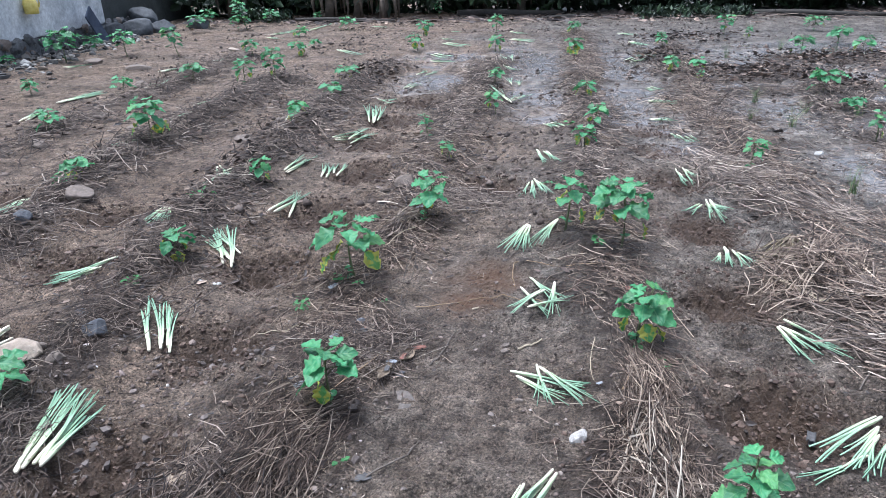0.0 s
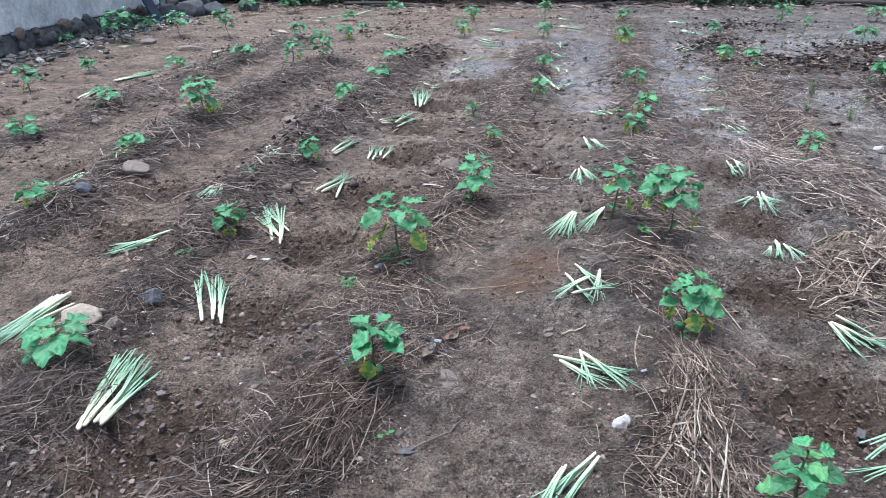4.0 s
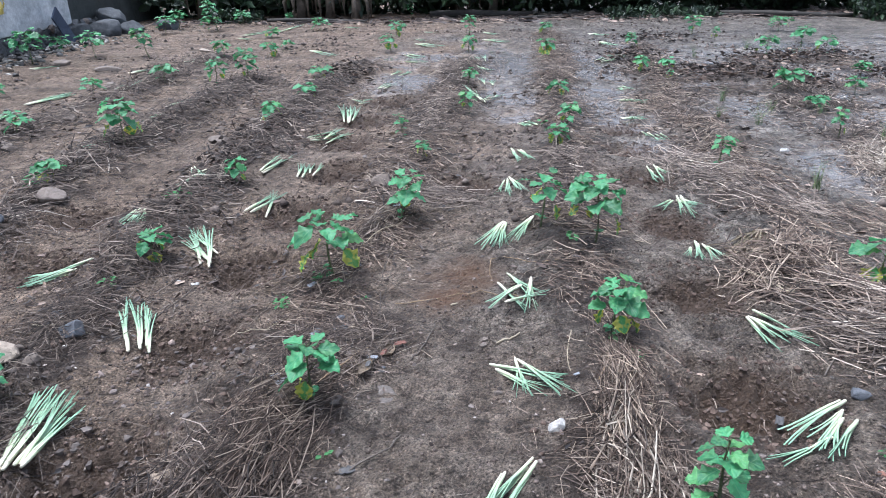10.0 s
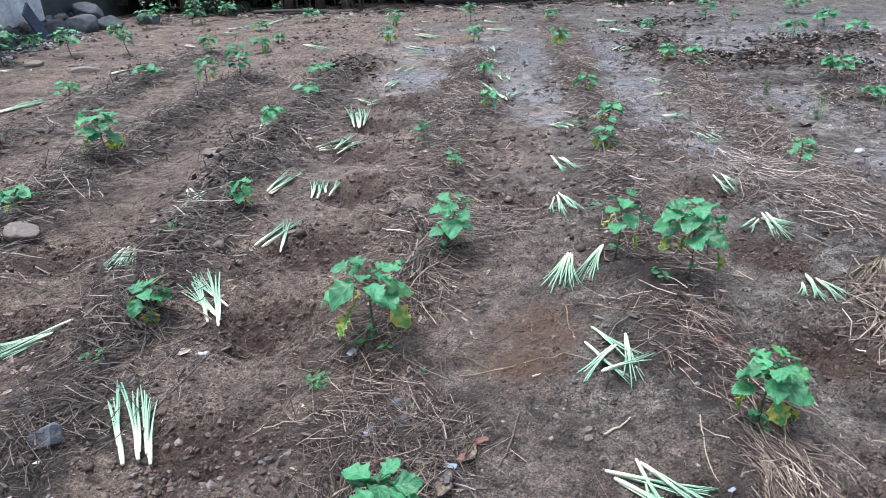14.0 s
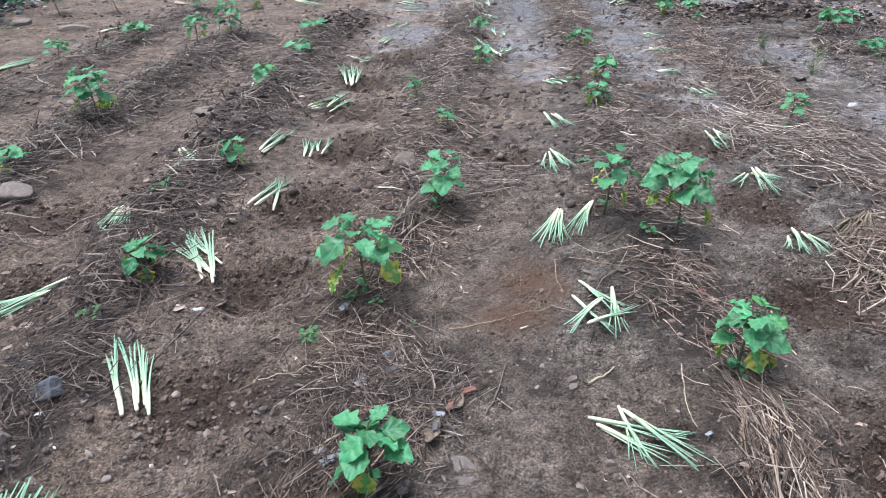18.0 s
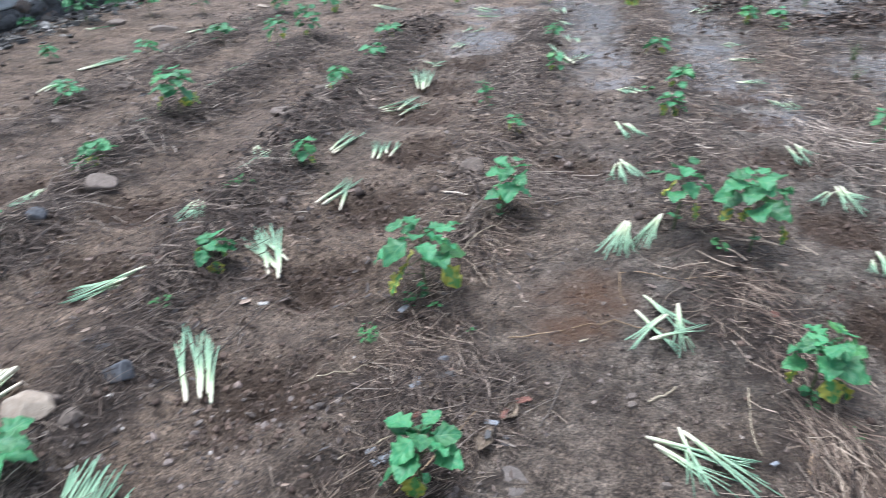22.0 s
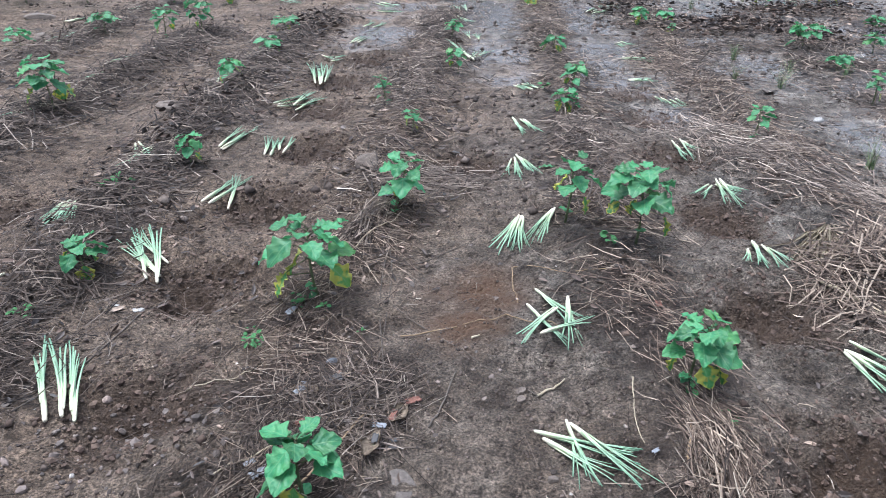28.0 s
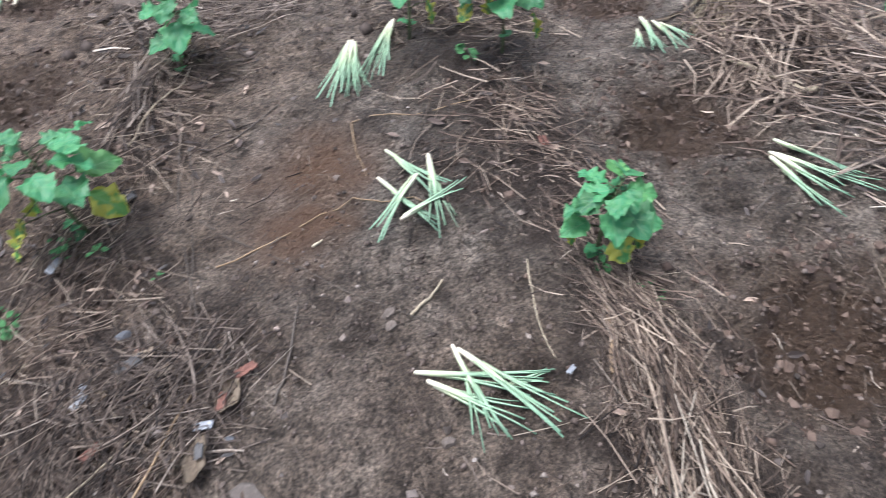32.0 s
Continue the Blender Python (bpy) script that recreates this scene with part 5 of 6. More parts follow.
bundle([(-0.68, 6.13, -0.76, 6.66, 2, 0.03, 0.08), (-0.64, 6.13, -0.66, 6.63, 2, 0.03, 0.05)])
bundle([(-0.91, 5.50, -0.63, 5.75, 3, 0.04, 0.10), (-0.79, 5.48, -0.62, 5.83, 2, 0.03, 0.12)])
bundle([(-0.61, 6.76, -0.50, 6.97, 2, 0.03, 0.06), (-0.70, 7.01, -0.52, 6.86, 2, 0.02, 0.06)])
bundle([(-0.46, 7.65, -0.33, 7.98, 3, 0.08, 0.10)])
bundle([(-0.33, 8.53, -0.20, 8.89, 2, 0.10, 0.12)])
bundle([(0.63, 6.82, 0.53, 7.67, 2, 0.04, 0.08), (0.62, 6.88, 0.83, 7.39, 2, 0.03, 0.10)])
bundle([(0.88, 5.92, 0.98, 5.74, 3, 0.06, 0.14)])
bundle([(0.72, 5.05, 0.76, 4.74, 4, 0.08, 0.12)])
bundle([(0.59, 4.34, 0.61, 4.04, 3, 0.03, 0.10), (0.56, 4.30, 0.52, 4.01, 2, 0.02, 0.05)])
bundle([(1.56, 3.90, 1.64, 3.76, 3, 0.03, 0.06), (1.57, 3.90, 1.55, 3.61, 2, 0.02, 0.06)])
bundle([(1.53, 3.88, 1.37, 3.71, 2, 0.02, 0.05)])
bundle([(1.60, 4.53, 1.62, 4.32, 4, 0.06, 0.12)])
bundle([(1.87, 5.56, 1.87, 5.28, 2, 0.04, 0.08)])
bundle([(1.97, 5.52, 1.99, 5.32, 2, 0.04, 0.06)])
bundle([(1.82, 6.07, 2.06, 6.01, 3, 0.05, 0.18)])
bundle([(2.03, 6.88, 2.26, 6.72, 3, 0.06, 0.14)])
bundle([(2.21, 7.63, 2.28, 7.46, 3, 0.10, 0.14)])
bundle([(-1.37, 5.89, -1.44, 6.50, 3, 0.05, 0.10)])
bundle([(-3.93, 6.23, -3.96, 6.71, 3, 0.05, 0.08)])
bundle([(-4.02, 7.04, -3.84, 7.60, 3, 0.06, 0.08)])
bundle([(-2.55, 6.79, -2.33, 7.02, 2, 0.03, 0.06)])
bundle([(-2.38, 6.29, -2.44, 5.92, 3, 0.06, 0.10)])
bundle([(-3.35, 7.70, -3.43, 8.31, 2, 0.10, 0.12)])
bundle([(-3.77, 9.05, -3.51, 9.49, 3, 0.05, 0.12)])
bundle([(-5.30, 9.55, -5.08, 9.82, 3, 0.05, 0.12)])
bundle([(-2.42, 5.42, -2.58, 5.13, 3, 0.06, 0.10)])
bundle([(-0.24, 10.47, 0.06, 10.13, 2, 0.06, 0.10)])
bundle([(-0.24, 9.58, 0.10, 9.69, 2, 0.06, 0.10)])
bundle([(1.07, 12.01, 1.47, 11.70, 2, 0.05, 0.10)])
bundle([(1.16, 13.04, 1.35, 12.61, 2, 0.05, 0.08)])
bundle([(0.86, 9.69, 0.86, 10.29, 2, 0.08, 0.10)])
bundle([(0.77, 7.80, 0.78, 8.20, 2, 0.10, 0.10)])
bundle([(0.76, 9.15, 0.87, 8.90, 2, 0.05, 0.10)])
bundle([(2.42, 9.45, 2.87, 9.92, 3, 0.08, 0.20)])
bundle([(2.92, 11.42, 3.08, 11.02, 3, 0.06, 0.14)])
bundle([(3.03, 12.62, 3.32, 12.37, 2, 0.06, 0.10)])
bundle([(-0.07, 11.67, 0.31, 11.24, 2, 0.05, 0.10)])
bundle([(-0.09, 12.14, 0.06, 11.93, 2, 0.05, 0.10)])
bundle([(0.06, 13.27, 0.22, 13.11, 2, 0.05, 0.10)])
bundle([(-1.77, 2.43, -1.86, 2.05, 3, 0.03, 0.07), (-1.68, 2.37, -1.84, 2.10, 1, 0.01, 0.02), (-1.73, 2.42, -1.90, 2.08, 2, 0.02, 0.04)])
bundle([(-3.93, 7.29, -3.79, 7.60, 2, 0.05, 0.08)])
bundle([(0.98, 5.70, 0.91, 5.94, 2, 0.05, 0.10)])
bundle([(-3.38, 13.41, -3.06, 13.91, 2, 0.05, 0.10)])
bundle([(-2.76, 13.82, -2.52, 15.30, 2, 0.04, 0.06)])
bundle([(-1.55, 14.41, -1.25, 14.31, 2, 0.04, 0.06)])
bundle([(-1.70, 10.87, -1.27, 10.25, 2, 0.06, 0.10)])
bundle([(-3.30, 12.85, -2.96, 12.51, 2, 0.05, 0.10)])
bundle([(-3.24, 9.73, -3.24, 10.15, 3, 0.10, 0.12)])
bundle([(0.327, 1.595, 0.167, 1.376, 2, 0.01, 0.03), (0.234, 1.564, 0.154, 1.379, 1, 0.01, 0.03), (0.318, 1.597, 0.116, 1.431, 1, 0.01, 0.03)])


# ---- stones ----
def stone(x, y, w, flat, kind):
    """A field stone w metres across, half sunk in the soil."""
    laid[0] += 1
    rnd = random.Random(laid[0])
    bm = bmesh.new()
    bmesh.ops.create_icosphere(bm, subdivisions=4 if w > 0.06 else 3, radius=1.0)
    seed = Vector((rnd.uniform(0, 50), rnd.uniform(0, 50), rnd.uniform(0, 50)))
    cuts = [(Vector((rnd.gauss(0, 1), rnd.gauss(0, 1), rnd.gauss(0, 1))).normalized(), rnd.uniform(0.5, 0.85)) for _ in range(11)]
    for v in bm.verts:
        p = v.co * (1 + 0.16 * noise.noise(v.co * 1.3 + seed))
        for way, far in cuts:
            s = p.dot(way)
            if s > far:
                p = p - way * (s - far) * 0.92
        v.co = p * (1 + 0.05 * noise.noise(p * 5 + seed)) * 1.12
    half = w / 2
    bmesh.ops.scale(bm, vec=(half, half * rnd.uniform(0.6, 0.85), half * flat), verts=bm.verts)
    word = {"pale": "large pale sandy", "tan": "tan brown", "slate": "dark grey", "dark": "large blue-black", "white": "chalky white", "pink": "pinkish", "brick": "reddish brick-like"}[kind]
    ob = tagged(new("stone", bm_mesh("stone", bm, ROCKS[kind])), f"{word} stone half sunk in the soil", "stone", "stones in the field")
    ob.location, ob.rotation_euler = (x, y + half * 0.5, gz(x, y + half * 0.5) + half * flat * 0.36), (0, 0, rnd.uniform(-0.5, 0.5))
    return ob


stone(-1.54, 2.17, 0.164, 0.45, 'pale')
stone(-1.35, 2.35, 0.100, 0.75, 'slate')
stone(-1.39, 2.14, 0.064, 0.70, 'tan')
stone(-1.02, 2.45, 0.035, 0.70, 'pink')
stone(-2.22, 3.92, 0.177, 0.55, 'tan')
stone(-2.28, 3.46, 0.104, 0.90, 'slate')
stone(-3.56, 7.90, 0.170, 0.50, 'tan')
stone(-3.22, 6.24, 0.126, 0.60, 'tan')
stone(0.43, 1.75, 0.062, 0.80, 'white')
stone(0.25, 2.35, 0.035, 0.60, 'tan')
stone(-1.64, 5.40, 0.201, 0.40, 'tan')
stone(-1.50, 6.06, 0.102, 0.70, 'tan')
stone(-3.23, 5.26, 0.117, 0.50, 'tan')
stone(-1.47, 2.48, 0.056, 0.70, 'slate')
stone(0.25, 2.32, 0.036, 0.60, 'tan')
stone(0.27, 2.00, 0.031, 0.80, 'tan')
stone(1.31, 1.51, 0.029, 0.60, 'brick')
stone(1.30, 1.37, 0.031, 0.40, 'brick')
stone(1.49, 1.90, 0.070, 0.60, 'slate')
stone(2.94, 3.34, 0.118, 0.50, 'tan')
stone(-3.67, 4.42, 0.107, 0.60, 'tan')
stone(-3.28, 5.32, 0.114, 0.60, 'tan')
stone(-2.45, 2.59, 0.055, 0.80, 'pale')
stone(-2.41, 3.04, 0.052, 0.80, 'white')
stone(-2.35, 2.48, 0.048, 0.80, 'slate')
stone(-3.54, 7.93, 0.165, 0.60, 'tan')
stone(-1.46, 6.06, 0.102, 0.60, 'tan')
stone(-3.23, 6.30, 0.122, 0.60, 'tan')
stone(-1.59, 5.31, 0.124, 0.50, 'tan')
stone(-3.62, 5.09, 0.069, 0.80, 'tan')
stone(-0.00, 2.41, 0.018, 0.70, 'pink')
stone(-0.33, 2.50, 0.037, 0.70, 'slate')
stone(-0.30, 2.46, 0.024, 0.70, 'brick')
stone(-1.40, 2.16, 0.067, 0.80, 'tan')
stone(-1.49, 2.22, 0.049, 0.80, 'tan')
stone(-0.37, 3.30, 0.041, 0.60, 'tan')
stone(-0.14, 2.17, 0.025, 0.60, 'slate')
stone(-1.03, 2.86, 0.025, 0.60, 'white')
stone(-1.05, 2.86, 0.027, 0.50, 'white')
stone(-1.13, 2.90, 0.023, 0.50, 'white')
stone(2.76, 4.94, 0.093, 0.50, 'white')
stone(0.77, 3.88, 0.021, 0.60, 'white')
for x, y, w, flat, kind in ((-6.25, 13.1, 0.50, 0.75, 'dark'), (-6.0, 13.5, 0.62, 0.6, 'dark'), (-6.2, 14.1, 0.7, 0.9, 'dark'), (-5.7, 13.9, 0.55, 0.6, 'dark'), (-5.2, 14.6, 0.5, 0.6, 'dark'),
                            (-4.23, 9.35, 0.34, 0.30, 'tan'), (-5.1, 9.9, 0.30, 0.35, 'tan'), (-2.75, 5.9, 0.13, 0.4, 'tan'), (-3.0, 10.2, 0.2, 0.5, 'tan'), (-3.4, 11.0, 0.2, 0.4, 'pale'),
                            (-5.5, 9.3, 0.16, 0.6, 'pale'), (-0.24, 4.08, 0.14, 0.8, 'tan'), (2.84, 1.36, 0.20, 0.35, 'slate')):
    stone(x, y, w, flat, kind)


# ---- the edges of the field ----
M_WALL = rock_material("weathered_plaster", (0.30, 0.33, 0.35), (0.82, 0.85, 0.86), 2.6)
# moss grey darkened further: the bushes' shade is put into the wall colour
M_OLD = rock_material("mossy_shaded_wall", (0.016, 0.021, 0.019), (0.060, 0.068, 0.064), 3.0)
M_BASE = rock_material("dark_rubble", (0.022, 0.025, 0.027), (0.16, 0.165, 0.17), 16.0)


def box_mesh(name, sx, sy, sz, mat, bevel=0.01):
    bm = bmesh.new()
    bmesh.ops.create_cube(bm, size=1.0)
    bmesh.ops.scale(bm, vec=(sx, sy, sz), verts=bm.verts)
    bmesh.ops.bevel(bm, geom=bm.edges[:], offset=bevel, segments=2, affect="EDGES")
    return bm_mesh(name, bm, mat, False)


wall = tagged(new("wall_west", box_mesh("wall_west", 0.2, 10.2, 2.2, M_WALL, 0.02)), "weathered pale grey plaster wall above rubble", "wall", kind="structure")
wall.location = (-6.55, 8.2, 1.36)
back = tagged(new("wall_back", box_mesh("wall_back", 0.2, 4.6, 1.5, M_OLD, 0.03)), "mossy old stone wall, shade put into its dark colour", "wall", kind="structure")
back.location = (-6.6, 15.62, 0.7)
footing = tagged(new("wall_footing", box_mesh("wall_footing", 0.22, 12.0, 0.5, M_BASE, 0.03)), "dark rubble footing under the plaster wall", "wall", kind="structure")
footing.location = (-6.56, 8.9, 0.02)
rnd = random.Random(5)
for i in range(150):
    yy, level, w = rnd.uniform(3.2, 14.7), rnd.choice((0.02, 0.08, 0.15, 0.22)), rnd.choice((0.06, 0.09, 0.12, 0.16, 0.22)) * rnd.uniform(0.8, 1.2)
    bm = bmesh.new()
    bmesh.ops.create_icosphere(bm, subdivisions=2, radius=1.0)
    cuts = [(Vector((rnd.gauss(0, 1), rnd.gauss(0, 1), rnd.gauss(0, 1))).normalized(), rnd.uniform(0.45, 0.8)) for _ in range(9)]
    for v in bm.verts:
        for way, far in cuts:
            s = v.co.dot(way)
            if s > far:
                v.co = v.co - way * (s - far) * 0.9
    bmesh.ops.scale(bm, vec=(0.06, w * 0.75, 0.05 + w * 0.24), verts=bm.verts)
    ob = part("stone", bm_mesh("stone", bm, M_BASE if rnd.random() < 0.8 else ROCKS["tan"], False), footing)
    ob.location, ob.rotation_euler = (0.09 + rnd.uniform(0, 0.04), yy - 8.9, level), (rnd.uniform(-0.4, 0.4), 0, rnd.uniform(-0.3, 0.3))
k = 1500
x, y = -6.35 + np.abs(RNG.normal(0, 0.42, k)), RNG.uniform(5, 14.5, k)
M_RUBBLE = island_material("rubble", [(0.0, (0.03, 0.03, 0.03)), (0.55, (0.10, 0.098, 0.092)), (0.85, (0.22, 0.21, 0.19)), (1.0, (0.55, 0.54, 0.50))], 0.85, 30.0)
cover(lumps("rubble", x, y, 0.012 + 0.055 * RNG.rand(k) ** 3, M_RUBBLE, 0.3, 0.7, (ICO_V, ICO_F), 0.4), "small broken rubble at the foot of the wall", "rubble")
M_SLATE = rock_material("blue_board", (0.035, 0.050, 0.085), (0.075, 0.10, 0.15), 5.0)
board = tagged(new("leaning_board", box_mesh("leaning_board", 0.03, 0.26, 0.74, M_SLATE, 0.004)), "dark blue board leaning against the rubble footing", "board")
board.matrix_world = pose(-6.20, 12.45, 0.26, 40, 0, 0)
M_YELLOW, n_, l_, b_ = material("yellow_plastic")
l_.new(ramp(n_, l_, tex(n_, l_, 6.0).outputs[0], [(0.3, (0.62, 0.47, 0.08)), (0.7, (0.78, 0.66, 0.22))]), b_.inputs["Base Color"])
b_.inputs["Roughness"].default_value = 0.45
jug = tagged(new("plastic_jug"), "faded yellow plastic jug hung on the plaster wall", "jug")
jug.location = (-6.34, 10.85, 0.62)
bm = tube([(0, 0, 0), (0, 0, 0.015), (0, 0, 0.14), (0, 0, 0.21), (0, 0, 0.25), (0, 0, 0.28)], [0.085, 0.10, 0.105, 0.085, 0.04, 0.035], 18)
part("body", bm_mesh("body", bm, M_YELLOW), jug)
part("handle", bm_mesh("handle", tube([(0.05, 0.06, 0.22), (0.07, 0.11, 0.21), (0.07, 0.13, 0.15), (0.06, 0.10, 0.09)], [0.012] * 4, 8), M_YELLOW), jug)


def thicket(name, boxes, k, label, size=(0.07, 0.23)):
    """Dense bushes: many leaves that fill rough clumps."""
    xs, ys, zs = [], [], []
    for x0, x1, y0, y1, z0, z1 in boxes:
        m = int(k * (x1 - x0) * (y1 - y0) * (z1 - z0) / sum((b[1] - b[0]) * (b[3] - b[2]) * (b[5] - b[4]) for b in boxes))
        x, y, u = RNG.uniform(x0, x1, m), RNG.uniform(y0, y1, m), RNG.rand(m)
        crown = z1 * (0.8 + 0.25 * vnoise(x, y, 0.7, 11))
        floor_ = z0 + 0.12 * vnoise(x, y, 0.4, 12) if z0 > 0.1 else z0
        xs.append(x), ys.append(y), zs.append(floor_ + (crown - floor_) * u)
    x, y, z = np.concatenate(xs), np.concatenate(ys), np.concatenate(zs)
    m = len(x)
    s = RNG.uniform(size[0], size[1], m)
    d = RNG.normal(0, 1, (m, 3))
    d[:, 2] -= 0.5
    d /= np.linalg.norm(d, axis=1)[:, None]
    side = np.cross(d, RNG.normal(0, 1, (m, 3)))
    side /= np.linalg.norm(side, axis=1)[:, None]
    up = np.cross(d, side)
    c = np.stack([x, y, z], -1)
    L = s[:, None]
    verts = np.stack([c - d * L, c + side * L * 0.42 + up * L * 0.12, c + d * L, c - side * L * 0.42 + up * L * 0.12, c], 1)
    verts[:, :, 2] = np.maximum(verts[:, :, 2], 0.0)
    f = np.array([(0, 1, 4), (1, 2, 4), (2, 3, 4), (3, 0, 4)])
    faces = (f[None] + (np.arange(m) * 5)[:, None, None]).reshape(-1, 3)
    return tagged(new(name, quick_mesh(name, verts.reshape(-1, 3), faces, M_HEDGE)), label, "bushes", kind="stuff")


thicket("thicket", [(-7.2, 13.0, 16.2, 18.4, 0.34, 1.5), (-7.2, 13.0, 17.4, 19.0, 0.0, 1.7)], 18000, "dense bushes behind the field, shade put into the leaf colour")
thicket("thicket", [(10.4, 12.8, -3.0, 6.2, 0.22, 1.9), (12.2, 13.4, -3.0, 16.0, 0.0, 1.9)], 11000, "dense bushes beside the bare earth, shade put into the leaf colour")
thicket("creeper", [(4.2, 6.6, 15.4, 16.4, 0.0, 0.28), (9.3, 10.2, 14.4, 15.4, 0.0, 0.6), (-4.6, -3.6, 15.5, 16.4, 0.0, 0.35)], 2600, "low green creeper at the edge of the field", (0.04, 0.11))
M_BARK = rock_material("old_bark", (0.009, 0.008, 0.006), (0.034, 0.029, 0.023), 7.0)
M_DRY = rock_material("dry_sheath", (0.035, 0.028, 0.021), (0.15, 0.12, 0.09), 9.0)


def log_thing(x0, y0, x1, y1, r, mat=None, label="old fallen log at the edge of the field"):
    p, q = Vector((x0, y0, gz(x0, y0) + r * 0.7)), Vector((x1, y1, gz(x1, y1) + r * 0.7))
    pts = [p.lerp(q, t) + Vector((0, 0.04 * math.sin(7 * t + x0), 0.02 * math.sin(5 * t))) for t in (0, 0.2, 0.4, 0.6, 0.8, 1)]
    return tagged(new("log", bm_mesh("log", tube(pts, [r * k for k in (1, 0.95, 1.02, 0.9, 0.86, 0.8)], 9), mat or M_BARK)), label, "log")


log_thing(-3.4, 15.75, -1.2, 15.6, 0.05)
log_thing(0.2, 16.4, 2.6, 16.6, 0.09)
log_thing(4.4, 16.5, 6.8, 16.1, 0.07, M_BARK, "mossy fallen log at the edge of the field")
log_thing(6.6, 15.9, 9.4, 15.2, 0.07)
log_thing(2.2, 15.9, 4.1, 16.4, 0.04)
for x, y, h in ((-2.75, 16.3, 1.1), (-2.1, 16.35, 1.2), (-1.5, 16.2, 1.0), (-5.0, 16.4, 1.2), (1.7, 17.0, 1.2), (0.9, 17.1, 1.0)):
    trunk = tagged(new("banana_stump"), "dead banana stem with hanging dry sheaths", "plant stem")
    trunk.location = (x, y, gz(x, y))
    bm = tube([(0, 0, -0.05), (0.03, 0, h * 0.3), (0.0, 0.05, h * 0.7), (-0.04, 0.04, h)], [0.13, 0.11, 0.10, 0.09], 10)
    for j in range(7):
        a = j * 0.9 + x
        p = Vector((0.10 * math.cos(a), 0.10 * math.sin(a), h * (0.6 + 0.05 * j)))
        q = p + Vector((0.25 * math.cos(a), 0.25 * math.sin(a), -0.25))
        part("sheath", bm_mesh("sheath", tube([p, p.lerp(q, 0.5) + Vector((0, 0, 0.08)), q, q + Vector((0.02, 0, -h * 0.4))], [0.015, 0.04, 0.05, 0.012], 4), M_DRY), trunk)
    part("stem", bm_mesh("stem", bm, M_DRY), trunk)
k = 900
x, y = RNG.uniform(-6, 10, k), RNG.normal(15.7, 0.45, k)
cover(sticks("edge_debris", x, y, RNG.normal(0, 1.0, k), RNG.uniform(0.1, 0.7, k), RNG.uniform(0.003, 0.009, k), RNG.rand(k) * 0.05, M_LITTER), "dead branches along the edge of the field", "branches")
x, y = RNG.uniform(-6, 10, k), RNG.normal(15.9, 0.5, k)
cover(scraps("edge_litter", x, y, RNG.uniform(0.04, 0.13, k), M_LITTER), "dark dead leaves along the field edge", "leaf litter")
k = 1500
x, y = RNG.normal(9.9, 0.55, k), RNG.uniform(0.5, 8.5, k)
cover(scraps("yard_litter", x, y, RNG.uniform(0.015, 0.045, k), M_CRUMB), "dark fallen leaves on bare brown earth", "leaf litter")

M_ASH = island_material("ash", [(0.0, (0.012, 0.012, 0.014)), (0.7, (0.045, 0.046, 0.052)), (0.92, (0.10, 0.10, 0.11)), (1.0, (0.42, 0.43, 0.45))], 0.8, 40.0)
k = 1500
x, y = 4.55 + RNG.normal(0, 0.16, k), 4.78 + RNG.normal(0, 0.26, k)
cover(scraps("ash", x, y, RNG.uniform(0.008, 0.032, k), M_ASH, RNG.rand(k) * 0.03, 1.0), "patch of black and grey ash where straw was burnt", "ash")


# ---- loose things ----
M_CLOTH, n_, l_, b_ = material("blue_sack")
l_.new(ramp(n_, l_, tex(n_, l_, 9.0).outputs[0], [(0.3, (0.09, 0.31, 0.39)), (0.7, (0.19, 0.47, 0.55))]), b_.inputs["Base Color"])
b_.inputs["Roughness"].default_value = 0.55
bm = bmesh.new()
bmesh.ops.create_grid(bm, x_segments=26, y_segments=18, size=0.5)
for v in bm.verts:
    x, y = v.co.x, v.co.y
    d = max(abs(x), abs(y)) * 2
    lift = 0.12 * (1 - d ** 2) * (0.7 + 0.8 * noise.noise(Vector((x * 3, y * 3, 2)))) + 0.03 * noise.noise(Vector((x * 9, y * 9, 5)))
    v.co = Vector((x * 0.45 * (1 + 0.2 * noise.noise(Vector((y * 4, 1, 1)))), y * 0.60 * (1 + 0.2 * noise.noise(Vector((x * 4, 3, 1)))), max(lift, 0.0) + 0.006))
bmesh.ops.solidify(bm, geom=bm.faces[:], thickness=0.004)
sack = tagged(new("plastic_sack", bm_mesh("plastic_sack", bm, M_CLOTH)), "crumpled light blue plastic sack on bare earth", "sack")
sack.location = (7.05, 3.95, gz(7.05, 3.95))
M_PIPE, n_, l_, b_ = material("black_pipe")
l_.new(ramp(n_, l_, tex(n_, l_, 14.0).outputs[0], [(0.3, (0.012, 0.014, 0.018)), (0.7, (0.035, 0.040, 0.05))]), b_.inputs["Base Color"])
b_.inputs["Roughness"].default_value = 0.35
bm = bmesh.new()
rings = []
for along_, rad in ((0, 0.022), (0, 0.027), (0.34, 0.027), (0.34, 0.022)):
    rings.append([bm.verts.new((rad * math.cos(a), along_, rad * math.sin(a))) for a in (2 * math.pi * j / 20 for j in range(20))])
for a, b in zip(rings, rings[1:] + rings[:1]):
    for j in range(20):
        bm.faces.new((a[j], a[(j + 1) % 20], b[(j + 1) % 20], b[j]))
bmesh.ops.recalc_face_normals(bm, faces=bm.faces)
pipe = tagged(new("water_pipe", bm_mesh("water_pipe", bm, M_PIPE)), "short black plastic pipe lying in the straw", "pipe")
pipe.location, pipe.rotation_euler = (2.59, 1.17, gz(2.59, 1.17) + 0.06), (0, 0, radians(-8))


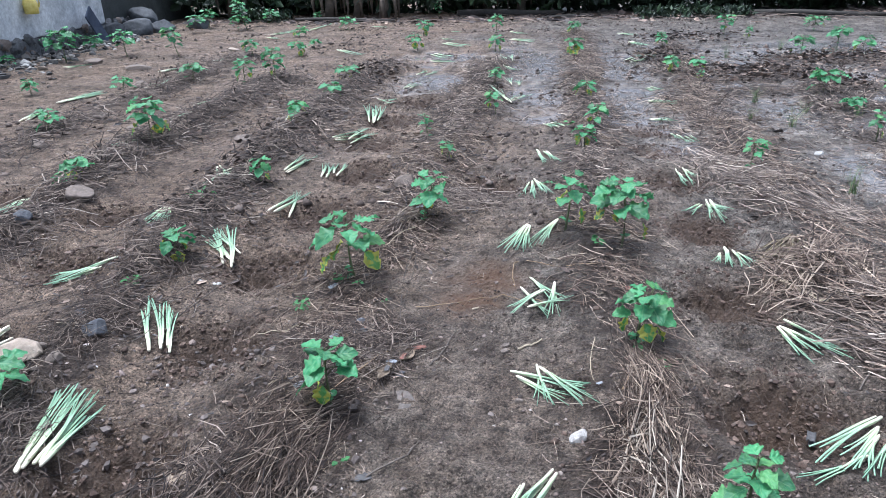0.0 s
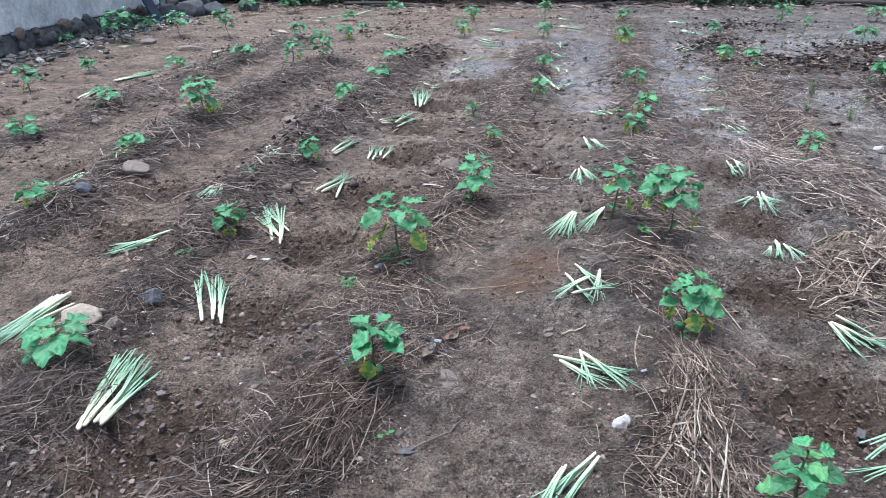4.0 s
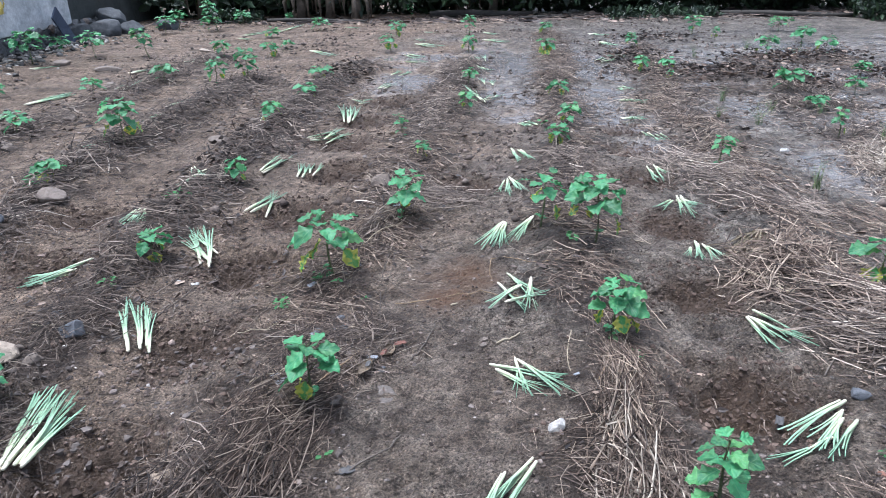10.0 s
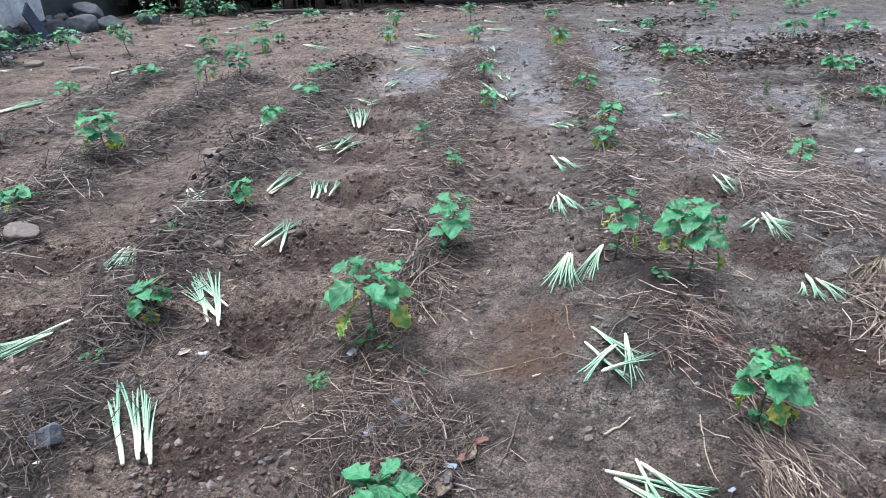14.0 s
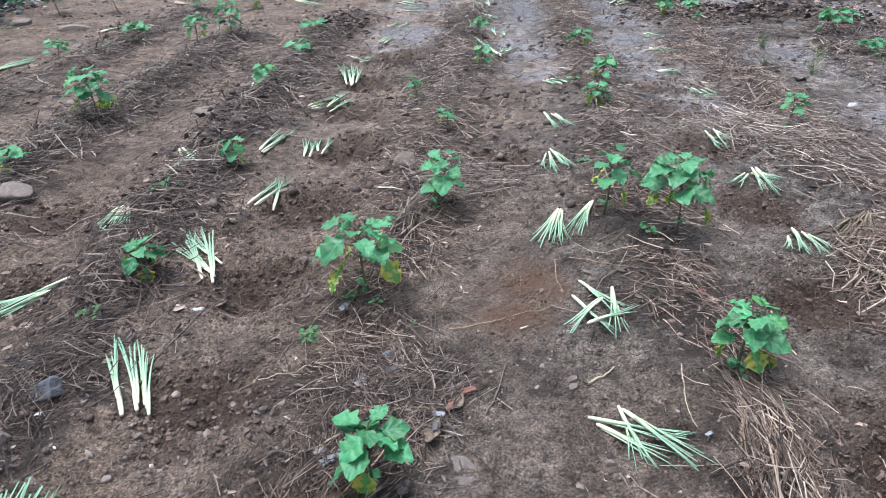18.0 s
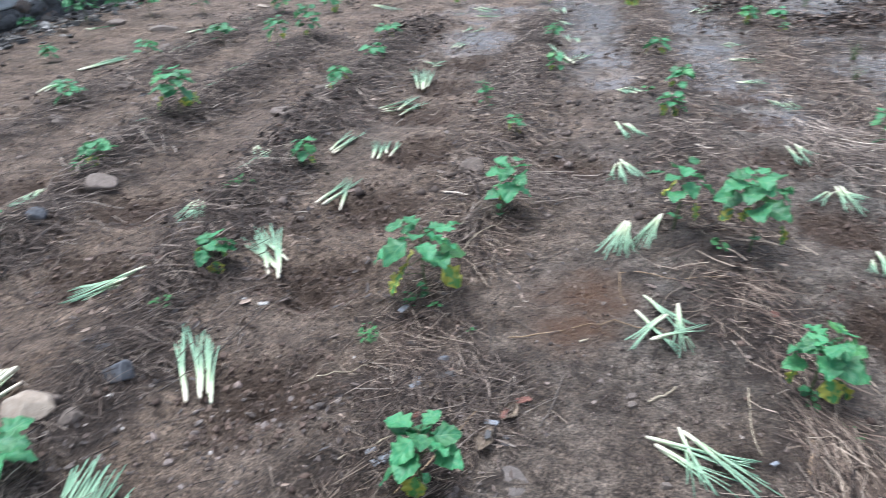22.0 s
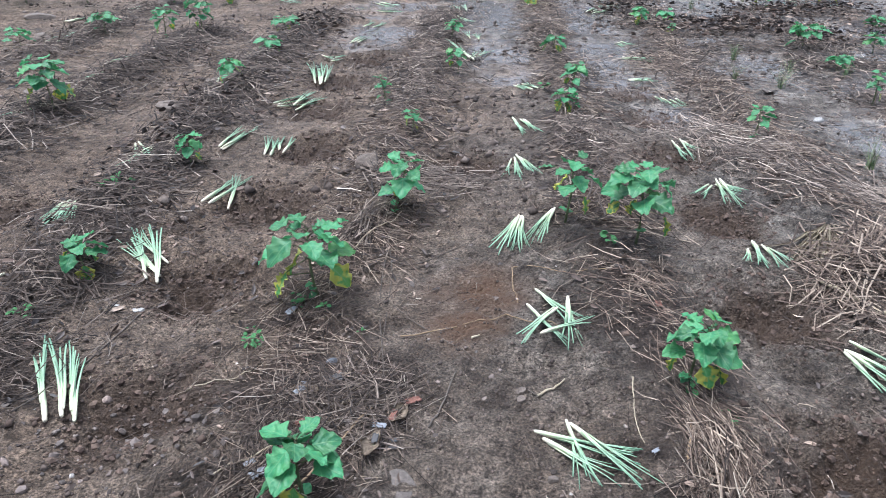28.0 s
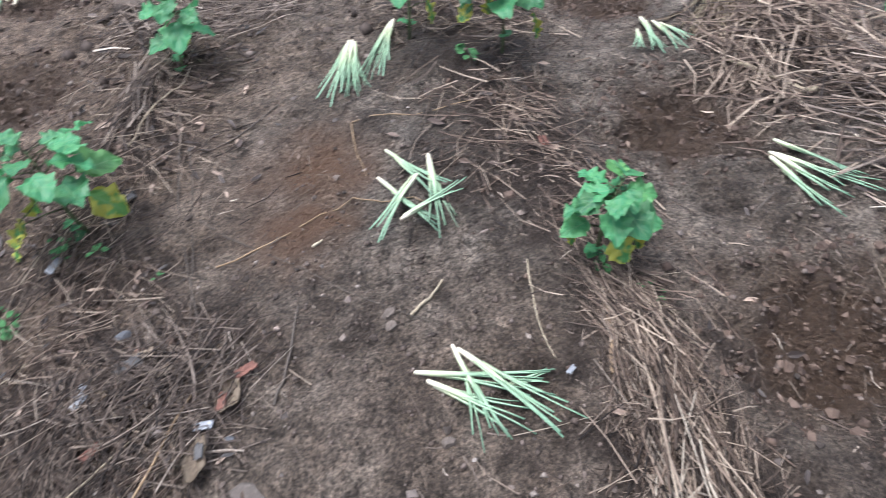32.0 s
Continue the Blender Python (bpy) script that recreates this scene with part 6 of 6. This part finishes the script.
def dry_leaf(x, y, length, wide, turn, pale=0, pinch=0.0):
    """A big dry sheath, crumpled and curled along its length."""
    laid[0] += 1
    seed = laid[0] * 3.7
    bm = bmesh.new()
    grid = []
    for i in range(17):
        t = i / 16
        half = wide * 0.62 * (0.10 + 0.90 * math.sin(math.pi * (0.04 + 0.92 * t)) ** 0.8) * (1 + 0.7 * noise.noise(Vector((t * 4, seed, 0))))
        if pinch:
            half = wide * (0.5 - pinch * 0.5 + pinch * abs(2 * t - 1) ** 1.2) * (1 + 0.5 * noise.noise(Vector((t * 5, seed, 0))))
        mid = 0.30 * wide * noise.noise(Vector((t * 1.8, seed, 4)))
        roll = 0.9 + 0.9 * noise.noise(Vector((t * 2.2, seed, 7)))
        arch = 0.12 * length * (2 * t - 1) ** 2 * (0.6 + noise.noise(Vector((seed, 1, 2))))
        line = []
        for q in (-1, -0.65, -0.3, 0, 0.3, 0.65, 1):
            z = 0.003 + half * (1 - math.cos(q * roll)) / roll + arch + 0.006 * noise.noise(Vector((t * 9, q * 3, seed)))
            line.append(bm.verts.new((length * (t - 0.5), half * math.sin(q * roll) / roll + mid, max(z, 0.002))))
        grid.append(line)
    for a, b in zip(grid, grid[1:]):
        for j in range(6):
            bm.faces.new((a[j], b[j], b[j + 1], a[j + 1]))
    bmesh.ops.solidify(bm, geom=bm.faces[:], thickness=0.0009)
    ob = tagged(new("dry_leaf", bm_mesh("dry_leaf", bm, M_HUSK if pale else M_DRYLEAF)), "large curled dry brown leaf on the soil" if not pale else "large pale cream dry husk on the soil", "dead leaf", "dry leaves on the soil")
    ob.location, ob.rotation_euler = (x, y, gz(x, y) + 0.004), (0, 0, radians(turn))
    return ob


def leaf_fan(x, y, turn, length, k):
    """Broad dead blades that spread from one base."""
    laid[0] += 1
    rnd = random.Random(laid[0])
    root = tagged(new("dry_leaf_fan"), "fan of broad dry dead leaves on the row", "dead leaf")
    root.location = (x, y, gz(x, y))
    for i in range(k):
        a = radians(turn) + rnd.gauss(0, 0.24)
        reach, wide, lift, sag = length * rnd.uniform(0.6, 1.1), rnd.uniform(0.002, 0.006), rnd.uniform(0.004, 0.04), rnd.uniform(-0.35, 0.35)
        bm = bmesh.new()
        last = None
        for j in range(8):
            t = j / 7
            q = a + sag * t
            px, py = reach * t * math.cos(q), reach * t * math.sin(q)
            pz = max(gz(x + px, y + py) - root.location.z, -0.03) + 0.004 + lift * math.sin(math.pi * min(1, 0.25 + 0.75 * t)) * (1 - 0.3 * t)
            ww = wide * (0.35 + math.sin(math.pi * (0.1 + 0.85 * t)))
            s, c = math.sin(q), math.cos(q)
            row = [bm.verts.new((px - s * ww, py + c * ww, pz + ww * 0.5)), bm.verts.new((px, py, pz)), bm.verts.new((px + s * ww, py - c * ww, pz + ww * 0.5))]
            if last:
                for e in range(2):
                    bm.faces.new((last[e], last[e + 1], row[e + 1], row[e]))
            last = row
        bmesh.ops.solidify(bm, geom=bm.faces[:], thickness=0.0008)
        part("blade", bm_mesh("blade", bm, M_DRYLEAF if rnd.random() < 0.5 else M_PALESTEM), root)
    return root


M_DRYLEAF = rock_material("dry_leaf", (0.17, 0.125, 0.09), (0.44, 0.36, 0.27), 22.0)
M_HUSK = rock_material("pale_husk", (0.36, 0.28, 0.19), (0.68, 0.60, 0.46), 22.0)
dry_leaf(2.09, 1.19, 0.27, 0.10, -56, 1, 0.75)
dry_leaf(2.35, 1.50, 0.17, 0.14, 60)
dry_leaf(2.38, 1.38, 0.18, 0.12, 100)
dry_leaf(2.26, 1.28, 0.10, 0.05, 10)
dry_leaf(2.42, 1.10, 0.15, 0.07, -40)
dry_leaf(2.50, 1.02, 0.14, 0.06, -30)
dry_leaf(1.72, 1.20, 0.09, 0.04, 20)
dry_leaf(-0.30, 2.30, 0.08, 0.03, 25)
dry_leaf(-0.40, 2.34, 0.09, 0.04, 0)
dry_leaf(-0.12, 2.27, 0.09, 0.04, 60)
dry_leaf(-0.20, 2.14, 0.10, 0.04, 70)


def stem_thing(x0, y0, x1, y1, r, mat, label, bow=0.02, lift=0.0):
    """One long dead stem lying on the soil."""
    laid[0] += 1
    p, q = Vector((x0, y0, 0)), Vector((x1, y1, 0))
    side = (q - p).cross(Vector((0, 0, 1)))
    pts = []
    for i in range(9):
        t = i / 8
        w = p.lerp(q, t) + side * bow * math.sin(math.pi * t) + side * 0.005 * math.sin(9 * t + laid[0])
        w.z = gz(w.x, w.y) + r + lift * math.sin(math.pi * t)
        pts.append(w)
    return tagged(new("dead_stem", bm_mesh("dead_stem", tube(pts, [0.78 * r * (1 - 0.05 * i) for i in range(9)], 6), mat)), label, "stem", "single dead stems on the soil")


M_TAN = rock_material("tan_stem", (0.22, 0.15, 0.085), (0.40, 0.29, 0.18), 25.0)
M_GREYSTEM = rock_material("grey_stem", (0.075, 0.062, 0.052), (0.17, 0.14, 0.115), 25.0)
M_PALESTEM = rock_material("pale_stem", (0.30, 0.25, 0.17), (0.52, 0.45, 0.33), 25.0)
leaf_fan(1.80, 3.30, 231, 0.38, 54)
stem_thing(0.35, 3.10, 0.33, 2.85, 0.0030, M_TAN, "short tan dry stem lying on soil", 0.03)
stem_thing(0.35, 3.10, 0.83, 2.93, 0.0026, M_TAN, "long tan dry stem lying on soil", -0.06)
stem_thing(-0.11, 2.66, 0.27, 2.77, 0.0034, M_TAN, "long orange-tan dry stem lying on soil", 0.01)
stem_thing(0.27, 2.77, 0.47, 2.66, 0.0026, M_TAN, "thin tan dry stem lying on soil")
stem_thing(-0.13, 2.84, 0.33, 2.30, 0.0024, M_GREYSTEM, "thin straight grey dead stem on soil", 0.01)
stem_thing(-0.11, 3.77, -0.17, 2.40, 0.0034, M_GREYSTEM, "long brown dead vine lying on soil", 0.02)
stem_thing(-0.14, 3.30, -0.20, 2.45, 0.0026, M_GREYSTEM, "long brown dead vine lying on soil", -0.03)
stem_thing(-0.04, 2.22, 0.06, 2.46, 0.0048, M_GREYSTEM, "straight dark dead stem on soil", 0.02)
stem_thing(0.30, 2.34, 0.40, 2.41, 0.0062, M_PALESTEM, "short pale broken twig on soil", 0.05)
stem_thing(-0.12, 3.14, 0.28, 3.43, 0.0030, M_GREYSTEM, "grey dead stem lying on soil", 0.05)
stem_thing(-0.78, 2.46, -0.55, 2.53, 0.0030, M_PALESTEM, "pale bent dry stem on soil", 0.08)
stem_thing(0.60, 2.36, 0.54, 2.09, 0.0028, M_PALESTEM, "thin pale dry stem on soil", 0.05)
stem_thing(-0.30, 3.21, -0.10, 3.55, 0.0042, M_PALESTEM, "yellowish dry stem leaning by the seedling", 0.0, 0.03)
stem_thing(0.62, 2.00, 0.72, 2.22, 0.0050, M_TAN, "brown dry stem laid on the row", 0.02)
stem_thing(-1.22, 2.35, -0.98, 3.00, 0.0040, M_GREYSTEM, "long grey dead stem lying on soil", 0.03)
stem_thing(-1.55, 2.45, -1.30, 2.40, 0.0035, M_PALESTEM, "pale dry stem lying on soil", 0.03)
stem_thing(-1.55, 2.57, -1.42, 2.66, 0.0035, M_PALESTEM, "pale bent dry stem on soil", 0.12)
stem_thing(1.62, 2.62, 1.52, 2.90, 0.012, M_PALESTEM, "thick pale dry cane lying on straw", 0.02)
stem_thing(2.05, 2.05, 2.75, 2.05, 0.006, M_PALESTEM, "long pale dry cane lying on straw", 0.06)
stem_thing(1.45, 2.05, 1.66, 2.32, 0.005, M_GREYSTEM, "thin grey dead stem on wet soil", 0.03)
stem_thing(2.10, 1.55, 2.45, 1.75, 0.004, M_PALESTEM, "thin pale dry stem on wet soil", 0.05)
stem_thing(1.85, 1.50, 2.25, 1.85, 0.004, M_PALESTEM, "thin pale dry stem on wet soil", 0.04)
stem_thing(1.80, 1.50, 1.75, 1.22, 0.005, M_PALESTEM, "pale broken stem on wet soil", 0.1)
stem_thing(1.18, 2.30, 1.42, 2.42, 0.003, M_GREYSTEM, "thin dead stem on bare soil", 0.03)
stem_thing(-0.55, 1.75, -0.20, 2.30, 0.005, M_TAN, "brown dead stem across the mulch", 0.03, 0.02)
stem_thing(-0.60, 2.05, -0.28, 2.25, 0.004, M_PALESTEM, "pale dead stem across the mulch", 0.05, 0.02)
stem_thing(-0.25, 1.62, -0.06, 1.80, 0.005, M_GREYSTEM, "dead stem across the mulch", 0.1, 0.01)


def grass(x, y, h, k, lean=0.4, turn=None, label="thin tuft of green grass in wet soil"):
    """A tuft of k narrow blades."""
    laid[0] += 1
    rnd = random.Random(laid[0])
    bm = bmesh.new()
    for i in range(k):
        a = rnd.uniform(0, 6.28) if turn is None else radians(turn) + rnd.gauss(0, 0.34)
        k_ = rnd.uniform(0.2, 1.7)
        out, tall = h * lean * k_, h * rnd.uniform(0.55, 1.05)
        bx, by = rnd.gauss(0, 0.012), rnd.gauss(0, 0.012)
        s, c, w = math.sin(a), math.cos(a), rnd.uniform(0.0010, 0.0024)
        last = None
        for j in range(5):
            t = j / 4
            p = Vector((bx + c * out * t ** 1.5, by + s * out * t ** 1.5, tall * (t - 0.25 * lean * t * t) - 0.006 * (1 - t)))
            ww = w * (1 - 0.85 * t)
            pair = [bm.verts.new(p + Vector((-s * ww, c * ww, 0))), bm.verts.new(p + Vector((s * ww, -c * ww, 0)))]
            if last:
                bm.faces.new((last[0], last[1], pair[1], pair[0]))
            last = pair
    ob = tagged(new("grass_tuft", bm_mesh("grass_tuft", bm, M_GRASS)), label, "grass", "grass tufts in the field")
    ob.location = (x, y, gz(x, y))
    return ob


for x, y, h, k in ((2.93, 5.76, 0.22, 16), (3.05, 6.81, 0.18, 22), (2.51, 4.05, 0.20, 18), (2.45, 2.58, 0.18, 20), (2.03, 1.78, 0.20, 30), (4.64, 2.32, 0.30, 22), (5.51, 2.40, 0.20, 20),
                   (3.47, 3.68, 0.22, 22), (4.7, 3.2, 0.25, 18), (2.72, 6.1, 0.16, 16), (3.3, 6.3, 0.16, 14), (3.6, 6.0, 0.15, 14), (4.9, 10.4, 0.25, 14), (3.8, 9.6, 0.22, 12), (2.9, 8.7, 0.16, 12),
                   (4.05, 4.9, 0.18, 14), (4.75, 3.75, 0.24, 14), (7.9, 6.2, 0.35, 10), (2.75, 3.3, 0.2, 14), (3.6, 5.1, 0.18, 12), (6.9, 4.35, 0.3, 10)):
    grass(x, y, h, k * 2)
for x, y, h, k, turn in ((3.06, 2.05, 0.20, 34, -20), (1.97, 1.08, 0.13, 18, -25), (4.05, 1.51, 0.22, 26, -20), (5.4, 2.35, 0.2, 22, 10), (2.28, 2.36, 0.15, 16, 80)):
    grass(x, y, h, k * 2, 1.5, turn, "clump of yellow-green lemongrass leaning over wet soil")


M_WEEDLEAF = rock_material("weed_leaf", (0.045, 0.17, 0.055), (0.10, 0.28, 0.10), 3.0)
bm = bmesh.new()
ring = [bm.verts.new(p) for p in ((-0.6, 0, 0), (-0.1, 0.42, 0.12), (0.45, 0.34, 0.1), (0.75, 0, -0.08), (0.45, -0.34, 0.1), (-0.1, -0.42, 0.12))]
mid = bm.verts.new((0.1, 0, 0))
for j in range(6):
    bm.faces.new((ring[j], ring[(j + 1) % 6], mid))
WEED_LEAF = bm_mesh("leaf", bm, M_WEEDLEAF)


def weed(x, y, w, k):
    """A low weed with k small round leaves."""
    laid[0] += 1
    rnd = random.Random(laid[0])
    root = tagged(new("weed"), "low leafy green weed on the soil" if k > 8 else "tiny green weed sprouting from the soil", "weed", "weeds on the soil")
    root.location = (x, y, gz(x, y))
    part("stem", bm_mesh("stem", tube([(0, 0, -0.01), (0, 0, 0.2 * w), (0.05 * w, 0, 0.35 * w)], [0.002, 0.0016, 0.001], 5), M_STEM), root)
    for i in range(k):
        a, r = rnd.uniform(0, 6.28), w * 0.5 * rnd.random() ** 0.5
        p = Vector((r * math.cos(a), r * math.sin(a), 0.012 + 0.35 * w * rnd.random()))
        s = w * rnd.uniform(0.12, 0.22) if k > 8 else w * rnd.uniform(0.25, 0.4)
        part("leaf", WEED_LEAF, root, "", Matrix.Translation(p) @ Euler((rnd.uniform(-0.6, 0.6), rnd.uniform(-0.6, 0.6), a)).to_matrix().to_4x4() @ Matrix.Scale(s, 4))
    return root


weed(-0.60, 2.66, 0.084, 26)
weed(-0.24, 2.65, 0.032, 5)
weed(0.81, 2.13, 0.031, 6)
weed(0.78, 3.21, 0.065, 6)
weed(-0.45, 2.85, 0.092, 10)
weed(-0.37, 2.78, 0.045, 5)
weed(0.74, 2.27, 0.059, 6)
weed(-1.45, 3.89, 0.153, 20)
weed(-0.29, 1.68, 0.047, 5)
weed(1.37, 1.59, 0.037, 6)
weed(1.73, 1.68, 0.126, 8)
weed(0.78, 3.23, 0.080, 5)
weed(-1.39, 2.78, 0.089, 16)
weed(0.80, 2.17, 0.034, 5)
weed(2.75, 1.82, 0.077, 5)
weed(1.02, 5.66, 0.118, 5)
weed(3.76, 6.43, 0.223, 12)
weed(-2.45, 4.25, 0.148, 8)
weed(2.31, 4.89, 0.159, 14)
weed(-2.64, 2.67, 0.095, 10)


# pale flat stone set in the soil, a clod and a scrap of paper
bm = tube([(0, 0, -0.03), (0, 0, 0.008), (0, 0, 0.014)], [0.062, 0.06, 0.05], 22)
for v in bm.verts:
    v.co.x *= 1 + 0.12 * noise.noise(v.co * 25)
    v.co.y *= 1 + 0.12 * noise.noise(v.co * 25 + Vector((3, 1, 2)))
disc = tagged(new("flat_stone", bm_mesh("flat_stone", bm, rock_material("silt_stone", (0.095, 0.080, 0.070), (0.185, 0.160, 0.142), 60.0))), "round flat grey-brown stone set in the soil", "stone")
disc.location = (-0.14, 2.02, gz(-0.14, 2.02) - 0.014)
M_MOSS = rock_material("mossy_clod", (0.03, 0.025, 0.016), (0.15, 0.125, 0.06), 55.0)
bm = bmesh.new()
bmesh.ops.create_icosphere(bm, subdivisions=4, radius=1.0)
for v in bm.verts:
    v.co *= 1 + 0.45 * noise.noise(v.co * 1.9) + 0.25 * noise.noise(v.co * 5) + 0.12 * noise.noise(v.co * 13)
bmesh.ops.scale(bm, vec=(0.050, 0.036, 0.026), verts=bm.verts)
clod = tagged(new("mossy_clod", bm_mesh("mossy_clod", bm, M_MOSS)), "yellowish mossy clod of earth by the straw", "clod")
clod.location = (1.76, 1.92, gz(1.76, 1.92) + 0.006)
bm = bmesh.new()
bmesh.ops.create_grid(bm, x_segments=5, y_segments=4, size=0.5)
for v in bm.verts:
    v.co = Vector((v.co.x * 0.045, v.co.y * 0.03, 0.006 + 0.012 * abs(noise.noise(Vector((v.co.x * 4, v.co.y * 4, 1))))))
bmesh.ops.solidify(bm, geom=bm.faces[:], thickness=0.0015)
scrap = tagged(new("paper_scrap", bm_mesh("paper_scrap", bm, ROCKS["white"])), "crumpled white scrap lying on the soil", "litter")
scrap.location = (1.74, 1.99, gz(1.74, 1.99) + 0.004)


def scrap_thing(x, y, w, turn, mat, label):
    """A small crumpled scrap."""
    laid[0] += 1
    bm = bmesh.new()
    bmesh.ops.create_grid(bm, x_segments=8, y_segments=6, size=0.5)
    for v in bm.verts:
        u, q = v.co.x, v.co.y
        v.co = Vector((u * w * (1 + 0.4 * noise.noise(Vector((q * 3, laid[0], 1)))), q * w * 0.5, 0.004 + w * 0.25 * abs(noise.noise(Vector((u * 4, q * 4, laid[0]))))))
    bmesh.ops.solidify(bm, geom=bm.faces[:], thickness=0.0012)
    ob = tagged(new("scrap", bm_mesh("scrap", bm, mat)), label, "litter", "scraps among the mulch")
    ob.location, ob.rotation_euler = (x, y, gz(x, y) + 0.012), (0, 0, radians(turn))
    return ob


M_PLASTIC, n_, l_, b_ = material("grey_plastic")
l_.new(ramp(n_, l_, tex(n_, l_, 30.0).outputs[0], [(0.3, (0.025, 0.024, 0.024)), (0.7, (0.085, 0.082, 0.080))]), b_.inputs["Base Color"])
b_.inputs["Roughness"].default_value = 0.6
M_FILM, n_, l_, b_ = material("white_film")
l_.new(ramp(n_, l_, tex(n_, l_, 30.0).outputs[0], [(0.3, (0.13, 0.14, 0.155)), (0.7, (0.30, 0.32, 0.34))]), b_.inputs["Base Color"])
b_.inputs["Roughness"].default_value = 0.3
M_RUSSET = rock_material("russet_leaf", (0.13, 0.055, 0.040), (0.25, 0.12, 0.09), 20.0)
scrap_thing(-0.32, 2.42, 0.058, 10, M_PLASTIC, 'bent dark grey plastic scrap in the mulch')
scrap_thing(-0.25, 2.38, 0.038, 30, M_DRYLEAF, 'curled tan dead leaf in the mulch')
scrap_thing(-0.08, 2.32, 0.047, 20, M_RUSSET, 'russet dead leaf in the mulch')
scrap_thing(-0.14, 2.26, 0.041, 70, M_RUSSET, 'russet dead leaf in the mulch')
scrap_thing(-0.18, 2.21, 0.040, -10, M_FILM, 'whitish plastic film scrap in the mulch')
scrap_thing(-0.41, 2.34, 0.037, 40, M_FILM, 'whitish plastic film scrap in the mulch')
scrap_thing(-0.49, 2.80, 0.051, 60, M_FILM, 'whitish plastic film scrap by the seedling')
scrap_thing(-0.13, 3.74, 0.063, 20, M_FILM, 'whitish plastic film scrap by the seedling')
scrap_thing(-0.39, 2.22, 0.044, 30, M_RUSSET, 'russet dead leaf in the mulch')
scrap_thing(-0.19, 2.15, 0.034, 80, M_PLASTIC, 'dark grey plastic scrap in the mulch')
scrap_thing(-0.48, 2.04, 0.052, 40, M_FILM, 'bluish white plastic film scrap in the mulch')
scrap_thing(-0.29, 2.44, 0.047, 10, M_DRYLEAF, 'curled tan dead leaf in the mulch')
scrap_thing(-0.41, 2.37, 0.032, 60, M_FILM, 'whitish plastic film scrap in the mulch')
scrap_thing(-0.51, 2.07, 0.030, 30, M_FILM, 'whitish plastic film scrap in the mulch')
scrap_thing(0.55, 2.04, 0.022, 30, M_FILM, 'whitish plastic film scrap on soil')
scrap_thing(0.81, 2.72, 0.043, 80, M_RUSSET, 'russet dead leaf on soil')
scrap_thing(-0.31, 2.99, 0.055, 20, M_PLASTIC, 'dark grey plastic scrap in the mulch')
scrap_thing(-0.22, 1.64, 0.056, 15, M_PLASTIC, 'dark dead leaf scrap on soil')
scrap_thing(-0.74, 1.61, 0.074, 20, M_DRYLEAF, 'long curled tan bark scrap on soil')
scrap_thing(1.18, 1.83, 0.052, 60, M_PLASTIC, 'dark wet leaf scrap on soil')
scrap_thing(1.18, 1.82, 0.040, 60, M_PLASTIC, 'dark wet leaf scrap on soil')
stem_thing(0.13, 2.63, 0.16, 2.64, 0.006, M_PALESTEM, 'short cut piece of lemongrass on soil', 0.0)
scrap_thing(-0.26, 2.38, 0.037, 10, M_DRYLEAF, 'curled tan dead leaf in the mulch')
scrap_thing(-0.46, 2.05, 0.047, 50, M_FILM, 'bluish white plastic film scrap in the mulch')
